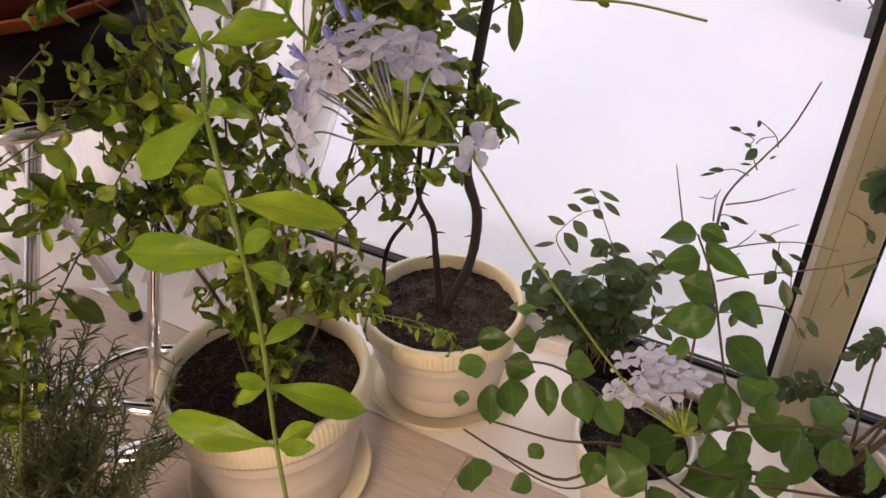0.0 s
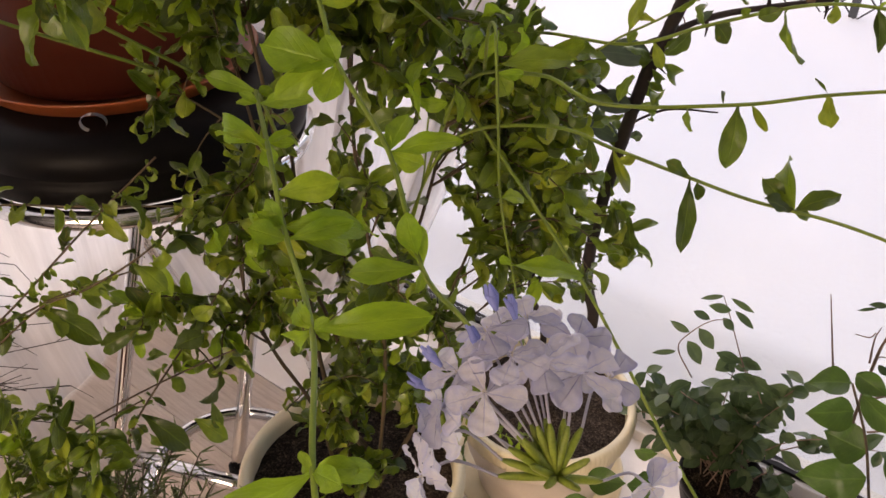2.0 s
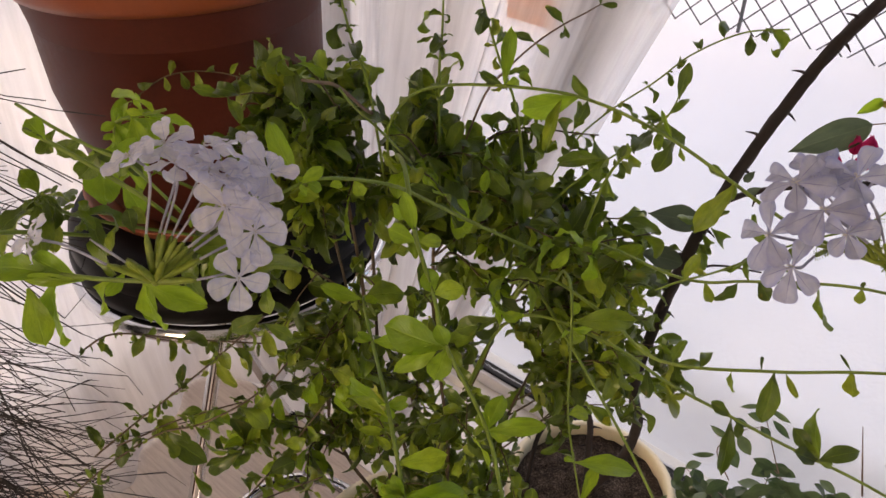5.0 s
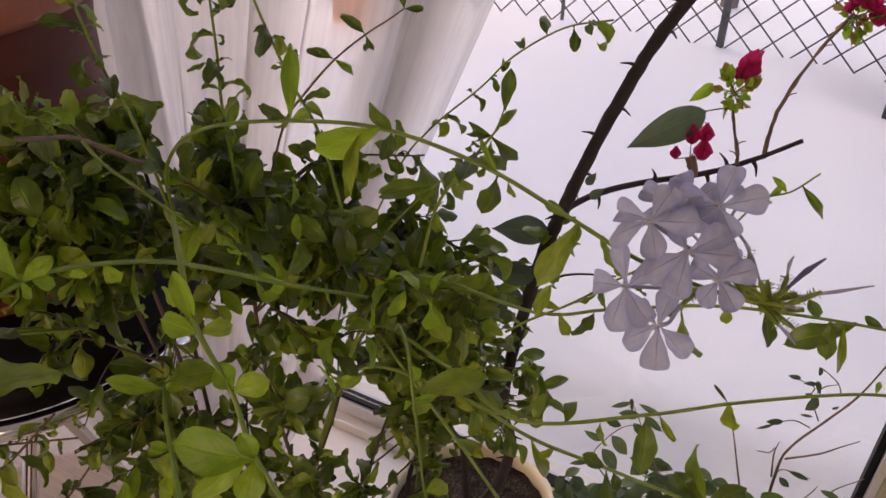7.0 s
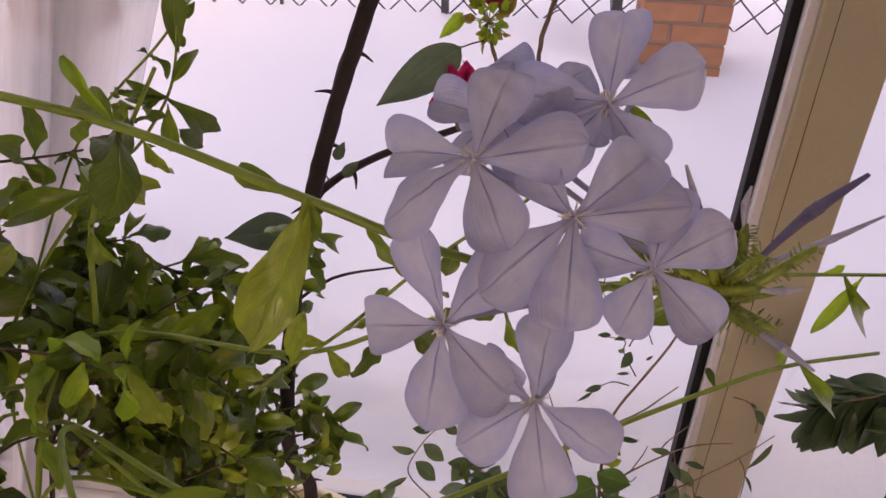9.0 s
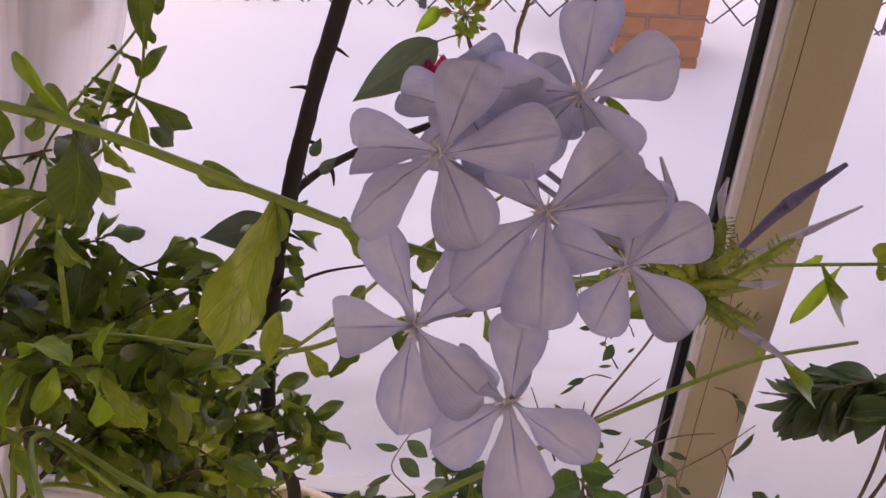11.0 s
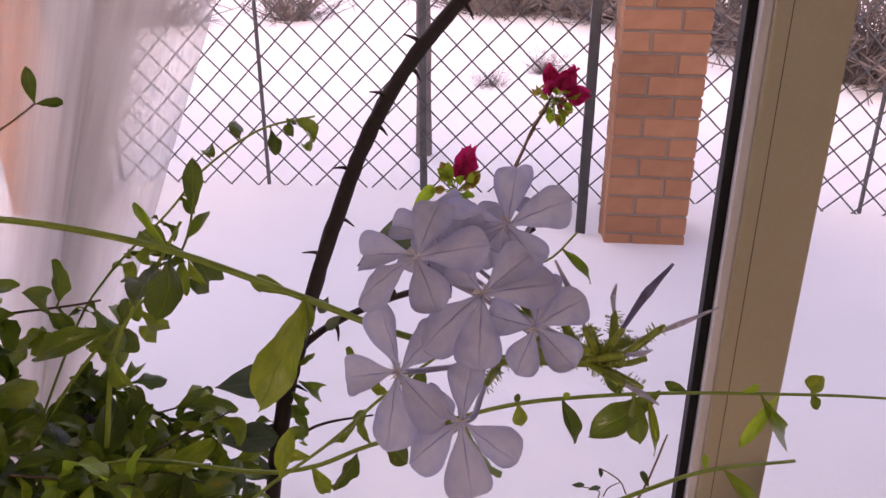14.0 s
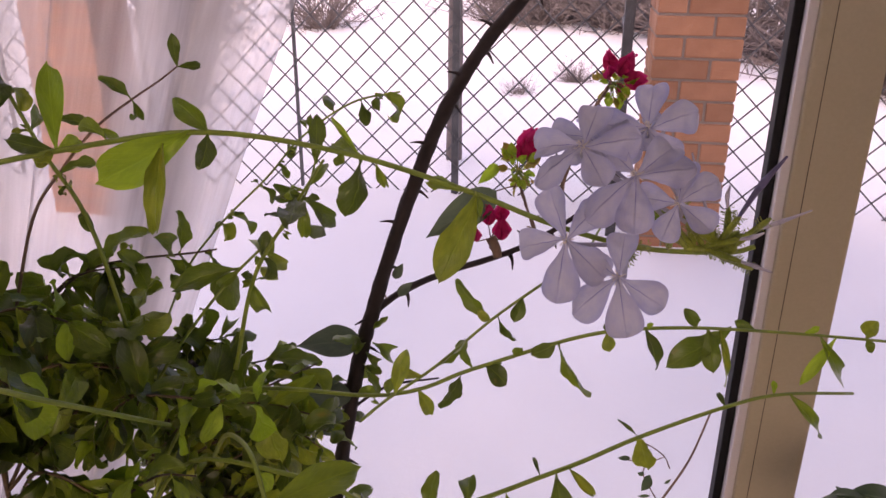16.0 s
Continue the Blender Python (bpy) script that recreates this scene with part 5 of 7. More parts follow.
# leaves of the three arching shoots, and of a thin one between them
placed_leaves((
    ((0.059, 0.753, 1.048), (0.045, 0.743, 1.028), (0.44, -0.49, 0.37), "b0", 1.48),
    ((0.072, 0.746, 1.055), (0.081, 0.741, 1.055), (-0.86, -0.82, 0.25), "b1", 1.07),
    ((0.087, 0.738, 1.063), (0.088, 0.732, 1.071), (-0.54, -1.24, 0.44), "b0", 1.73),
    ((0.111, 0.726, 1.074), (0.096, 0.728, 1.064), (0.14, -0.59, 0.36), "b0", 1.72),
    ((0.111, 0.726, 1.074), (0.115, 0.702, 1.044), (-1.19, -0.76, 0.36), "b1", 0.58),
    ((0.139, 0.716, 1.081), (0.139, 0.719, 1.086), (-0.53, -0.6, 0.58), "b0", 1.87),
    ((0.139, 0.716, 1.081), (0.139, 0.709, 1.071), (-0.61, -0.65, 0.25), "b0", 2.00),
    ((0.164, 0.711, 1.081), (0.164, 0.692, 1.058), (-0.26, -0.86, 0.44), "b4", 1.09),
    ((0.164, 0.711, 1.081), (0.165, 0.708, 1.087), (-0.62, -0.57, 0.91), "y0", 1.49),
    ((0.202, 0.71, 1.076), (0.193, 0.707, 1.09), (-0.51, -0.69, 0.44), "b1", 1.29),
    ((0.21, 0.71, 1.074), (0.207, 0.693, 1.051), (-0.66, -0.63, 0.25), "b0", 1.21),
    ((0.229, 0.71, 1.07), (0.183, 0.709, 1.051), (-0.73, -0.84, 1.46), "b0", 0.98),
    ((0.22, 0.71, 1.072), (0.214, 0.686, 1.035), (-0.32, -0.49, 0.51), "b4", 0.45),
    ((0.25, 0.71, 1.065), (0.237, 0.717, 1.069), (-0.64, -0.74, 0.39), "b0", 1.33),
    ((0.29, 0.709, 1.056), (0.299, 0.704, 1.062), (-0.59, -0.57, -0.14), "y0", 1.05),
    ((0.305, 0.708, 1.052), (0.324, 0.688, 1.006), (-0.66, -0.99, 0.32), "b4", 0.59),
    ((0.319, 0.707, 1.049), (0.287, 0.699, 1.022), (-1.07, -0.68, 0.17), "y0", 0.53),
    ((0.346, 0.706, 1.043), (0.342, 0.703, 1.06), (-1.39, -0.43, 0.75), "b0", 2.00),
    ((0.346, 0.706, 1.043), (0.347, 0.698, 1.037), (-0.38, -0.67, 0.4), "b0", 2.00),
    ((0.034, 0.768, 1.032), (0.045, 0.763, 1.012), (-0.29, -0.53, 0.48), "b0", 1.13),
    ((0.017, 0.78, 1.024), (0.02, 0.783, 1.035), (-0.2, -0.77, 0.63), "b0", 1.88),
    ((0.072, 0.746, 1.055), (0.081, 0.731, 1.05), (-0.15, -0.74, 0.25), "b0", 2.00),
    ((0.065, 0.75, 1.051), (0.062, 0.769, 1.065), (-0.53, -0.23, 0.08), "b1", 0.93),
    ((0.075, 0.746, 1.085), (0.052, 0.756, 1.109), (-0.62, -0.76, 0.05), "b0", 0.81),
    ((0.079, 0.746, 1.088), (0.086, 0.739, 1.069), (-0.64, -0.85, 0.19), "b1", 0.76),
    ((0.095, 0.744, 1.099), (0.088, 0.737, 1.086), (-0.44, -0.81, 0.78), "b0", 1.56),
    ((0.075, 0.746, 1.085), (0.064, 0.742, 1.094), (-0.29, -0.83, 0.2), "b0", 1.17),
    ((0.013, 0.75, 1.043), (0.019, 0.75, 1.073), (-0.13, -0.68, 0.63), "b0", 0.94),
    ((0.031, 0.748, 1.054), (0.017, 0.752, 1.056), (0.14, -0.91, 0.99), "b0", 1.20),
    ((0.039, 0.748, 1.059), (0.057, 0.738, 1.073), (0.46, -1.09, 0.46), "b1", 0.50),
    ((0.182, 0.789, 1.125), (0.195, 0.792, 1.132), (-0.76, -0.84, 0.42), "y1", 1.08),
    ((0.206, 0.791, 1.133), (0.222, 0.77, 1.11), (-0.64, -0.8, 0.99), "b4", 0.70),
    ((0.195, 0.788, 1.128), (0.185, 0.791, 1.141), (-0.06, -1.23, 0.38), "y1", 1.02),
    ((0.133, 0.665, 1.04), (0.137, 0.656, 1.021), (-0.74, -0.1, 0.52), "b0", 1.95),
    ((0.133, 0.665, 1.04), (0.125, 0.674, 1.049), (-0.45, -0.52, 0.74), "b1", 0.43),
    ((0.071, 0.665, 1.029), (0.071, 0.674, 1.037), (-0.41, -0.72, 0.27), "b1", 0.51),
    ((0.08, 0.665, 1.03), (0.079, 0.639, 0.998), (-0.15, -0.68, 1.06), "b0", 1.13),
    ((0.088, 0.665, 1.031), (0.094, 0.647, 1.023), (-0.34, -0.56, 0.73), "b1", 0.71),
    ((0.025, 0.661, 1.027), (0.036, 0.675, 1.038), (-0.23, -0.67, 1.05), "b4", 1.48),
    ((0.004, 0.662, 1.026), (0.009, 0.672, 1.045), (-0.72, -0.69, 0.49), "b0", 1.29),
    ((0.243, 0.667, 1.044), (0.256, 0.64, 1.018), (-0.53, -0.25, 0.82), "b4", 0.73),
    ((0.23, 0.667, 1.046), (0.232, 0.671, 1.054), (-0.11, -0.67, 1.01), "y0", 1.10),
    ((0.192, 0.665, 1.047), (0.192, 0.672, 1.054), (-0.51, -0.66, 0.11), "b1", 0.97),
    ((0.049, 0.663, 1.028), (0.047, 0.649, 1.018), (-0.82, -0.66, 0.57), "b1", 0.95),
    ((0.06, 0.668, 0.973), (0.043, 0.668, 0.984), (0.21, -0.37, 0.48), "b0", 1.47),
    ((0.06, 0.668, 0.973), (0.063, 0.642, 0.926), (-0.07, -0.86, 0.71), "b0", 0.70),
    ((0.065, 0.665, 0.972), (0.068, 0.653, 0.966), (0.18, -0.99, 0.89), "b0", 1.77),
    ((0.122, 0.636, 0.971), (0.116, 0.667, 1.006), (-0.87, -0.87, 0.94), "b4", 1.04),
    ((0.122, 0.636, 0.971), (0.102, 0.652, 0.986), (-0.13, -0.55, 0.96), "b0", 1.17),
    ((0.122, 0.636, 0.971), (0.104, 0.627, 0.984), (0.33, -0.46, 1.17), "b0", 1.58),
    ((0.122, 0.636, 0.971), (0.148, 0.641, 0.988), (-0.35, -0.72, 0.91), "b0", 1.27),
    ((0.122, 0.636, 0.971), (0.136, 0.638, 0.968), (-0.47, -0.87, 0.5), "b0", 1.42),
    ((0.008, 0.69, 0.98), (0.022, 0.669, 0.949), (-0.17, -0.43, 0.47), "b4", 0.64),
    ((-0.008, 0.704, 0.98), (-0.004, 0.682, 0.966), (-0.67, -0.79, 0.61), "b0", 1.22),
    ((0.025, 0.68, 0.979), (0.013, 0.673, 0.978), (0.57, -0.8, 0.31), "b0", 1.57),))

# bright leaves of the young hanging shoots, and the tuft under the whitish head
placed_leaves((
    ((-0.248, 0.796, 1.103), (-0.236, 0.803, 1.107), (0.2, -1.24, 0.88), "y0", 1.33),
    ((-0.19, 0.624, 1.14), (-0.215, 0.631, 1.142), (0.01, -0.63, 0.55), "y0", 1.45),
    ((-0.19, 0.624, 1.14), (-0.173, 0.636, 1.137), (-0.2, -1.2, 0.74), "y0", 1.36),
    ((-0.192, 0.627, 1.145), (-0.201, 0.637, 1.173), (0.41, -1.11, 0.37), "y3", 0.97),
    ((-0.178, 0.622, 1.097), (-0.183, 0.621, 1.117), (0.21, -0.66, 0.99), "y0", 1.92),
    ((-0.178, 0.622, 1.097), (-0.157, 0.623, 1.107), (-0.1, -0.79, 0.39), "y0", 1.81),
    ((-0.162, 0.594, 1.072), (-0.21, 0.593, 1.081), (0.14, -0.77, 0.75), "y0", 1.49),
    ((-0.162, 0.594, 1.072), (-0.165, 0.574, 1.058), (-0.02, -0.38, 0.54), "y0", 1.94),
    ((-0.162, 0.594, 1.072), (-0.168, 0.598, 1.089), (0.49, -0.84, 0.52), "y3", 1.69),
    ((-0.125, 0.552, 1.04), (-0.105, 0.558, 1.029), (-0.12, -0.91, -0.04), "y0", 1.65),
    ((-0.125, 0.552, 1.04), (-0.12, 0.574, 1.056), (-0.02, -0.54, 0.77), "y0", 1.43),
    ((-0.125, 0.552, 1.04), (-0.086, 0.556, 1.053), (0.21, -0.81, 1.07), "y0", 0.88),
    ((-0.101, 0.501, 1.009), (-0.109, 0.501, 1.032), (-0.1, -0.8, 0.56), "y0", 1.55),
    ((-0.098, 0.496, 1.005), (-0.136, 0.486, 1.004), (0.53, -0.72, 1.09), "y0", 0.94),
    ((-0.098, 0.496, 1.005), (-0.097, 0.491, 0.992), (0.9, -0.6, 1.09), "y0", 1.66),
    ((-0.125, 0.552, 1.04), (-0.132, 0.564, 1.047), (0.26, -0.51, 0.53), "y3", 1.58),
    ((-0.165, 0.598, 1.075), (-0.196, 0.575, 1.055), (0.23, -0.91, 0.54), "y0", 0.93),
    ((-0.098, 0.496, 1.005), (-0.105, 0.517, 1.021), (0.18, -0.8, 0.87), "y3", 1.24),
    ((-0.196, 0.636, 1.153), (-0.216, 0.643, 1.154), (0.46, -0.93, 0.23), "y3", 1.64),
    ((-0.195, 0.554, 1.034), (-0.228, 0.565, 1.05), (0.48, -0.45, 0.99), "y1", 0.80),
    ((-0.2, 0.567, 1.033), (-0.198, 0.563, 1.018), (0.25, -0.76, 0.79), "y0", 1.93),
    ((-0.181, 0.523, 1.026), (-0.148, 0.53, 1.034), (0.13, -1.01, 0.29), "y0", 1.36),
    ((-0.168, 0.496, 1.016), (-0.134, 0.504, 1.027), (0.49, -0.75, 0.66), "y0", 0.87),
    ((-0.168, 0.496, 1.016), (-0.185, 0.489, 1.025), (0.39, -0.53, 0.84), "y0", 1.75),
    ((-0.277, 0.755, 0.973), (-0.241, 0.771, 0.98), (0.43, -0.78, 1.41), "b0", 1.88),
    ((-0.078, 0.684, 1.058), (-0.071, 0.679, 1.05), (0.24, -0.95, 0.68), "y0", 2.00),
    ((-0.076, 0.672, 1.04), (-0.056, 0.674, 1.036), (0.13, -1.01, 0.49), "y1", 1.27),
    ((-0.076, 0.671, 1.036), (-0.086, 0.675, 1.03), (0.02, -0.58, 0.66), "y1", 1.58),
    ((-0.069, 0.67, 0.944), (-0.052, 0.681, 0.943), (0.3, -0.5, 1.08), "y0", 1.89),
    ((-0.059, 0.67, 0.884), (0.001, 0.684, 0.878), (-0.18, -0.52, 0.92), "y0", 0.89),
    ((-0.059, 0.67, 0.884), (-0.067, 0.665, 0.894), (0.09, -0.83, -0.37), "y0", 2.00),
    ((-0.047, 0.67, 0.829), (-0.036, 0.699, 0.854), (0.27, -0.44, 0.7), "y0", 0.81),
    ((-0.069, 0.67, 0.944), (-0.085, 0.661, 0.939), (-0.08, -0.96, 0.6), "b0", 1.20),
    ((-0.076, 0.674, 1.044), (-0.026, 0.681, 1.055), (0.27, -1.24, 1.2), "b0", 1.02),
    ((-0.076, 0.672, 1.04), (-0.065, 0.673, 1.023), (-0.27, -0.98, 0.52), "b0", 2.00),
    ((-0.267, 0.611, 1.185), (-0.295, 0.625, 1.221), (0.45, -0.76, -0.18), "y0", 0.90),
    ((-0.267, 0.611, 1.185), (-0.252, 0.618, 1.196), (0.46, -1.18, 0.26), "y0", 1.22),
    ((-0.264, 0.614, 1.185), (-0.253, 0.617, 1.179), (-0.08, -1.05, 0.76), "y0", 1.63),
    ((-0.267, 0.611, 1.185), (-0.26, 0.603, 1.182), (-0.17, -0.81, 0.32), "y0", 1.52),
    ((-0.247, 0.629, 1.182), (-0.248, 0.631, 1.17), (0.06, -1.02, 0.09), "y0", 1.95),
    ((-0.281, 0.602, 1.179), (-0.29, 0.599, 1.197), (0.15, -0.87, 0.26), "y0", 1.81),
    ((-0.238, 0.639, 1.176), (-0.231, 0.638, 1.163), (-0.02, -1.08, -0.02), "y0", 2.00),
    ((-0.303, 0.485, 1.193), (-0.279, 0.485, 1.182), (0.46, -1.1, 0.14), "y0", 0.82),
    ((-0.299, 0.502, 1.189), (-0.281, 0.498, 1.172), (0.94, -0.25, 0.36), "b0", 1.02),
    ((-0.293, 0.501, 1.204), (-0.266, 0.509, 1.207), (0.76, -0.43, 0.76), "b0", 1.23),
    ((-0.325, 0.491, 1.19), (-0.336, 0.483, 1.174), (0.4, -0.72, 0.28), "y0", 1.10),
    ((-0.313, 0.493, 1.186), (-0.309, 0.48, 1.163), (0.35, -0.9, 0.11), "y0", 0.79),
    ((-0.376, 0.474, 1.183), (-0.364, 0.46, 1.153), (0.25, -0.52, 0.49), "y0", 1.24),
    ((-0.344, 0.478, 1.19), (-0.38, 0.482, 1.2), (0.66, -0.38, 0.4), "y0", 0.92),
    ((-0.343, 0.479, 1.19), (-0.375, 0.468, 1.193), (0.5, -0.58, 0.52), "y0", 0.61),
    ((-0.333, 0.512, 1.241), (-0.319, 0.52, 1.259), (0.58, -0.71, 0.06), "y0", 1.18),
    ((-0.376, 0.522, 1.25), (-0.392, 0.528, 1.26), (0.67, -0.7, 0.95), "y0", 1.60),
    ((-0.311, 0.489, 1.219), (-0.317, 0.494, 1.231), (0.47, -0.54, 0.84), "b0", 1.66),
    ((-0.311, 0.501, 1.217), (-0.316, 0.497, 1.228), (0.89, -0.82, 0.33), "b0", 1.71),
    ((-0.246, 0.5, 1.188), (-0.24, 0.488, 1.176), (-0.29, -1.03, 0.63), "b0", 1.47),
    ((-0.248, 0.495, 1.169), (-0.266, 0.487, 1.157), (0.09, -0.83, 0.66), "b0", 1.31),
    ((-0.244, 0.488, 1.169), (-0.227, 0.488, 1.162), (1.13, -0.89, 0.33), "b0", 1.21),
    ((-0.247, 0.493, 1.161), (-0.239, 0.478, 1.156), (0.19, -0.55, 0.8), "b1", 1.14),))

stem(vines, [(-0.42, 0.558, 1.252), (-0.39, 0.549, 1.243), (-0.363, 0.547, 1.232), (-0.344, 0.546, 1.225), (-0.31, 0.535, 1.203)], 0.0011, 0.0010, GREEN_STEM, "shoot", 6, 4)
placed_leaves((
    ((-0.39, 0.549, 1.243), (-0.405, 0.539, 1.225), (0.4, -0.7, 0.5), "b4", 1.05),
    ((-0.375, 0.549, 1.238), (-0.391, 0.543, 1.226), (0.4, -0.7, 0.5), "b0", 1.61),
    ((-0.363, 0.547, 1.232), (-0.375, 0.538, 1.214), (0.4, -0.7, 0.5), "b0", 1.70),
    ((-0.37, 0.548, 1.235), (-0.355, 0.548, 1.223), (0.4, -0.7, 0.5), "b1", 1.07),
    ((-0.35, 0.547, 1.228), (-0.338, 0.549, 1.219), (0.4, -0.7, 0.5), "b0", 1.36),
    ((-0.348, 0.539, 1.217), (-0.334, 0.535, 1.199), (0.4, -0.7, 0.5), "y0", 1.47),
    ((-0.384, 0.545, 1.235), (-0.375, 0.545, 1.224), (0.4, -0.7, 0.5), "b1", 1.42),
    ((-0.344, 0.546, 1.225), (-0.359, 0.544, 1.219), (0.4, -0.7, 0.5), "b5", 1.72),))
# a thin shoot that trails across the large pot
stem(vines, [(-0.36, 0.98, 1.03), (-0.417, 1.024, 1.05), (-0.452, 1.030, 1.059), (-0.506, 1.034, 1.062), (-0.534, 1.036, 1.066), (-0.574, 1.032, 1.067), (-0.608, 1.020, 1.061), (-0.636, 1.005, 1.043), (-0.649, 0.995, 1.03)], 0.0012, 0.0007, BROWN_STEM, "shoot", 6, 5)
for i_, (b_, t_) in enumerate((((-0.608, 1.02, 1.061), (-0.6, 1.013, 1.046)), ((-0.601, 1.022, 1.063), (-0.597, 1.032, 1.079)), ((-0.588, 1.026, 1.066), (-0.575, 1.016, 1.05)), ((-0.558, 1.033, 1.067), (-0.543, 1.036, 1.075)), ((-0.527, 1.036, 1.065), (-0.515, 1.04, 1.079)), ((-0.513, 1.034, 1.063), (-0.503, 1.027, 1.047)),
                              ((-0.571, 1.032, 1.066), (-0.561, 1.022, 1.05)), ((-0.486, 1.032, 1.061), (-0.469, 1.035, 1.072)), ((-0.621, 1.013, 1.055), (-0.640, 1.0, 1.048)), ((-0.636, 1.005, 1.043), (-0.642, 0.993, 1.026)), ((-0.476, 1.031, 1.06), (-0.486, 1.033, 1.076)), ((-0.45, 1.03, 1.058), (-0.44, 1.02, 1.035)))):
    node_leaf(b_, t_, (0.2, -0.9, 0.3), i_ % 6, 1.3)

# leaves and stems before the stool's legs
for pts_ in ([(-0.597, 0.65, 0.55), (-0.538, 0.682, 0.586), (-0.497, 0.703, 0.609), (-0.444, 0.727, 0.635), (-0.39, 0.749, 0.658), (-0.348, 0.765, 0.674)],
              [(-0.608, 0.746, 0.689), (-0.572, 0.76, 0.704), (-0.543, 0.773, 0.717), (-0.485, 0.792, 0.735), (-0.458, 0.8, 0.743)],
              [(-0.535, 0.654, 0.546), (-0.502, 0.694, 0.597), (-0.442, 0.722, 0.628)]):
    stem(vines, pts_, 0.0013, 0.0009, BROWN_STEM, "shoot", 6, 5)
placed_leaves((
    ((-0.528, 0.579, 0.626), (-0.464, 0.574, 0.601), (0.3, -0.7, 0.55), "y0", 0.98),
    ((-0.531, 0.603, 0.661), (-0.497, 0.622, 0.676), (0.3, -0.7, 0.55), "y1", 0.98),
    ((-0.498, 0.604, 0.656), (-0.475, 0.625, 0.676), (0.3, -0.7, 0.55), "b0", 0.97),
    ((-0.533, 0.618, 0.683), (-0.512, 0.608, 0.658), (0.3, -0.7, 0.55), "y3", 1.23),
    ((-0.477, 0.609, 0.661), (-0.458, 0.644, 0.701), (0.3, -0.7, 0.55), "b1", 0.55),
    ((-0.523, 0.529, 0.553), (-0.494, 0.546, 0.565), (0.3, -0.7, 0.55), "y0", 1.52),
    ((-0.465, 0.595, 0.638), (-0.509, 0.583, 0.622), (0.3, -0.7, 0.55), "b4", 0.80),
    ((-0.502, 0.693, 0.596), (-0.446, 0.69, 0.576), (0.3, -0.7, 0.55), "b0", 0.91),
    ((-0.558, 0.765, 0.708), (-0.492, 0.756, 0.677), (0.3, -0.7, 0.55), "b0", 1.01),
    ((-0.529, 0.766, 0.705), (-0.558, 0.78, 0.723), (0.3, -0.7, 0.55), "b1", 1.43),
    ((-0.508, 0.743, 0.669), (-0.482, 0.728, 0.635), (0.3, -0.7, 0.55), "b4", 0.65),
    ((-0.414, 0.757, 0.674), (-0.388, 0.774, 0.687), (0.3, -0.7, 0.55), "b0", 2.00),
    ((-0.432, 0.794, 0.73), (-0.451, 0.768, 0.688), (0.3, -0.7, 0.55), "b4", 0.87),
    ((-0.444, 0.811, 0.755), (-0.42, 0.791, 0.716), (0.3, -0.7, 0.55), "y0", 0.91),
    ((-0.441, 0.713, 0.615), (-0.387, 0.703, 0.584), (0.3, -0.7, 0.55), "b0", 1.13),
    ((-0.386, 0.718, 0.612), (-0.348, 0.714, 0.593), (0.3, -0.7, 0.55), "b0", 1.36),
    ((-0.373, 0.789, 0.712), (-0.397, 0.779, 0.694), (0.3, -0.7, 0.55), "b0", 1.82),
    ((-0.421, 0.753, 0.668), (-0.447, 0.754, 0.667), (0.3, -0.7, 0.55), "b1", 1.38),
    ((-0.531, 0.781, 0.727), (-0.509, 0.791, 0.73), (0.3, -0.7, 0.55), "b0", 1.79),
    ((-0.543, 0.773, 0.717), (-0.574, 0.756, 0.692), (0.3, -0.7, 0.55), "b5", 0.94),
    ((-0.485, 0.792, 0.735), (-0.52, 0.775, 0.71), (0.3, -0.7, 0.55), "b0", 1.11),
    ((-0.468, 0.776, 0.709), (-0.451, 0.791, 0.722), (0.3, -0.7, 0.55), "b1", 1.36),
    ((-0.415, 0.697, 0.587), (-0.441, 0.707, 0.598), (0.3, -0.7, 0.55), "b4", 1.12),
    ((-0.369, 0.73, 0.628), (-0.356, 0.717, 0.599), (0.3, -0.7, 0.55), "b0", 1.08),))

# a curly young tip above the bush
stem(vines, [(-0.14, 0.89, 0.98), (-0.105, 0.87, 1.04), (-0.072, 0.857, 1.085), (-0.047, 0.85, 1.111), (-0.033, 0.85, 1.122), (-0.017, 0.85, 1.143), (-0.010, 0.85, 1.160), (-0.006, 0.85, 1.178)], 0.0012, 0.0006, GREEN_STEM, "shoot", 6, 5)
for b_, t_, k_ in (((-0.017, 0.85, 1.143), (-0.046, 0.85, 1.158), 6), ((-0.017, 0.85, 1.143), (-0.038, 0.845, 1.146), 6), ((-0.014, 0.85, 1.150), (0.004, 0.85, 1.166), 4), ((-0.017, 0.85, 1.143), (0.020, 0.84, 1.108), 3), ((-0.017, 0.85, 1.140), (-0.022, 0.84, 1.118), 1), ((-0.008, 0.85, 1.165), (-0.006, 0.85, 1.198), 0),
                  ((-0.033, 0.85, 1.122), (-0.024, 0.845, 1.115), 6), ((-0.062, 0.855, 1.096), (-0.108, 0.85, 1.098), 1), ((-0.047, 0.85, 1.111), (-0.018, 0.845, 1.078), 3), ((-0.062, 0.855, 1.096), (-0.080, 0.85, 1.082), 2)):
    node_leaf(b_, t_, (0.1, -0.8, 0.5), k_, 0.95)

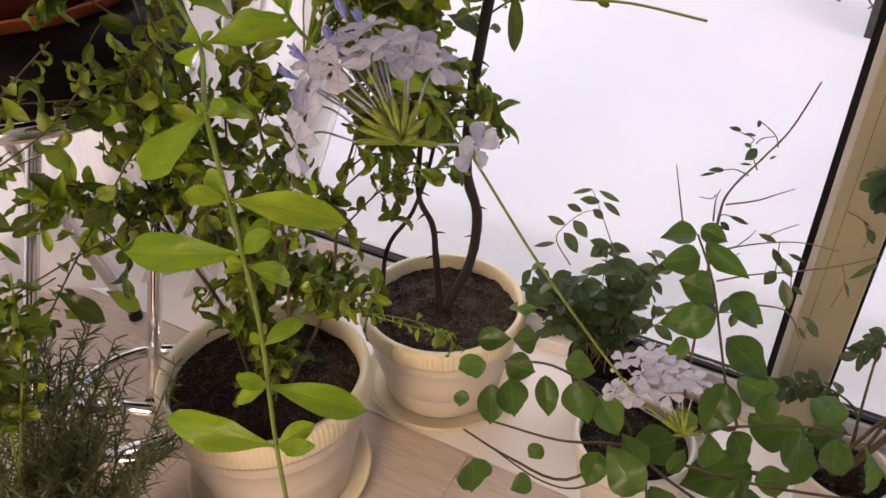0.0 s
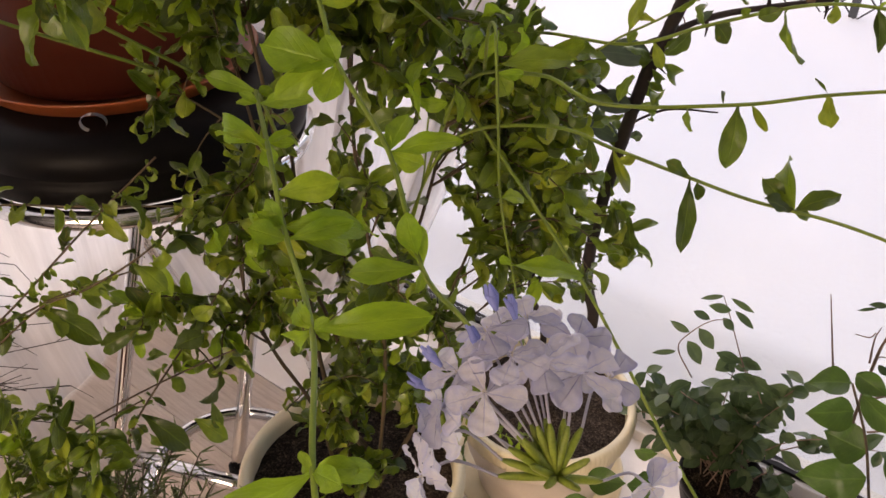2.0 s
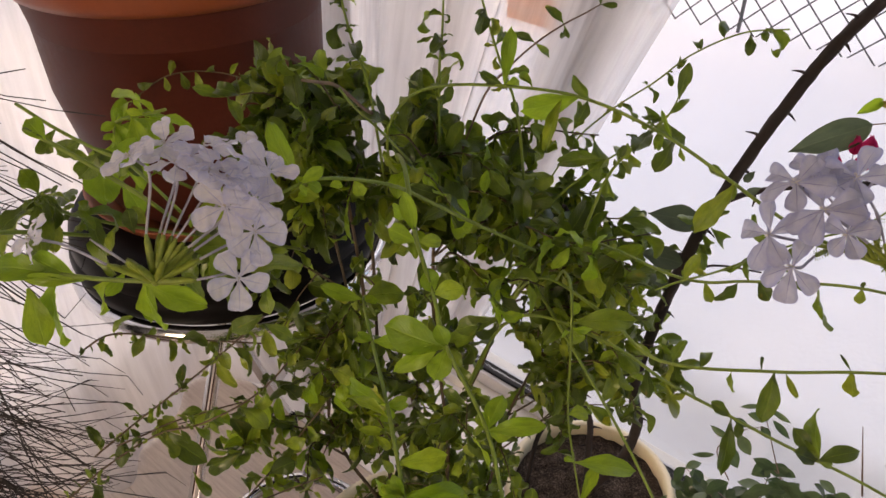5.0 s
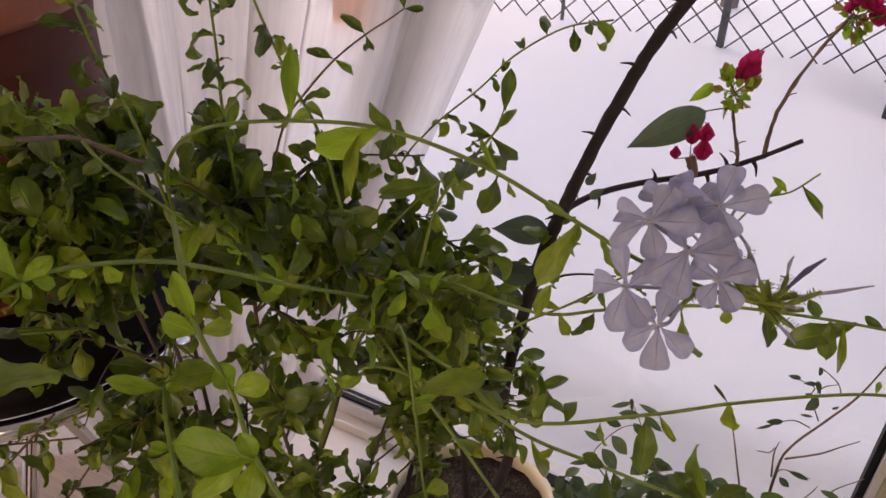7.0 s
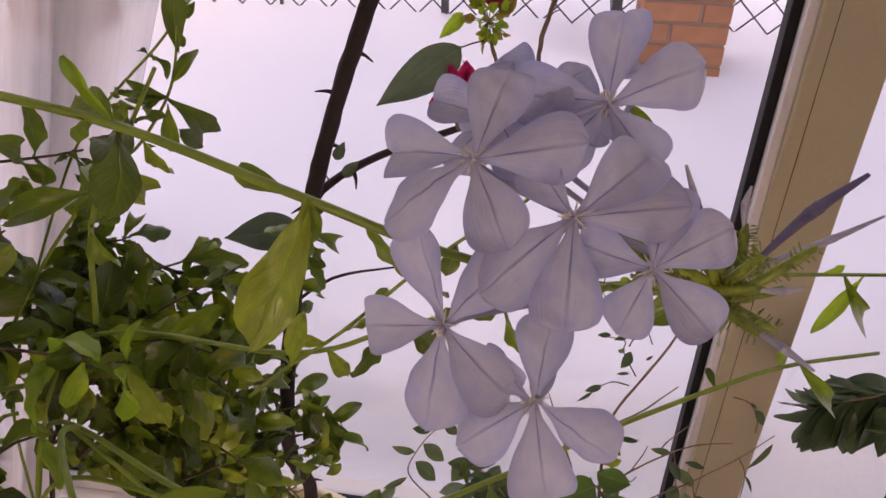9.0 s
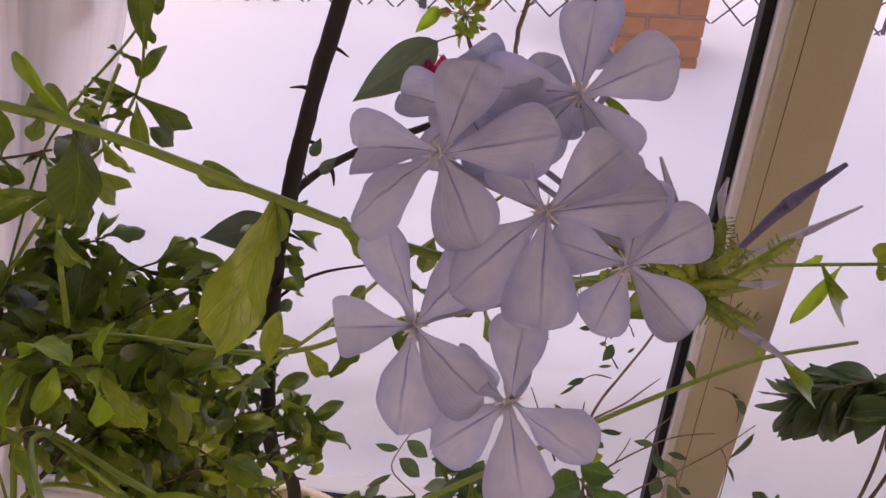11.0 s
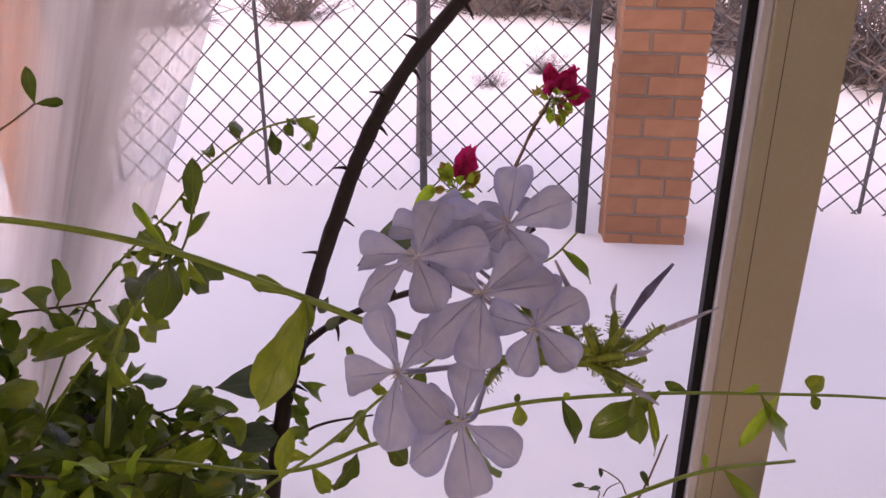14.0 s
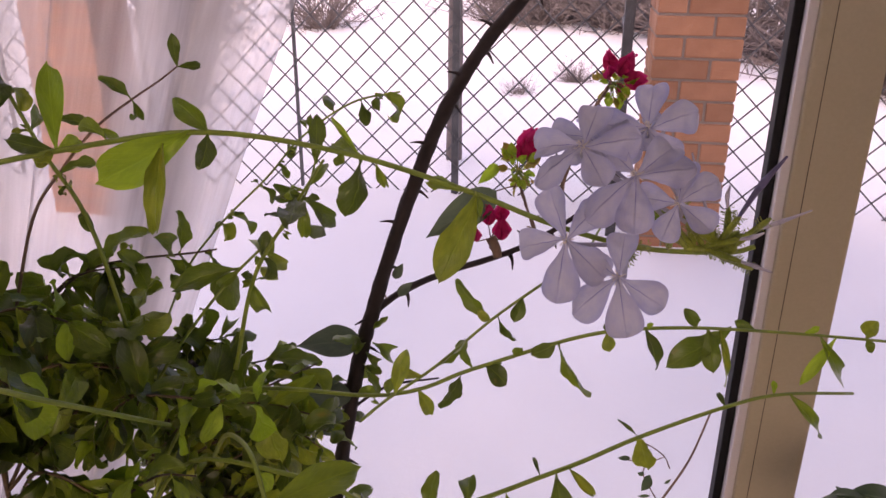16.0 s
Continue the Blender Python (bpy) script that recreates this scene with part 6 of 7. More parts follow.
stem(vines, [(-0.21, 0.89, 1.06), (-0.185, 0.885, 1.135), (-0.163, 0.885, 1.166), (-0.139, 0.888, 1.191), (-0.116, 0.91, 1.203), (-0.098, 0.915, 1.213), (-0.085, 0.915, 1.222)], 0.0012, 0.0006, TWIG, "shoot", 6, 5)
for b_, t_, k_ in (((-0.139, 0.888, 1.191), (-0.158, 0.885, 1.203), 1), ((-0.139, 0.888, 1.191), (-0.122, 0.885, 1.176), 4), ((-0.116, 0.91, 1.203), (-0.130, 0.905, 1.222), 1), ((-0.116, 0.91, 1.203), (-0.108, 0.905, 1.182), 3), ((-0.085, 0.915, 1.222), (-0.087, 0.912, 1.244), 0), ((-0.085, 0.915, 1.222), (-0.070, 0.912, 1.222), 1)):
    node_leaf(b_, t_, (0.1, -0.8, 0.5), k_, 1.0)

# the four flower heads
HERO = (
    ((0.0315, 0.5791, 1.2407), (-0.52, -0.53, 0.66), ((9.1, 7.4, 13.1), (16.2, -9.5, 5.2), (1.6, -13.5, -9.6), (-17.1, 3.5, -10.7), (-12.7, 11.6, -0.8))),
    ((0.0630, 0.5880, 1.2421), (-0.44, -0.53, 0.73), ((7.8, 11.0, 12.6), (18.7, -3.9, 8.4), (3.4, -12.6, -7.4), (-12.4, -2.4, -8.3), (-17.0, 6.5, 1.6))),
    ((0.0462, 0.5678, 1.2323), (-0.52, -0.59, 0.61), ((13.5, -0.9, 10.7), (16.4, -9.2, 5.2), (-5.7, -10.8, -15.4), (-17.5, 1.9, -13.1), (-1.5, 13.0, 4.0))),
    ((0.0583, 0.5593, 1.2240), (-0.60, -0.57, 0.56), ((-9.8, 10.8, 0.5), (-7.6, -2.7, -10.9), (5.4, -11.8, -6.2), (11.9, -3.6, 9.1), (5.4, 5.4, 12.3))),
    ((0.0242, 0.5732, 1.2101), (-0.66, -0.59, 0.47), ((-1.0, 12.3, 13.9), (10.8, -1.2, 13.6), (6.6, -14.5, -8.9), (-6.9, -7.7, -19.2), (-12.7, 10.3, -4.8))),
    ((0.0363, 0.5577, 1.2007), (-0.64, -0.65, 0.40), ((3.9, 4.9, 14.3), (9.2, -13.3, -6.7), (-1.0, -9.9, -17.5), (-14.4, 5.9, -13.6), (-3.5, 11.8, 3.1))))
hero = flower_head(vines, (0.097, 0.5745, 1.1965), [
    ((0.054, 0.600, 1.2375), (-0.35, -0.25, 0.9), 40, 0.95), ((0.044, 0.596, 1.2385), (-0.55, -0.2, 0.8), 10, 0.85), ((0.080, 0.600, 1.2400), (0.45, 0.1, 0.9), 10, 0.62)],
    71, size=0.0175, meshes=hero_petals, spine=(0.062, 0.594, 1.194),
    buds=[((0.0973, 0.5550, 1.2380), 1), ((0.1380, 0.5785, 1.2058), 2), ((0.1003, 0.5839, 1.2188), 2), ((0.0925, 0.5477, 1.1983), 2), ((0.1098, 0.5579, 1.1869), 0), ((0.1113, 0.5606, 1.1989), 0), ((0.1120, 0.5704, 1.2100), 0), ((0.0987, 0.5608, 1.2077), 2), ((0.1196, 0.5885, 1.1939), 0), ((0.0680, 0.5680, 1.2385), 2), ((0.1060, 0.5800, 1.2010), 0), ((0.0900, 0.5820, 1.2080), 0)])
rng_h = random.Random(7)
for i_, (c_, f_, tips_) in enumerate(HERO):
    foot_ = Vector((0.097, 0.5745, 1.1965)).lerp(Vector((0.062, 0.594, 1.194)), (i_ + 0.5) / 6)
    way_ = (Vector(c_) - foot_).normalized()
    root_ = foot_ + way_ * min(0.022, (Vector(c_) - foot_).length * 0.5)
    calyx_part(hero, foot_, root_, rng_h)
    open_floret(hero, c_, f_, [Vector(t_) / 1000 for t_ in tips_], root_, i_)
flower_head(vines, (-0.024, 0.409, 0.961), [(c_, f_, 25 * i_, g_) for i_, (c_, f_, g_) in enumerate((
    ((-0.075, 0.413, 0.993), (-0.7, -0.4, 0.5), 1.0), ((-0.077, 0.405, 0.982), (-0.8, -0.5, 0.1), 1.1), ((-0.081, 0.398, 0.966), (-0.8, -0.5, -0.2), 1.1), ((-0.057, 0.413, 1.004), (-0.2, -0.4, 0.9), 1.0), ((-0.059, 0.441, 1.013), None, 1.0), ((-0.042, 0.453, 1.012), None, 1.0), ((-0.034, 0.428, 1.010), None, 1.1),
    ((-0.020, 0.448, 1.008), (0.1, -0.2, 1), 1.0), ((-0.017, 0.432, 1.003), (0.2, -0.3, 1), 1.05), ((-0.004, 0.440, 0.994), (0.5, -0.3, 0.9), 1.0), ((0.018, 0.417, 0.953), (0.7, -0.7, 0.2), 0.95), ((-0.047, 0.428, 1.012), None, 1.05), ((-0.069, 0.425, 1.002), None, 0.95)))],
    72, size=0.0175, meshes=white_petals + hero_petals[:2], facing=(-0.1, -0.25, 1),
    buds=[((-0.060, 0.455, 1.026), 3), ((-0.050, 0.456, 1.020), 3), ((-0.068, 0.438, 1.015), 3), ((-0.085, 0.432, 1.007), 3), ((-0.090, 0.424, 0.998), 3), ((-0.01, 0.39, 0.975), 0), ((-0.03, 0.39, 0.975), 0), ((-0.02, 0.42, 0.98), 0), ((-0.005, 0.41, 0.98), 0), ((-0.04, 0.40, 0.98), 0)], hairs=False)
flower_head(vines, (-0.298, 0.478, 1.197), [(c_, f_, 31 * i_, g_) for i_, (c_, f_, g_) in enumerate((
    ((-0.255, 0.488, 1.199), (0.6, -0.8, 0.35), 1.05), ((-0.252, 0.508, 1.216), (0.6, -0.6, 0.6), 1.1), ((-0.253, 0.517, 1.230), (0.5, -0.5, 0.8), 1.0), ((-0.263, 0.503, 1.233), (0.3, -0.6, 0.8), 1.1), ((-0.266, 0.514, 1.243), None, 1.05), ((-0.275, 0.512, 1.247), None, 1.0), ((-0.283, 0.526, 1.254), None, 1.0),
    ((-0.264, 0.535, 1.246), None, 1.05), ((-0.253, 0.535, 1.238), (0.5, -0.3, 0.9), 1.0), ((-0.302, 0.522, 1.256), (-0.2, -0.3, 1), 1.0), ((-0.290, 0.508, 1.252), None, 1.0), ((-0.311, 0.502, 1.258), (-0.4, -0.3, 0.9), 0.95), ((-0.344, 0.456, 1.233), (-0.7, -0.5, 0.5), 0.8)))],
    73, size=0.0172, meshes=white_petals, facing=(0.15, -0.35, 1),
    buds=[((-0.31, 0.47, 1.22), 0), ((-0.30, 0.465, 1.222), 0), ((-0.285, 0.475, 1.22), 0), ((-0.32, 0.48, 1.215), 0), ((-0.318, 0.470, 1.215), 0), ((-0.322, 0.468, 1.228), 2)], hairs=False)
stem(vines, [(-0.50, 0.70, 1.05), (-0.47, 0.56, 1.15), (-0.40, 0.49, 1.185), (-0.34, 0.478, 1.193), (-0.298, 0.478, 1.197)], 0.0018, 0.0013, GREEN_STEM, "shoot", 7)
for b_, t_ in (((-0.36, 0.48, 1.19), (-0.375, 0.462, 1.145)), ((-0.36, 0.48, 1.19), (-0.40, 0.47, 1.205)), ((-0.305, 0.478, 1.196), (-0.306, 0.47, 1.16)), ((-0.305, 0.478, 1.196), (-0.272, 0.475, 1.18)), ((-0.325, 0.478, 1.195), (-0.345, 0.475, 1.17))):
    node_leaf(b_, t_, (0, -0.7, 0.7), 1, 1.2, young_leaves)
flower_head(vines, (0.240, 0.545, 0.565), [(c_, None, 17 * i_) for i_, c_ in enumerate(((0.184, 0.595, 0.618), (0.209, 0.596, 0.628), (0.216, 0.573, 0.617), (0.232, 0.582, 0.622), (0.249, 0.565, 0.616), (0.193, 0.564, 0.599), (0.175, 0.576, 0.596), (0.223, 0.560, 0.605), (0.20, 0.58, 0.612), (0.215, 0.588, 0.622), (0.238, 0.57, 0.612)))], 74, size=0.0165, meshes=white_petals, facing=(-0.2, -0.4, 1), buds=[((0.28, 0.54, 0.57), 0), ((0.26, 0.54, 0.59), 0), ((0.22, 0.53, 0.58), 0)], hairs=False)
stem(vines, [(-0.12, 0.88, 0.92), (0.0, 0.75, 0.82), (0.10, 0.64, 0.70), (0.19, 0.57, 0.60), (0.240, 0.545, 0.565)], 0.0017, 0.0012, GREEN_STEM, "shoot", 7)

# --- bougainvillea in the second cream pot
boug = thing("bougainvillea", "thorny bougainvillea with dark trunks and magenta bracts", "potted plant")
rb = random.Random(12)
TRUNK = [(0.0, 1.205, 0.165), (0.012, 1.205, 0.21), (0.048, 1.19, 0.306), (0.060, 1.17, 0.424), (0.038, 1.13, 0.545), (0.045, 1.10, 0.70), (0.068, 1.08, 0.86), (0.088, 1.08, 0.93), (0.115, 1.078, 1.015), (0.152, 1.08, 1.106), (0.18, 1.08, 1.16), (0.212, 1.08, 1.205), (0.259, 1.08, 1.254), (0.33, 1.07, 1.32)]
tp = stem(boug, TRUNK, 0.0098, 0.0062, BARK, "trunk", 10, 8, 0.09, rb, "dark thorny trunk")
def thorns(pts, n, seed, lo=0.2):
    rng = random.Random(seed)
    for k in range(n):
        i = int((lo + (1 - lo) * (k + rng.random() * 0.5) / n) * (len(pts) - 2))
        tang = (pts[i + 1] - pts[i]).normalized()
        o = tang.cross(scatter_dir(rng, (0, -1, 0), 0.35)).normalized() * (1 if k % 2 else -1)
        b = pts[i] + o * 0.004
        bm = bmesh.new()
        tube(bm, spline([b - o * 0.003, b + o * 0.006, b + o * 0.016 - tang * 0.004], 3), 0.0030, 0.0006, 6)
        part("thorn", bm, BARK, boug, smooth=True)
thorns(tp, 19, 5)
t2 = stem(boug, [(-0.005, 1.205, 0.165), (-0.012, 1.20, 0.30), (-0.019, 1.19, 0.394), (-0.043, 1.18, 0.47), (-0.035, 1.14, 0.638), (-0.06, 1.08, 0.82), (-0.10, 1.0, 0.95)], 0.0065, 0.0035, BARK, "trunk", 8, 5, 0.12, rb)
thorns(t2, 8, 6)
stem(boug, [(-0.12, 1.20, 0.17), (-0.105, 1.20, 0.33), (-0.054, 1.19, 0.423), (-0.02, 1.15, 0.55), (0.0, 1.10, 0.70)], 0.0045, 0.003, BARK, "trunk", 8, 5, 0.12, rb)
BRANCH = [(0.080, 1.08, 0.905), (0.10, 1.09, 0.930), (0.158, 1.10, 0.950), (0.255, 1.10, 0.968), (0.303, 1.095, 0.988), (0.341, 1.07, 1.025)]
tb = stem(boug, BRANCH, 0.0045, 0.0026, BARK, "branch", 7, 5, 0.1, rb)
thorns(tb, 6, 8)
stem(boug, [(0.06, 1.085, 0.83), (0.01, 1.07, 0.87), (-0.04, 1.05, 0.90), (-0.07, 1.03, 0.95)], 0.003, 0.0015, BARK, "branch", 6, 4, 0.1, rb)
stem(boug, [(0.05, 1.09, 0.80), (0.10, 1.08, 0.835), (0.16, 1.07, 0.84)], 0.002, 0.001, BARK, "branch", 6, 4, 0.1, rb)
B1 = stem(boug, [(0.287, 1.097, 0.980), (0.288, 1.106, 0.992), (0.284, 1.125, 1.018), (0.283, 1.140, 1.042)], 0.0022, 0.0016, TWIG, "branch", 7, 7, 0.4, rb)
B2 = stem(boug, [(0.312, 1.09, 0.992), (0.319, 1.10, 1.044), (0.340, 1.10, 1.103), (0.365, 1.10, 1.146), (0.376, 1.11, 1.152)], 0.0024, 0.0016, TWIG, "branch", 7, 7, 0.4, rb)
for q_, d_ in ((B2[9], (0.6, -0.2, 0.5)), (B2[16], (0.7, 0, 0.3)), (B1[5], (-0.7, 0, 0.5)), (B1[9], (0.6, 0, 0.3)), (tb[14], (-0.5, 0, 0.8)), (tb[6], (-0.4, -0.2, 0.8))):
    e_ = q_ + Vector(d_) * 0.016
    stem(boug, [q_, q_ + Vector(d_) * 0.008 + UP * 0.002, e_], 0.0009, 0.0006, TWIG, "twig", 5, 3)
def bract_cluster(centre, seed, tips, greens, reach):
    """Papery bracts led to their tips over a whorl of small green and yellowish bractlets on thin stalks."""
    rng = random.Random(seed)
    c = Vector(centre)
    for tip, wide, sort in tips:
        d = Vector(tip) - c
        for k in range(3 if sort else 2):   # each bract is folded round its flower
            face = scatter_dir(rng, (0.5 * (k - 1), -1, 0.2), 0.3)
            place("bract", rng.choice(bracts) if sort else bractlets[1], aim(c + d * 0.35, d * 0.65 + scatter_dir(rng, UP, 1.0) * 0.003, face, d.length * 0.72, d.length * 0.72 * wide), boug, "magenta papery bract" if sort else "brown-orange papery bract")
    for k in range(greens):
        d = scatter_dir(rng, (-0.15, -0.35, 0.0), 1.0)
        b = c + d * reach * rng.uniform(0.35, 0.8)
        stem(boug, [c, b], 0.0006, 0.0005, GREEN_STEM, "stalk", 4, 1)
        L = rng.uniform(0.009, 0.016)
        place("leaf", bractlets[k % 3 == 0], aim(b, d + scatter_dir(rng, UP, 1.0) * 0.4, scatter_dir(rng, (0, -1, 0.3), 0.6), L, L * 1.1), boug)
bract_cluster((0.283, 1.142, 1.050), 1, (((0.308, 1.168, 1.086), 1.05, 1), ((0.300, 1.160, 1.076), 1.3, 1), ((0.273, 1.160, 1.078), 1.0, 0), ((0.314, 1.150, 1.064), 0.9, 0)), 34, 0.024)
bract_cluster((0.379, 1.11, 1.150), 3, (((0.405, 1.12, 1.168), 1.2, 1), ((0.395, 1.105, 1.182), 1.2, 1), ((0.412, 1.10, 1.155), 1.2, 1), ((0.372, 1.12, 1.182), 1.1, 1), ((0.360, 1.10, 1.170), 1.1, 1), ((0.398, 1.12, 1.140), 1.0, 1), ((0.385, 1.10, 1.178), 1.2, 1)), 26, 0.022)
# a cut stub with four young buds on stalks
stem(boug, [(0.238, 1.094, 0.967), (0.237, 1.096, 0.976), (0.233, 1.103, 0.988)], 0.0050, 0.0062, TWIG, "stub", 9, 3)
for tip_, L_ in (((0.236, 1.119, 1.019), 0.024), ((0.248, 1.109, 1.006), 0.027), ((0.251, 1.119, 1.021), 0.024), ((0.216, 1.107, 0.999), 0.016)):
    t_ = Vector(tip_)
    b_ = t_ - Vector((0, 0.003, 0.9 * L_))
    stem(boug, [(0.233, 1.103, 0.987), b_], 0.0008, 0.0006, TWIG, "stalk", 5, 3)
    for k_ in range(3):
        place("bract", bracts[k_ % 2], aim(b_, t_ - b_, (0.8 * (k_ - 1), -1, 0.1), L_, L_ * 1.15), boug, "magenta papery bract")
place("leaf", bractlets[0], aim((0.260, 1.151, 1.057), (-0.026, -0.011, -0.017), (0.1, -0.8, 0.4), 0.034, 0.022), boug)
stem(boug, [(0.283, 1.134, 1.033), (0.268, 1.133, 1.034), (0.252, 1.133, 1.031)], 0.0009, 0.0008, TWIG, "stalk", 5, 4)
place("leaf", grey_leaves[0], aim((0.252, 1.133, 1.031), (-0.090, -0.023, -0.035), (0.1, -0.75, 0.5), 0.099, 0.060), boug, "dusty grey-green leaf")
for b_, d_, L_ in (((0.075, 1.075, 0.90), (-0.9, 0, 0.15), 0.07), ((0.06, 1.07, 0.84), (-0.9, -0.1, 0.25), 0.06), ((0.05, 1.08, 0.79), (-0.7, 0.1, 0.4), 0.05), ((0.11, 1.07, 0.97), (0.3, -0.2, 0.7), 0.02), ((0.12, 1.09, 0.94), (0.5, -0.2, 0.6), 0.022)):
    place("leaf", grey_leaves[0], aim(b_, d_, (0.1, -0.6, 0.7), L_, L_ * 0.8), boug)
rbl = random.Random(9)
for k_ in range(46):   # leaves high on the trunks
    b_ = tp[rbl.randrange(len(tp) // 3, int(len(tp) * 0.52))] if k_ % 2 else t2[rbl.randrange(len(t2) // 2, len(t2))]
    L_ = rbl.uniform(0.02, 0.045)
    d_ = scatter_dir(rbl, (-0.5, -0.1, 0.1), 0.7)
    place("leaf", rbl.choice(bush_leaves), aim(b_ + d_ * 0.01, d_, scatter_dir(rbl, (0, -0.5, 0.8), 0.4), L_, L_ * 1.2), boug)

# --- round-leaved plant in the small pot
roundp = thing("round_leaved_plant", "round-leaved green shrub in the small white pot", "potted plant")
rr = random.Random(31)
CST = [[(0.32, 0.89, 0.15), (0.40, 0.90, 0.20)] + [(0.433, 0.812, 0.279), (0.421, 0.846, 0.328), (0.412, 0.889, 0.39), (0.401, 0.937, 0.459), (0.379, 0.978, 0.517)],
       [(0.31, 0.89, 0.15), (0.28, 0.83, 0.27), (0.226, 0.82, 0.345), (0.155, 0.82, 0.40), (0.085, 0.82, 0.41)], [(0.32, 0.88, 0.15), (0.34, 0.76, 0.22), (0.40, 0.66, 0.26), (0.48, 0.60, 0.30)],
       [(0.33, 0.89, 0.15), (0.404, 0.82, 0.27), (0.509, 0.80, 0.30), (0.60, 0.80, 0.28)], [(0.31, 0.88, 0.15), (0.30, 0.78, 0.23), (0.28, 0.70, 0.27), (0.27, 0.62, 0.30)],
       [(0.32, 0.89, 0.15), (0.40, 0.74, 0.26), (0.50, 0.66, 0.32), (0.58, 0.62, 0.36)], [(0.31, 0.89, 0.15), (0.25, 0.82, 0.24), (0.17, 0.80, 0.27), (0.07, 0.81, 0.30)], [(0.30, 0.89, 0.15), (0.19, 0.80, 0.18), (0.10, 0.80, 0.231), (0.032, 0.85, 0.238)]]
for i_, pts_ in enumerate(CST):
    ps_ = stem(roundp, pts_, 0.0028, 0.0016, BROWN_STEM, "stem", 7, 5)
    n_ = 6
    if i_ in (0, 1, 6, 7):   # their leaves are placed one by one below
        continue
    for k_ in range(n_):
        at_ = 0.28 + 0.72 * k_ / (n_ - 1)
        j_ = min(len(ps_) - 2, int(at_ * (len(ps_) - 1)))
        sgn_ = 1 if k_ % 2 else -1
        tang_ = (ps_[j_ + 1] - ps_[j_]).normalized()
        o_ = tang_.cross(Vector((0, -0.8, 0.5))).normalized() * sgn_
        d_ = scatter_dir(rr, o_ * 0.9 + tang_ * 0.2 - UP * 0.25, 0.25)
        L_ = rr.uniform(0.040, 0.082)
        place("leaf", rr.choice(round_leaves), aim(ps_[j_] + d_ * 0.008, d_, scatter_dir(rr, (0, -0.62, 0.75), 0.34), L_, L_ * rr.uniform(0.95, 1.15)), roundp)

def round_rows(rows):
    """One leaf a row: base, tip, the way its face looks, width."""
    for base, tip, face, wide in rows:
        b, t = Vector(base), Vector(tip)
        place("leaf", rr.choice(round_leaves), aim(b, t - b, face, (t - b).length * 1.05, (t - b).length * wide), roundp)


round_rows((
    ((0.377, 0.977, 0.518), (0.326, 0.974, 0.523), (0.02, -0.56, 0.82), 1.22),
    ((0.388, 0.994, 0.52), (0.419, 0.967, 0.511), (-0.3, -0.99, 0.4), 1.24),
    ((0.378, 0.947, 0.498), (0.323, 0.938, 0.493), (-0.39, -0.93, 0.53), 1.37),
    ((0.389, 0.964, 0.511), (0.441, 0.919, 0.474), (-0.46, -1.12, 0.51), 0.74),
    ((0.405, 0.93, 0.445), (0.356, 0.948, 0.45), (-0.63, -0.58, 0.75), 1.50),
    ((0.408, 0.912, 0.414), (0.328, 0.909, 0.394), (-0.2, -0.78, 0.65), 0.97),
    ((0.422, 0.919, 0.446), (0.478, 0.89, 0.424), (-0.43, -0.47, 0.74), 0.97),
    ((0.425, 0.898, 0.382), (0.484, 0.852, 0.347), (0.16, -0.83, 0.82), 1.05),
    ((0.418, 0.84, 0.345), (0.384, 0.797, 0.287), (-0.23, -0.71, 0.56), 1.26),))
round_rows((
    ((0.438, 0.856, 0.338), (0.508, 0.848, 0.299), (-0.42, -0.67, 0.68), 1.07),
    ((0.473, 0.859, 0.26), (0.568, 0.836, 0.225), (-0.25, -0.64, 0.12), 1.02),
    ((0.565, 0.848, 0.227), (0.634, 0.844, 0.229), (-0.4, -0.65, 0.59), 1.13),
    ((0.364, 0.846, 0.216), (0.293, 0.827, 0.212), (-0.76, -0.88, 1.02), 1.30),
    ((0.484, 0.822, 0.179), (0.371, 0.798, 0.17), (-0.25, -0.65, 1.53), 1.00),
    ((0.493, 0.819, 0.155), (0.546, 0.809, 0.167), (-0.52, -0.94, 0.76), 1.40),
    ((0.358, 0.879, 0.399), (0.319, 0.856, 0.375), (0.05, -0.81, 0.33), 1.14),
    ((0.05, 0.865, 0.411), (0.095, 0.853, 0.421), (-0.33, -0.51, 0.42), 1.21),
    ((0.061, 0.838, 0.391), (0.017, 0.843, 0.364), (-0.19, -0.76, 0.66), 1.01),))
round_rows((
    ((0.091, 0.847, 0.383), (0.131, 0.833, 0.375), (-0.24, -0.69, 0.47), 1.68),
    ((0.069, 0.813, 0.371), (0.068, 0.784, 0.32), (0.02, -0.5, 0.96), 1.21),
    ((0.093, 0.816, 0.379), (0.106, 0.793, 0.326), (0.02, -0.88, 0.65), 1.17),
    ((0.029, 0.822, 0.351), (0.025, 0.805, 0.332), (-0.21, -0.66, 1.35), 1.25),
    ((0.146, 0.827, 0.375), (0.148, 0.789, 0.33), (0.03, -0.83, 0.61), 0.94),
    ((0.193, 0.832, 0.359), (0.2, 0.789, 0.314), (-0.3, -0.32, 0.9), 1.33),
    ((0.043, 0.754, 0.283), (0.047, 0.738, 0.228), (0.3, -0.66, 0.85), 1.40),
    ((0.105, 0.878, 0.458), (0.133, 0.873, 0.459), (-0.09, -1.07, 0.21), 0.98),
    ((0.175, 0.837, 0.392), (0.216, 0.822, 0.396), (-0.28, -0.76, 0.95), 1.34),))
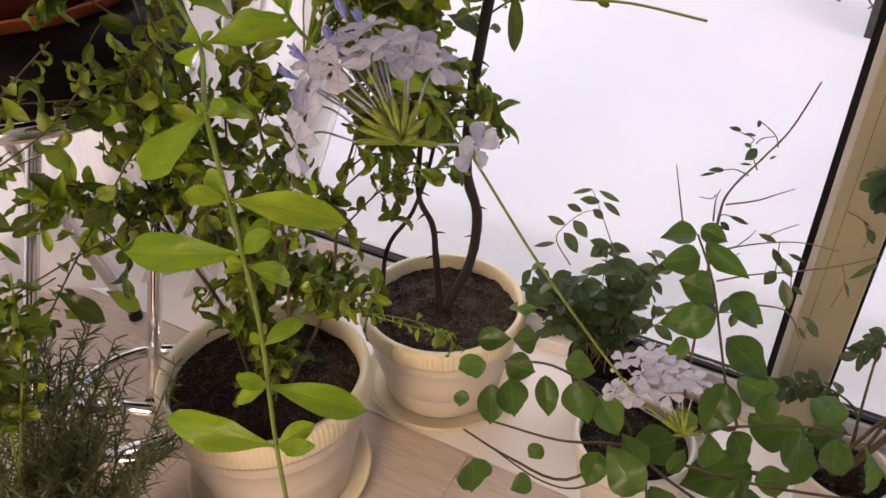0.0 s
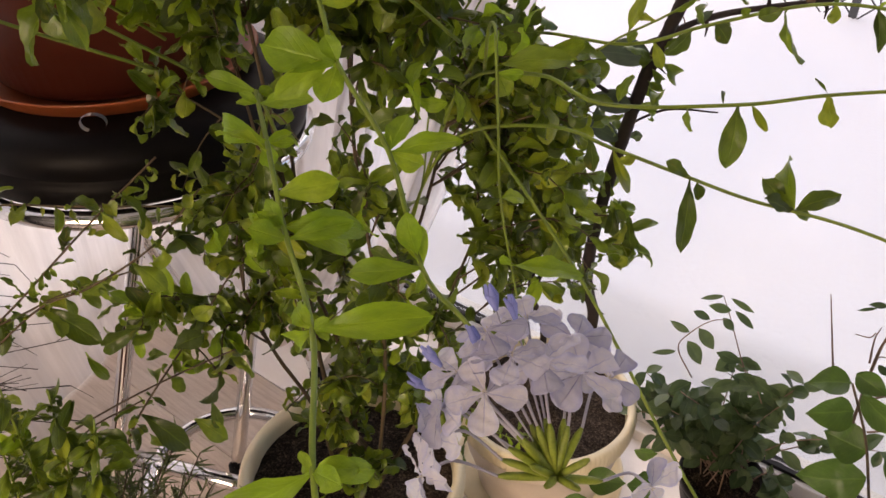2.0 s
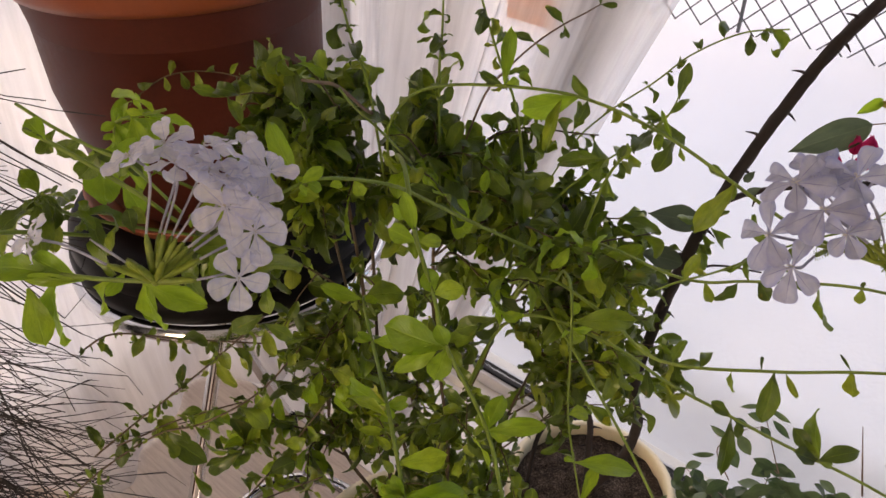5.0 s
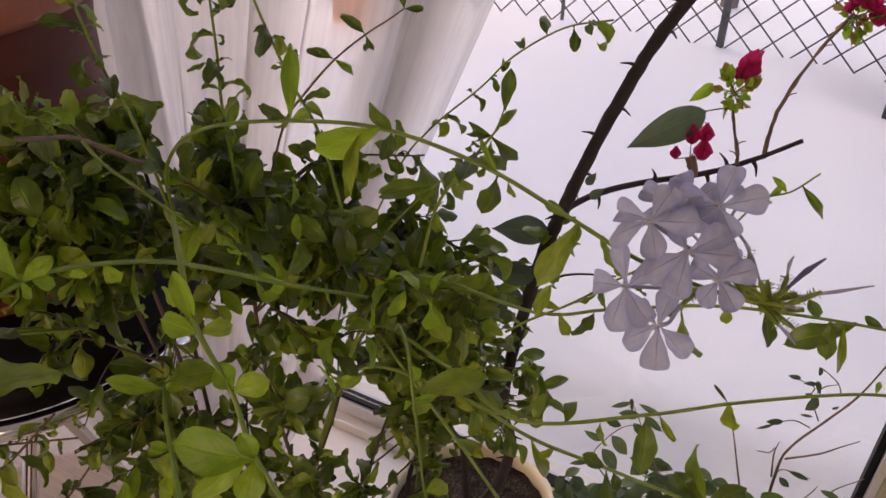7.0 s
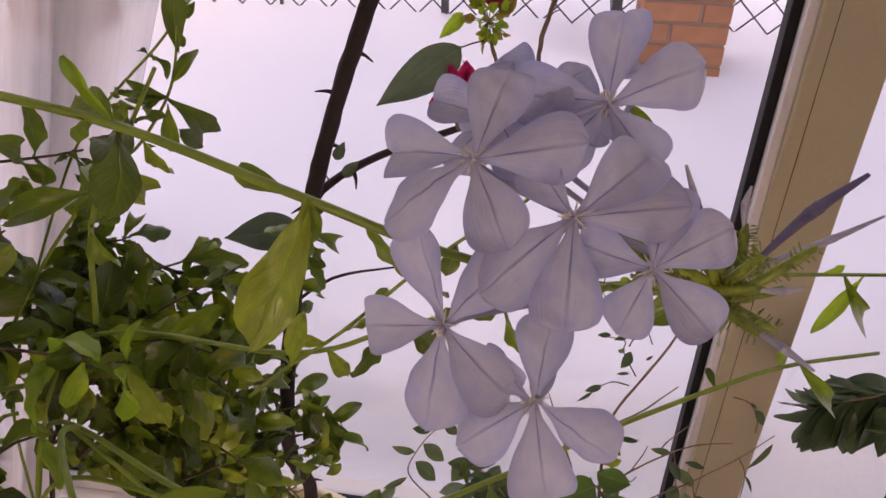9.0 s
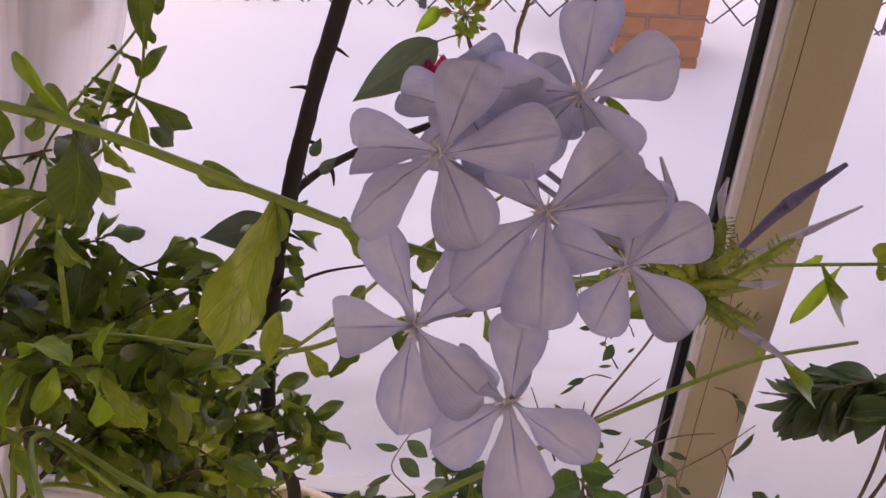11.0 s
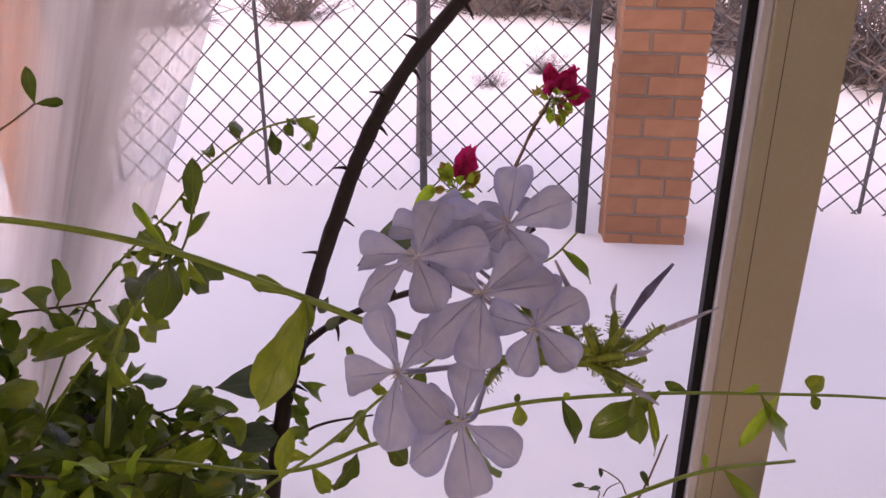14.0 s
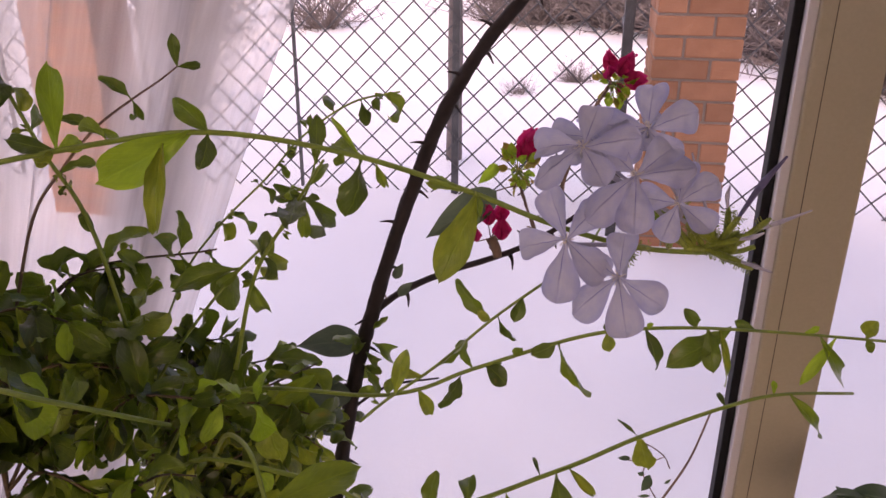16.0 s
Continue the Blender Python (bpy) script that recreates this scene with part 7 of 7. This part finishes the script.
round_rows((
    ((0.135, 0.863, 0.412), (0.103, 0.848, 0.42), (0.05, -0.97, 0.77), 1.63),
    ((0.225, 0.818, 0.344), (0.253, 0.782, 0.3), (-0.07, -0.75, 0.61), 1.24),
    ((0.144, 0.779, 0.281), (0.124, 0.768, 0.266), (-0.54, -0.62, 0.79), 1.41),
    ((0.224, 0.767, 0.282), (0.205, 0.731, 0.253), (-0.26, -0.69, 0.78), 1.38),
    ((0.125, 0.734, 0.261), (0.096, 0.72, 0.264), (-0.28, -0.81, 0.86), 1.52),))

# --- small dark-leaved bush and dry twigs by the glass
darkp = thing("dark_leaved_bush", "small bush of dark glossy oval leaves by the window", "potted plant")
rd = random.Random(77)
for k_ in range(30):
    tip_ = Vector((0.285, 1.19, 0.26)) + Vector((rd.gauss(0, 0.098), rd.gauss(0, 0.03), rd.gauss(0, 0.075)))
    tip_.z = max(tip_.z, 0.13)
    tip_.y = min(tip_.y, 1.20 - 0.45 * (tip_.x - 0.31))
    foot_ = Vector((POT_D[0] + rd.gauss(0, 0.02), POT_D[1] + rd.gauss(0, 0.015), 0.105))
    ps_ = stem(darkp, [foot_, foot_.lerp(tip_, 0.5) + UP * 0.04, tip_], 0.0015, 0.0007, TWIG, "twig", 5, 4)
    for j_ in range(3, len(ps_)):
        for q_ in (0, 1):
            d_ = scatter_dir(rd, (1 if q_ else -1, -0.2, 0.1), 0.5)
            L_ = rd.uniform(0.026, 0.048)
            place("leaf", rd.choice(dark_leaves), aim(ps_[j_], d_, scatter_dir(rd, (0, -0.4, 0.9), 0.35), L_, L_ * rd.uniform(0.95, 1.2)), darkp)
DARK_SHOOTS = ([(0.324, 1.17, 0.321), (0.306, 1.196, 0.359), (0.287, 1.229, 0.405), (0.273, 1.249, 0.435)], [(0.233, 1.17, 0.321), (0.207, 1.196, 0.359), (0.223, 1.211, 0.38), (0.254, 1.224, 0.399), (0.28, 1.227, 0.404)], [(0.347, 1.152, 0.295), (0.331, 1.173, 0.325), (0.306, 1.187, 0.346)])
DARK_LEAVES = (
    ((0.273, 1.249, 0.435), (0.237, 1.24, 0.433), 0.43),
    ((0.285, 1.247, 0.433), (0.323, 1.23, 0.419), 0.42),
    ((0.287, 1.236, 0.416), (0.251, 1.234, 0.424), 0.78),
    ((0.293, 1.236, 0.416), (0.323, 1.216, 0.398), 0.59),
    ((0.275, 1.229, 0.405), (0.292, 1.213, 0.393), 1.05),
    ((0.223, 1.212, 0.382), (0.191, 1.215, 0.397), 0.70),
    ((0.238, 1.217, 0.388), (0.263, 1.194, 0.366), 1.01),
    ((0.254, 1.226, 0.402), (0.226, 1.228, 0.415), 0.81),
    ((0.221, 1.204, 0.37), (0.249, 1.179, 0.344), 0.97),
    ((0.308, 1.188, 0.348), (0.268, 1.191, 0.362), 0.82),
    ((0.312, 1.191, 0.351), (0.341, 1.179, 0.344), 0.83),
    ((0.204, 1.193, 0.355), (0.166, 1.185, 0.353), 0.43),
    ((0.321, 1.177, 0.331), (0.358, 1.158, 0.314), 0.89),
    ((0.355, 1.17, 0.321), (0.368, 1.144, 0.294), 1.20),
    ((0.306, 1.17, 0.321), (0.263, 1.155, 0.311), 0.83),
    ((0.337, 1.17, 0.321), (0.309, 1.174, 0.337), 0.86),
)
for pts_ in DARK_SHOOTS:
    stem(darkp, pts_, 0.0013, 0.0007, TWIG, "twig", 5, 4)
for b_, t_, w_ in DARK_LEAVES:
    v_ = Vector(t_) - Vector(b_)
    place("leaf", rd.choice(dark_leaves), aim(b_, v_, scatter_dir(rd, (-0.1, -0.75, 0.65), 0.2), v_.length, v_.length * w_), darkp)
dry = thing("dry_twig_plant", "nearly bare twiggy plant with a few small leaves", "potted plant")
TWIG_LINES = (
    [(0.375, 1.031, 0.492), (0.369, 1.061, 0.536), (0.364, 1.089, 0.575)],
    [(0.421, 1.037, 0.502), (0.425, 1.056, 0.528), (0.433, 1.066, 0.543)],
    [(0.441, 1.052, 0.523), (0.49, 1.056, 0.528), (0.525, 1.062, 0.537), (0.55, 1.066, 0.543)],
    [(0.409, 1.005, 0.455), (0.446, 1.013, 0.467), (0.507, 1.018, 0.474), (0.56, 1.018, 0.474), (0.617, 1.011, 0.463)],
    [(0.426, 0.984, 0.425), (0.481, 0.99, 0.433), (0.543, 0.992, 0.437), (0.622, 0.998, 0.445), (0.685, 1.006, 0.457)],
    [(0.485, 0.963, 0.395), (0.529, 0.959, 0.389), (0.547, 0.948, 0.373), (0.556, 0.932, 0.35)],
    [(0.506, 1.018, 0.473), (0.512, 1.026, 0.485), (0.556, 1.035, 0.498)],
    [(0.455, 1.014, 0.468), (0.477, 1.023, 0.481), (0.488, 1.029, 0.49)],
    [(0.525, 1.018, 0.474), (0.52, 0.998, 0.445), (0.514, 0.982, 0.422)],
    [(0.477, 1.077, 0.56), (0.455, 1.084, 0.568), (0.428, 1.082, 0.566)],
    [(0.49, 1.083, 0.567), (0.479, 1.103, 0.596), (0.483, 1.111, 0.608), (0.451, 1.12, 0.62)],
    [(0.523, 1.103, 0.596), (0.518, 1.114, 0.612), (0.494, 1.127, 0.63), (0.492, 1.122, 0.623)],
    [(0.488, 1.106, 0.601), (0.499, 1.111, 0.608), (0.518, 1.113, 0.61)],
    [(0.428, 1.041, 0.507), (0.441, 1.043, 0.51), (0.477, 1.035, 0.499)],
    [(0.426, 1.061, 0.536), (0.418, 1.057, 0.531), (0.4, 1.059, 0.533)],
    [(0.446, 1.013, 0.467), (0.453, 1.007, 0.458), (0.463, 1.009, 0.461)],
    [(0.543, 0.992, 0.437), (0.541, 0.973, 0.409), (0.529, 0.96, 0.391)],
    [(0.622, 0.998, 0.445), (0.626, 0.983, 0.424), (0.604, 0.96, 0.391)],
    [(0.631, 1.046, 0.514), (0.655, 1.037, 0.502), (0.662, 1.023, 0.481), (0.655, 1.013, 0.467)],
)
TWIG_LEAVES = (
    ((0.49, 1.102, 0.594), (0.472, 1.087, 0.584), 1.19),
    ((0.439, 1.083, 0.567), (0.414, 1.078, 0.571), 0.62),
    ((0.425, 1.08, 0.564), (0.398, 1.073, 0.563), 0.31),
    ((0.446, 1.042, 0.508), (0.475, 1.03, 0.502), 0.42),
    ((0.433, 1.037, 0.501), (0.444, 1.024, 0.493), 1.01),
    ((0.465, 1.118, 0.618), (0.447, 1.116, 0.625), 0.66),
    ((0.488, 1.113, 0.611), (0.468, 1.11, 0.617), 0.61),
    ((0.481, 1.104, 0.597), (0.468, 1.101, 0.604), 0.82),
    ((0.494, 1.127, 0.63), (0.49, 1.116, 0.626), 1.05),
    ((0.538, 1.008, 0.46), (0.563, 0.995, 0.452), 0.56),
    ((0.514, 1.013, 0.467), (0.524, 0.992, 0.447), 0.92),
    ((0.525, 1.006, 0.456), (0.542, 0.982, 0.433), 0.75),
    ((0.518, 0.993, 0.438), (0.5, 0.977, 0.426), 1.26),
    ((0.529, 0.985, 0.427), (0.536, 0.954, 0.393), 0.79),
    ((0.543, 0.98, 0.42), (0.559, 0.967, 0.411), 0.64),
    ((0.492, 1.026, 0.485), (0.519, 1.014, 0.479), 0.54),
    ((0.558, 0.953, 0.38), (0.586, 0.936, 0.367), 0.43),
    ((0.567, 0.946, 0.37), (0.587, 0.93, 0.358), 1.05),
    ((0.554, 0.943, 0.366), (0.563, 0.927, 0.354), 0.56),
    ((0.662, 1.031, 0.492), (0.671, 1.012, 0.476), 0.98),
    ((0.68, 1.0, 0.448), (0.635, 0.982, 0.433), 0.36),
    ((0.655, 1.037, 0.502), (0.663, 1.027, 0.498), 0.69),
    ((0.463, 1.089, 0.575), (0.479, 1.082, 0.577), 0.44),
    ((0.509, 1.093, 0.581), (0.517, 1.09, 0.588), 0.67),
    ((0.626, 0.983, 0.424), (0.632, 0.963, 0.406), 0.40),
)
stem(dry, [(0.42, 0.98, 0.12), (0.43, 1.03, 0.36), (0.434, 1.05, 0.49), (0.44, 1.05, 0.547), (0.479, 1.05, 0.606), (0.509, 1.05, 0.653), (0.534, 1.05, 0.727)], 0.0026, 0.0013, TWIG, "twig", 6, 5, 0.15, rd)
for i_, pts_ in enumerate(TWIG_LINES):
    stem(dry, pts_, 0.0017 if i_ < 6 else 0.0011, 0.0007, TWIG, "twig", 5, 5, 0.2, rd)
for b_, t_, w_ in TWIG_LEAVES:
    v_ = Vector(t_) - Vector(b_)
    place("leaf", rd.choice(dark_leaves), aim(b_, v_, scatter_dir(rd, (-0.1, -0.75, 0.65), 0.25), v_.length, v_.length * w_), dry)
flower_pot("flower_pot", 0.43, 1.0, 0.0, 0.06, 0.12, "small pale flower pot by the window", POT_BODY, POT_BODY, SOIL)

# --- feather-leaved plant beside the window post
feather = thing("feather_leaved_plant", "tall plant with feathered dark green leaves by the window post", "potted plant")
flower_pot("flower_pot", 0.66, 0.86, 0.0, 0.075, 0.14, "small pale flower pot beside the window post", POT_BODY, POT_BODY, SOIL)
FRONDS = (([(0.66, 0.86, 0.13), (0.67, 0.90, 0.22), (0.62, 0.95, 0.237), (0.56, 0.95, 0.224)], 0.032), ([(0.66, 0.86, 0.13), (0.68, 0.92, 0.30), (0.70, 0.95, 0.34), (0.67, 0.95, 0.30)], 0.030),
          ([(0.67, 0.86, 0.13), (0.71, 0.85, 0.45), (0.69, 0.85, 0.64), (0.655, 0.855, 0.694), (0.615, 0.865, 0.694), (0.58, 0.885, 0.674)], 0.068), ([(0.67, 0.86, 0.13), (0.72, 0.84, 0.5), (0.71, 0.83, 0.68), (0.67, 0.815, 0.722), (0.625, 0.81, 0.705)], 0.064), ([(0.66, 0.86, 0.13), (0.74, 0.86, 0.4), (0.76, 0.84, 0.62), (0.72, 0.82, 0.70)], 0.05))
for pts_, L_ in FRONDS:
    ps_ = stem(feather, pts_, 0.0026, 0.0012, BROWN_STEM, "stem", 6, 6)
    for j_ in range(int(len(ps_) * (0.5 if L_ < 0.04 else 0.62)), len(ps_)):
        tang_ = (ps_[j_] - ps_[j_ - 1]).normalized()
        for sgn_ in (-1, 1):
            d_ = tang_.cross(Vector((0.0, -0.5, 0.85))).normalized() * sgn_ * 0.5 + tang_ * 0.3 - UP * (0.2 if L_ < 0.04 else 0.8)
            place("leaf", rd.choice(dark_leaves), aim(ps_[j_], scatter_dir(rd, d_, 0.22), scatter_dir(rd, (0, -0.8, 0.4), 0.3), L_ * rd.uniform(0.8, 1.1)), feather)
ps_ = stem(feather, [(0.66, 0.86, 0.13), (0.70, 0.86, 0.20), (0.74, 0.86, 0.29), (0.80, 0.88, 0.36)], 0.006, 0.004, BROWN_STEM, "branch", 7, 5)
stem(roundp, [(0.33, 0.89, 0.14), (0.44, 0.87, 0.125), (0.568, 0.85, 0.131), (0.63, 0.85, 0.172), (0.681, 0.85, 0.263)], 0.0042, 0.0034, BROWN_STEM, "branch", 7, 5)
stem(roundp, [(0.30, 0.88, 0.15), (0.22, 0.80, 0.165), (0.15, 0.79, 0.19), (0.06, 0.82, 0.245)], 0.002, 0.0012, BROWN_STEM, "branch", 6, 5)

# --- needle-leaved herb and a wiry plant beside the stool
herb = thing("needle_leaved_herb", "needle-leaved grey-green herb in a clay pot", "potted plant")
flower_pot("flower_pot", -0.52, 0.60, 0.0, 0.11, 0.20, "brown clay flower pot with a needle-leaved herb", TERRACOTTA, TERRACOTTA, SOIL)
rh = random.Random(4)
its = []
for k_ in range(64):
    tip_ = Vector((-0.47 + rh.gauss(0, 0.07), 0.66 + rh.gauss(0, 0.06), rh.uniform(0.30, 0.56)))
    foot_ = Vector((-0.52 + rh.gauss(0, 0.03), 0.60 + rh.gauss(0, 0.03), 0.17))
    ps_ = stem(herb, [foot_, foot_.lerp(tip_, 0.5) + UP * 0.03, tip_], 0.0016, 0.0008, BROWN_STEM, "stem", 5, 7)
    for j_ in range(4, len(ps_)):
        for q_ in range(10):
            d_ = scatter_dir(rh, (tip_ - foot_).normalized() * 0.6, 0.6)
            its.append((needle_blades[0], aim(ps_[j_].lerp(ps_[j_ - 1], rh.random()), d_, scatter_dir(rh, UP, 0.8), rh.uniform(0.016, 0.030))))
joined("needle_foliage", its, herb, NEEDLE, "narrow grey-green needles")
wiry = thing("wiry_plant", "wiry plant of thin dark arching strands", "potted plant")
flower_pot("flower_pot", -0.98, 0.66, 0.0, 0.11, 0.26, "dark brown flower pot with a wiry plant", TERRACOTTA, TERRACOTTA, SOIL)
rw = random.Random(6)
for k_ in range(150):
    bm_ = bmesh.new()
    foot_ = Vector((-0.98 + rw.gauss(0, 0.03), 0.66 + rw.gauss(0, 0.03), 0.22))
    tip_ = Vector((rw.uniform(-0.86, -0.66), 0.80 + rw.gauss(0, 0.07), rw.uniform(0.36, 0.74)))
    ps_ = spline([foot_, Vector((-0.97 + rw.gauss(0, 0.03), 0.70, 0.50 + rw.gauss(0, 0.08))), Vector((-0.87, 0.77 + rw.gauss(0, 0.03), tip_.z + 0.07)), tip_], 5)
    tube(bm_, ps_, 0.0014, 0.0007, 4, cap=False)
    for j_ in range(3):
        b_ = ps_[rw.randrange(6, len(ps_))]
        d_ = scatter_dir(rw, (1, 0, -0.1), 0.4)
        tube(bm_, [b_, b_ + d_ * rw.uniform(0.02, 0.06)], 0.0006, 0.0004, 3, cap=False)
    part("strand", bm_, DARK_WIRE, wiry)
for k_ in range(110):
    bm_ = bmesh.new()
    foot_ = Vector((-0.98, 0.66, 0.22))
    if k_ % 3:
        tip_ = Vector((rw.uniform(-0.76, -0.57), 0.80 + rw.gauss(0, 0.05), rw.uniform(0.93, 1.13)))
        ps_ = spline([foot_, Vector((-1.0, 0.70, 0.62)), Vector((-0.88 + rw.gauss(0, 0.04), 0.77 + rw.gauss(0, 0.03), tip_.z + 0.05 + rw.gauss(0, 0.05))), tip_ - Vector((rw.uniform(0, 0.1), 0, rw.uniform(0, 0.12)))], 6)
    else:
        tip_ = Vector((rw.uniform(-0.95, -0.80), 0.82 + rw.gauss(0, 0.05), rw.uniform(0.80, 1.1)))
        ps_ = spline([foot_, Vector((-0.99, 0.70, 0.6)), tip_], 7)
    tube(bm_, ps_, 0.0014, 0.0007, 4, cap=False)
    for j_ in range(3):
        b_ = ps_[rw.randrange(len(ps_) // 2, len(ps_))]
        tube(bm_, [b_, b_ + scatter_dir(rw, (1, 0, -0.2), 0.5) * rw.uniform(0.02, 0.05)], 0.0006, 0.0004, 3, cap=False)
    part("strand", bm_, DARK_WIRE, wiry)
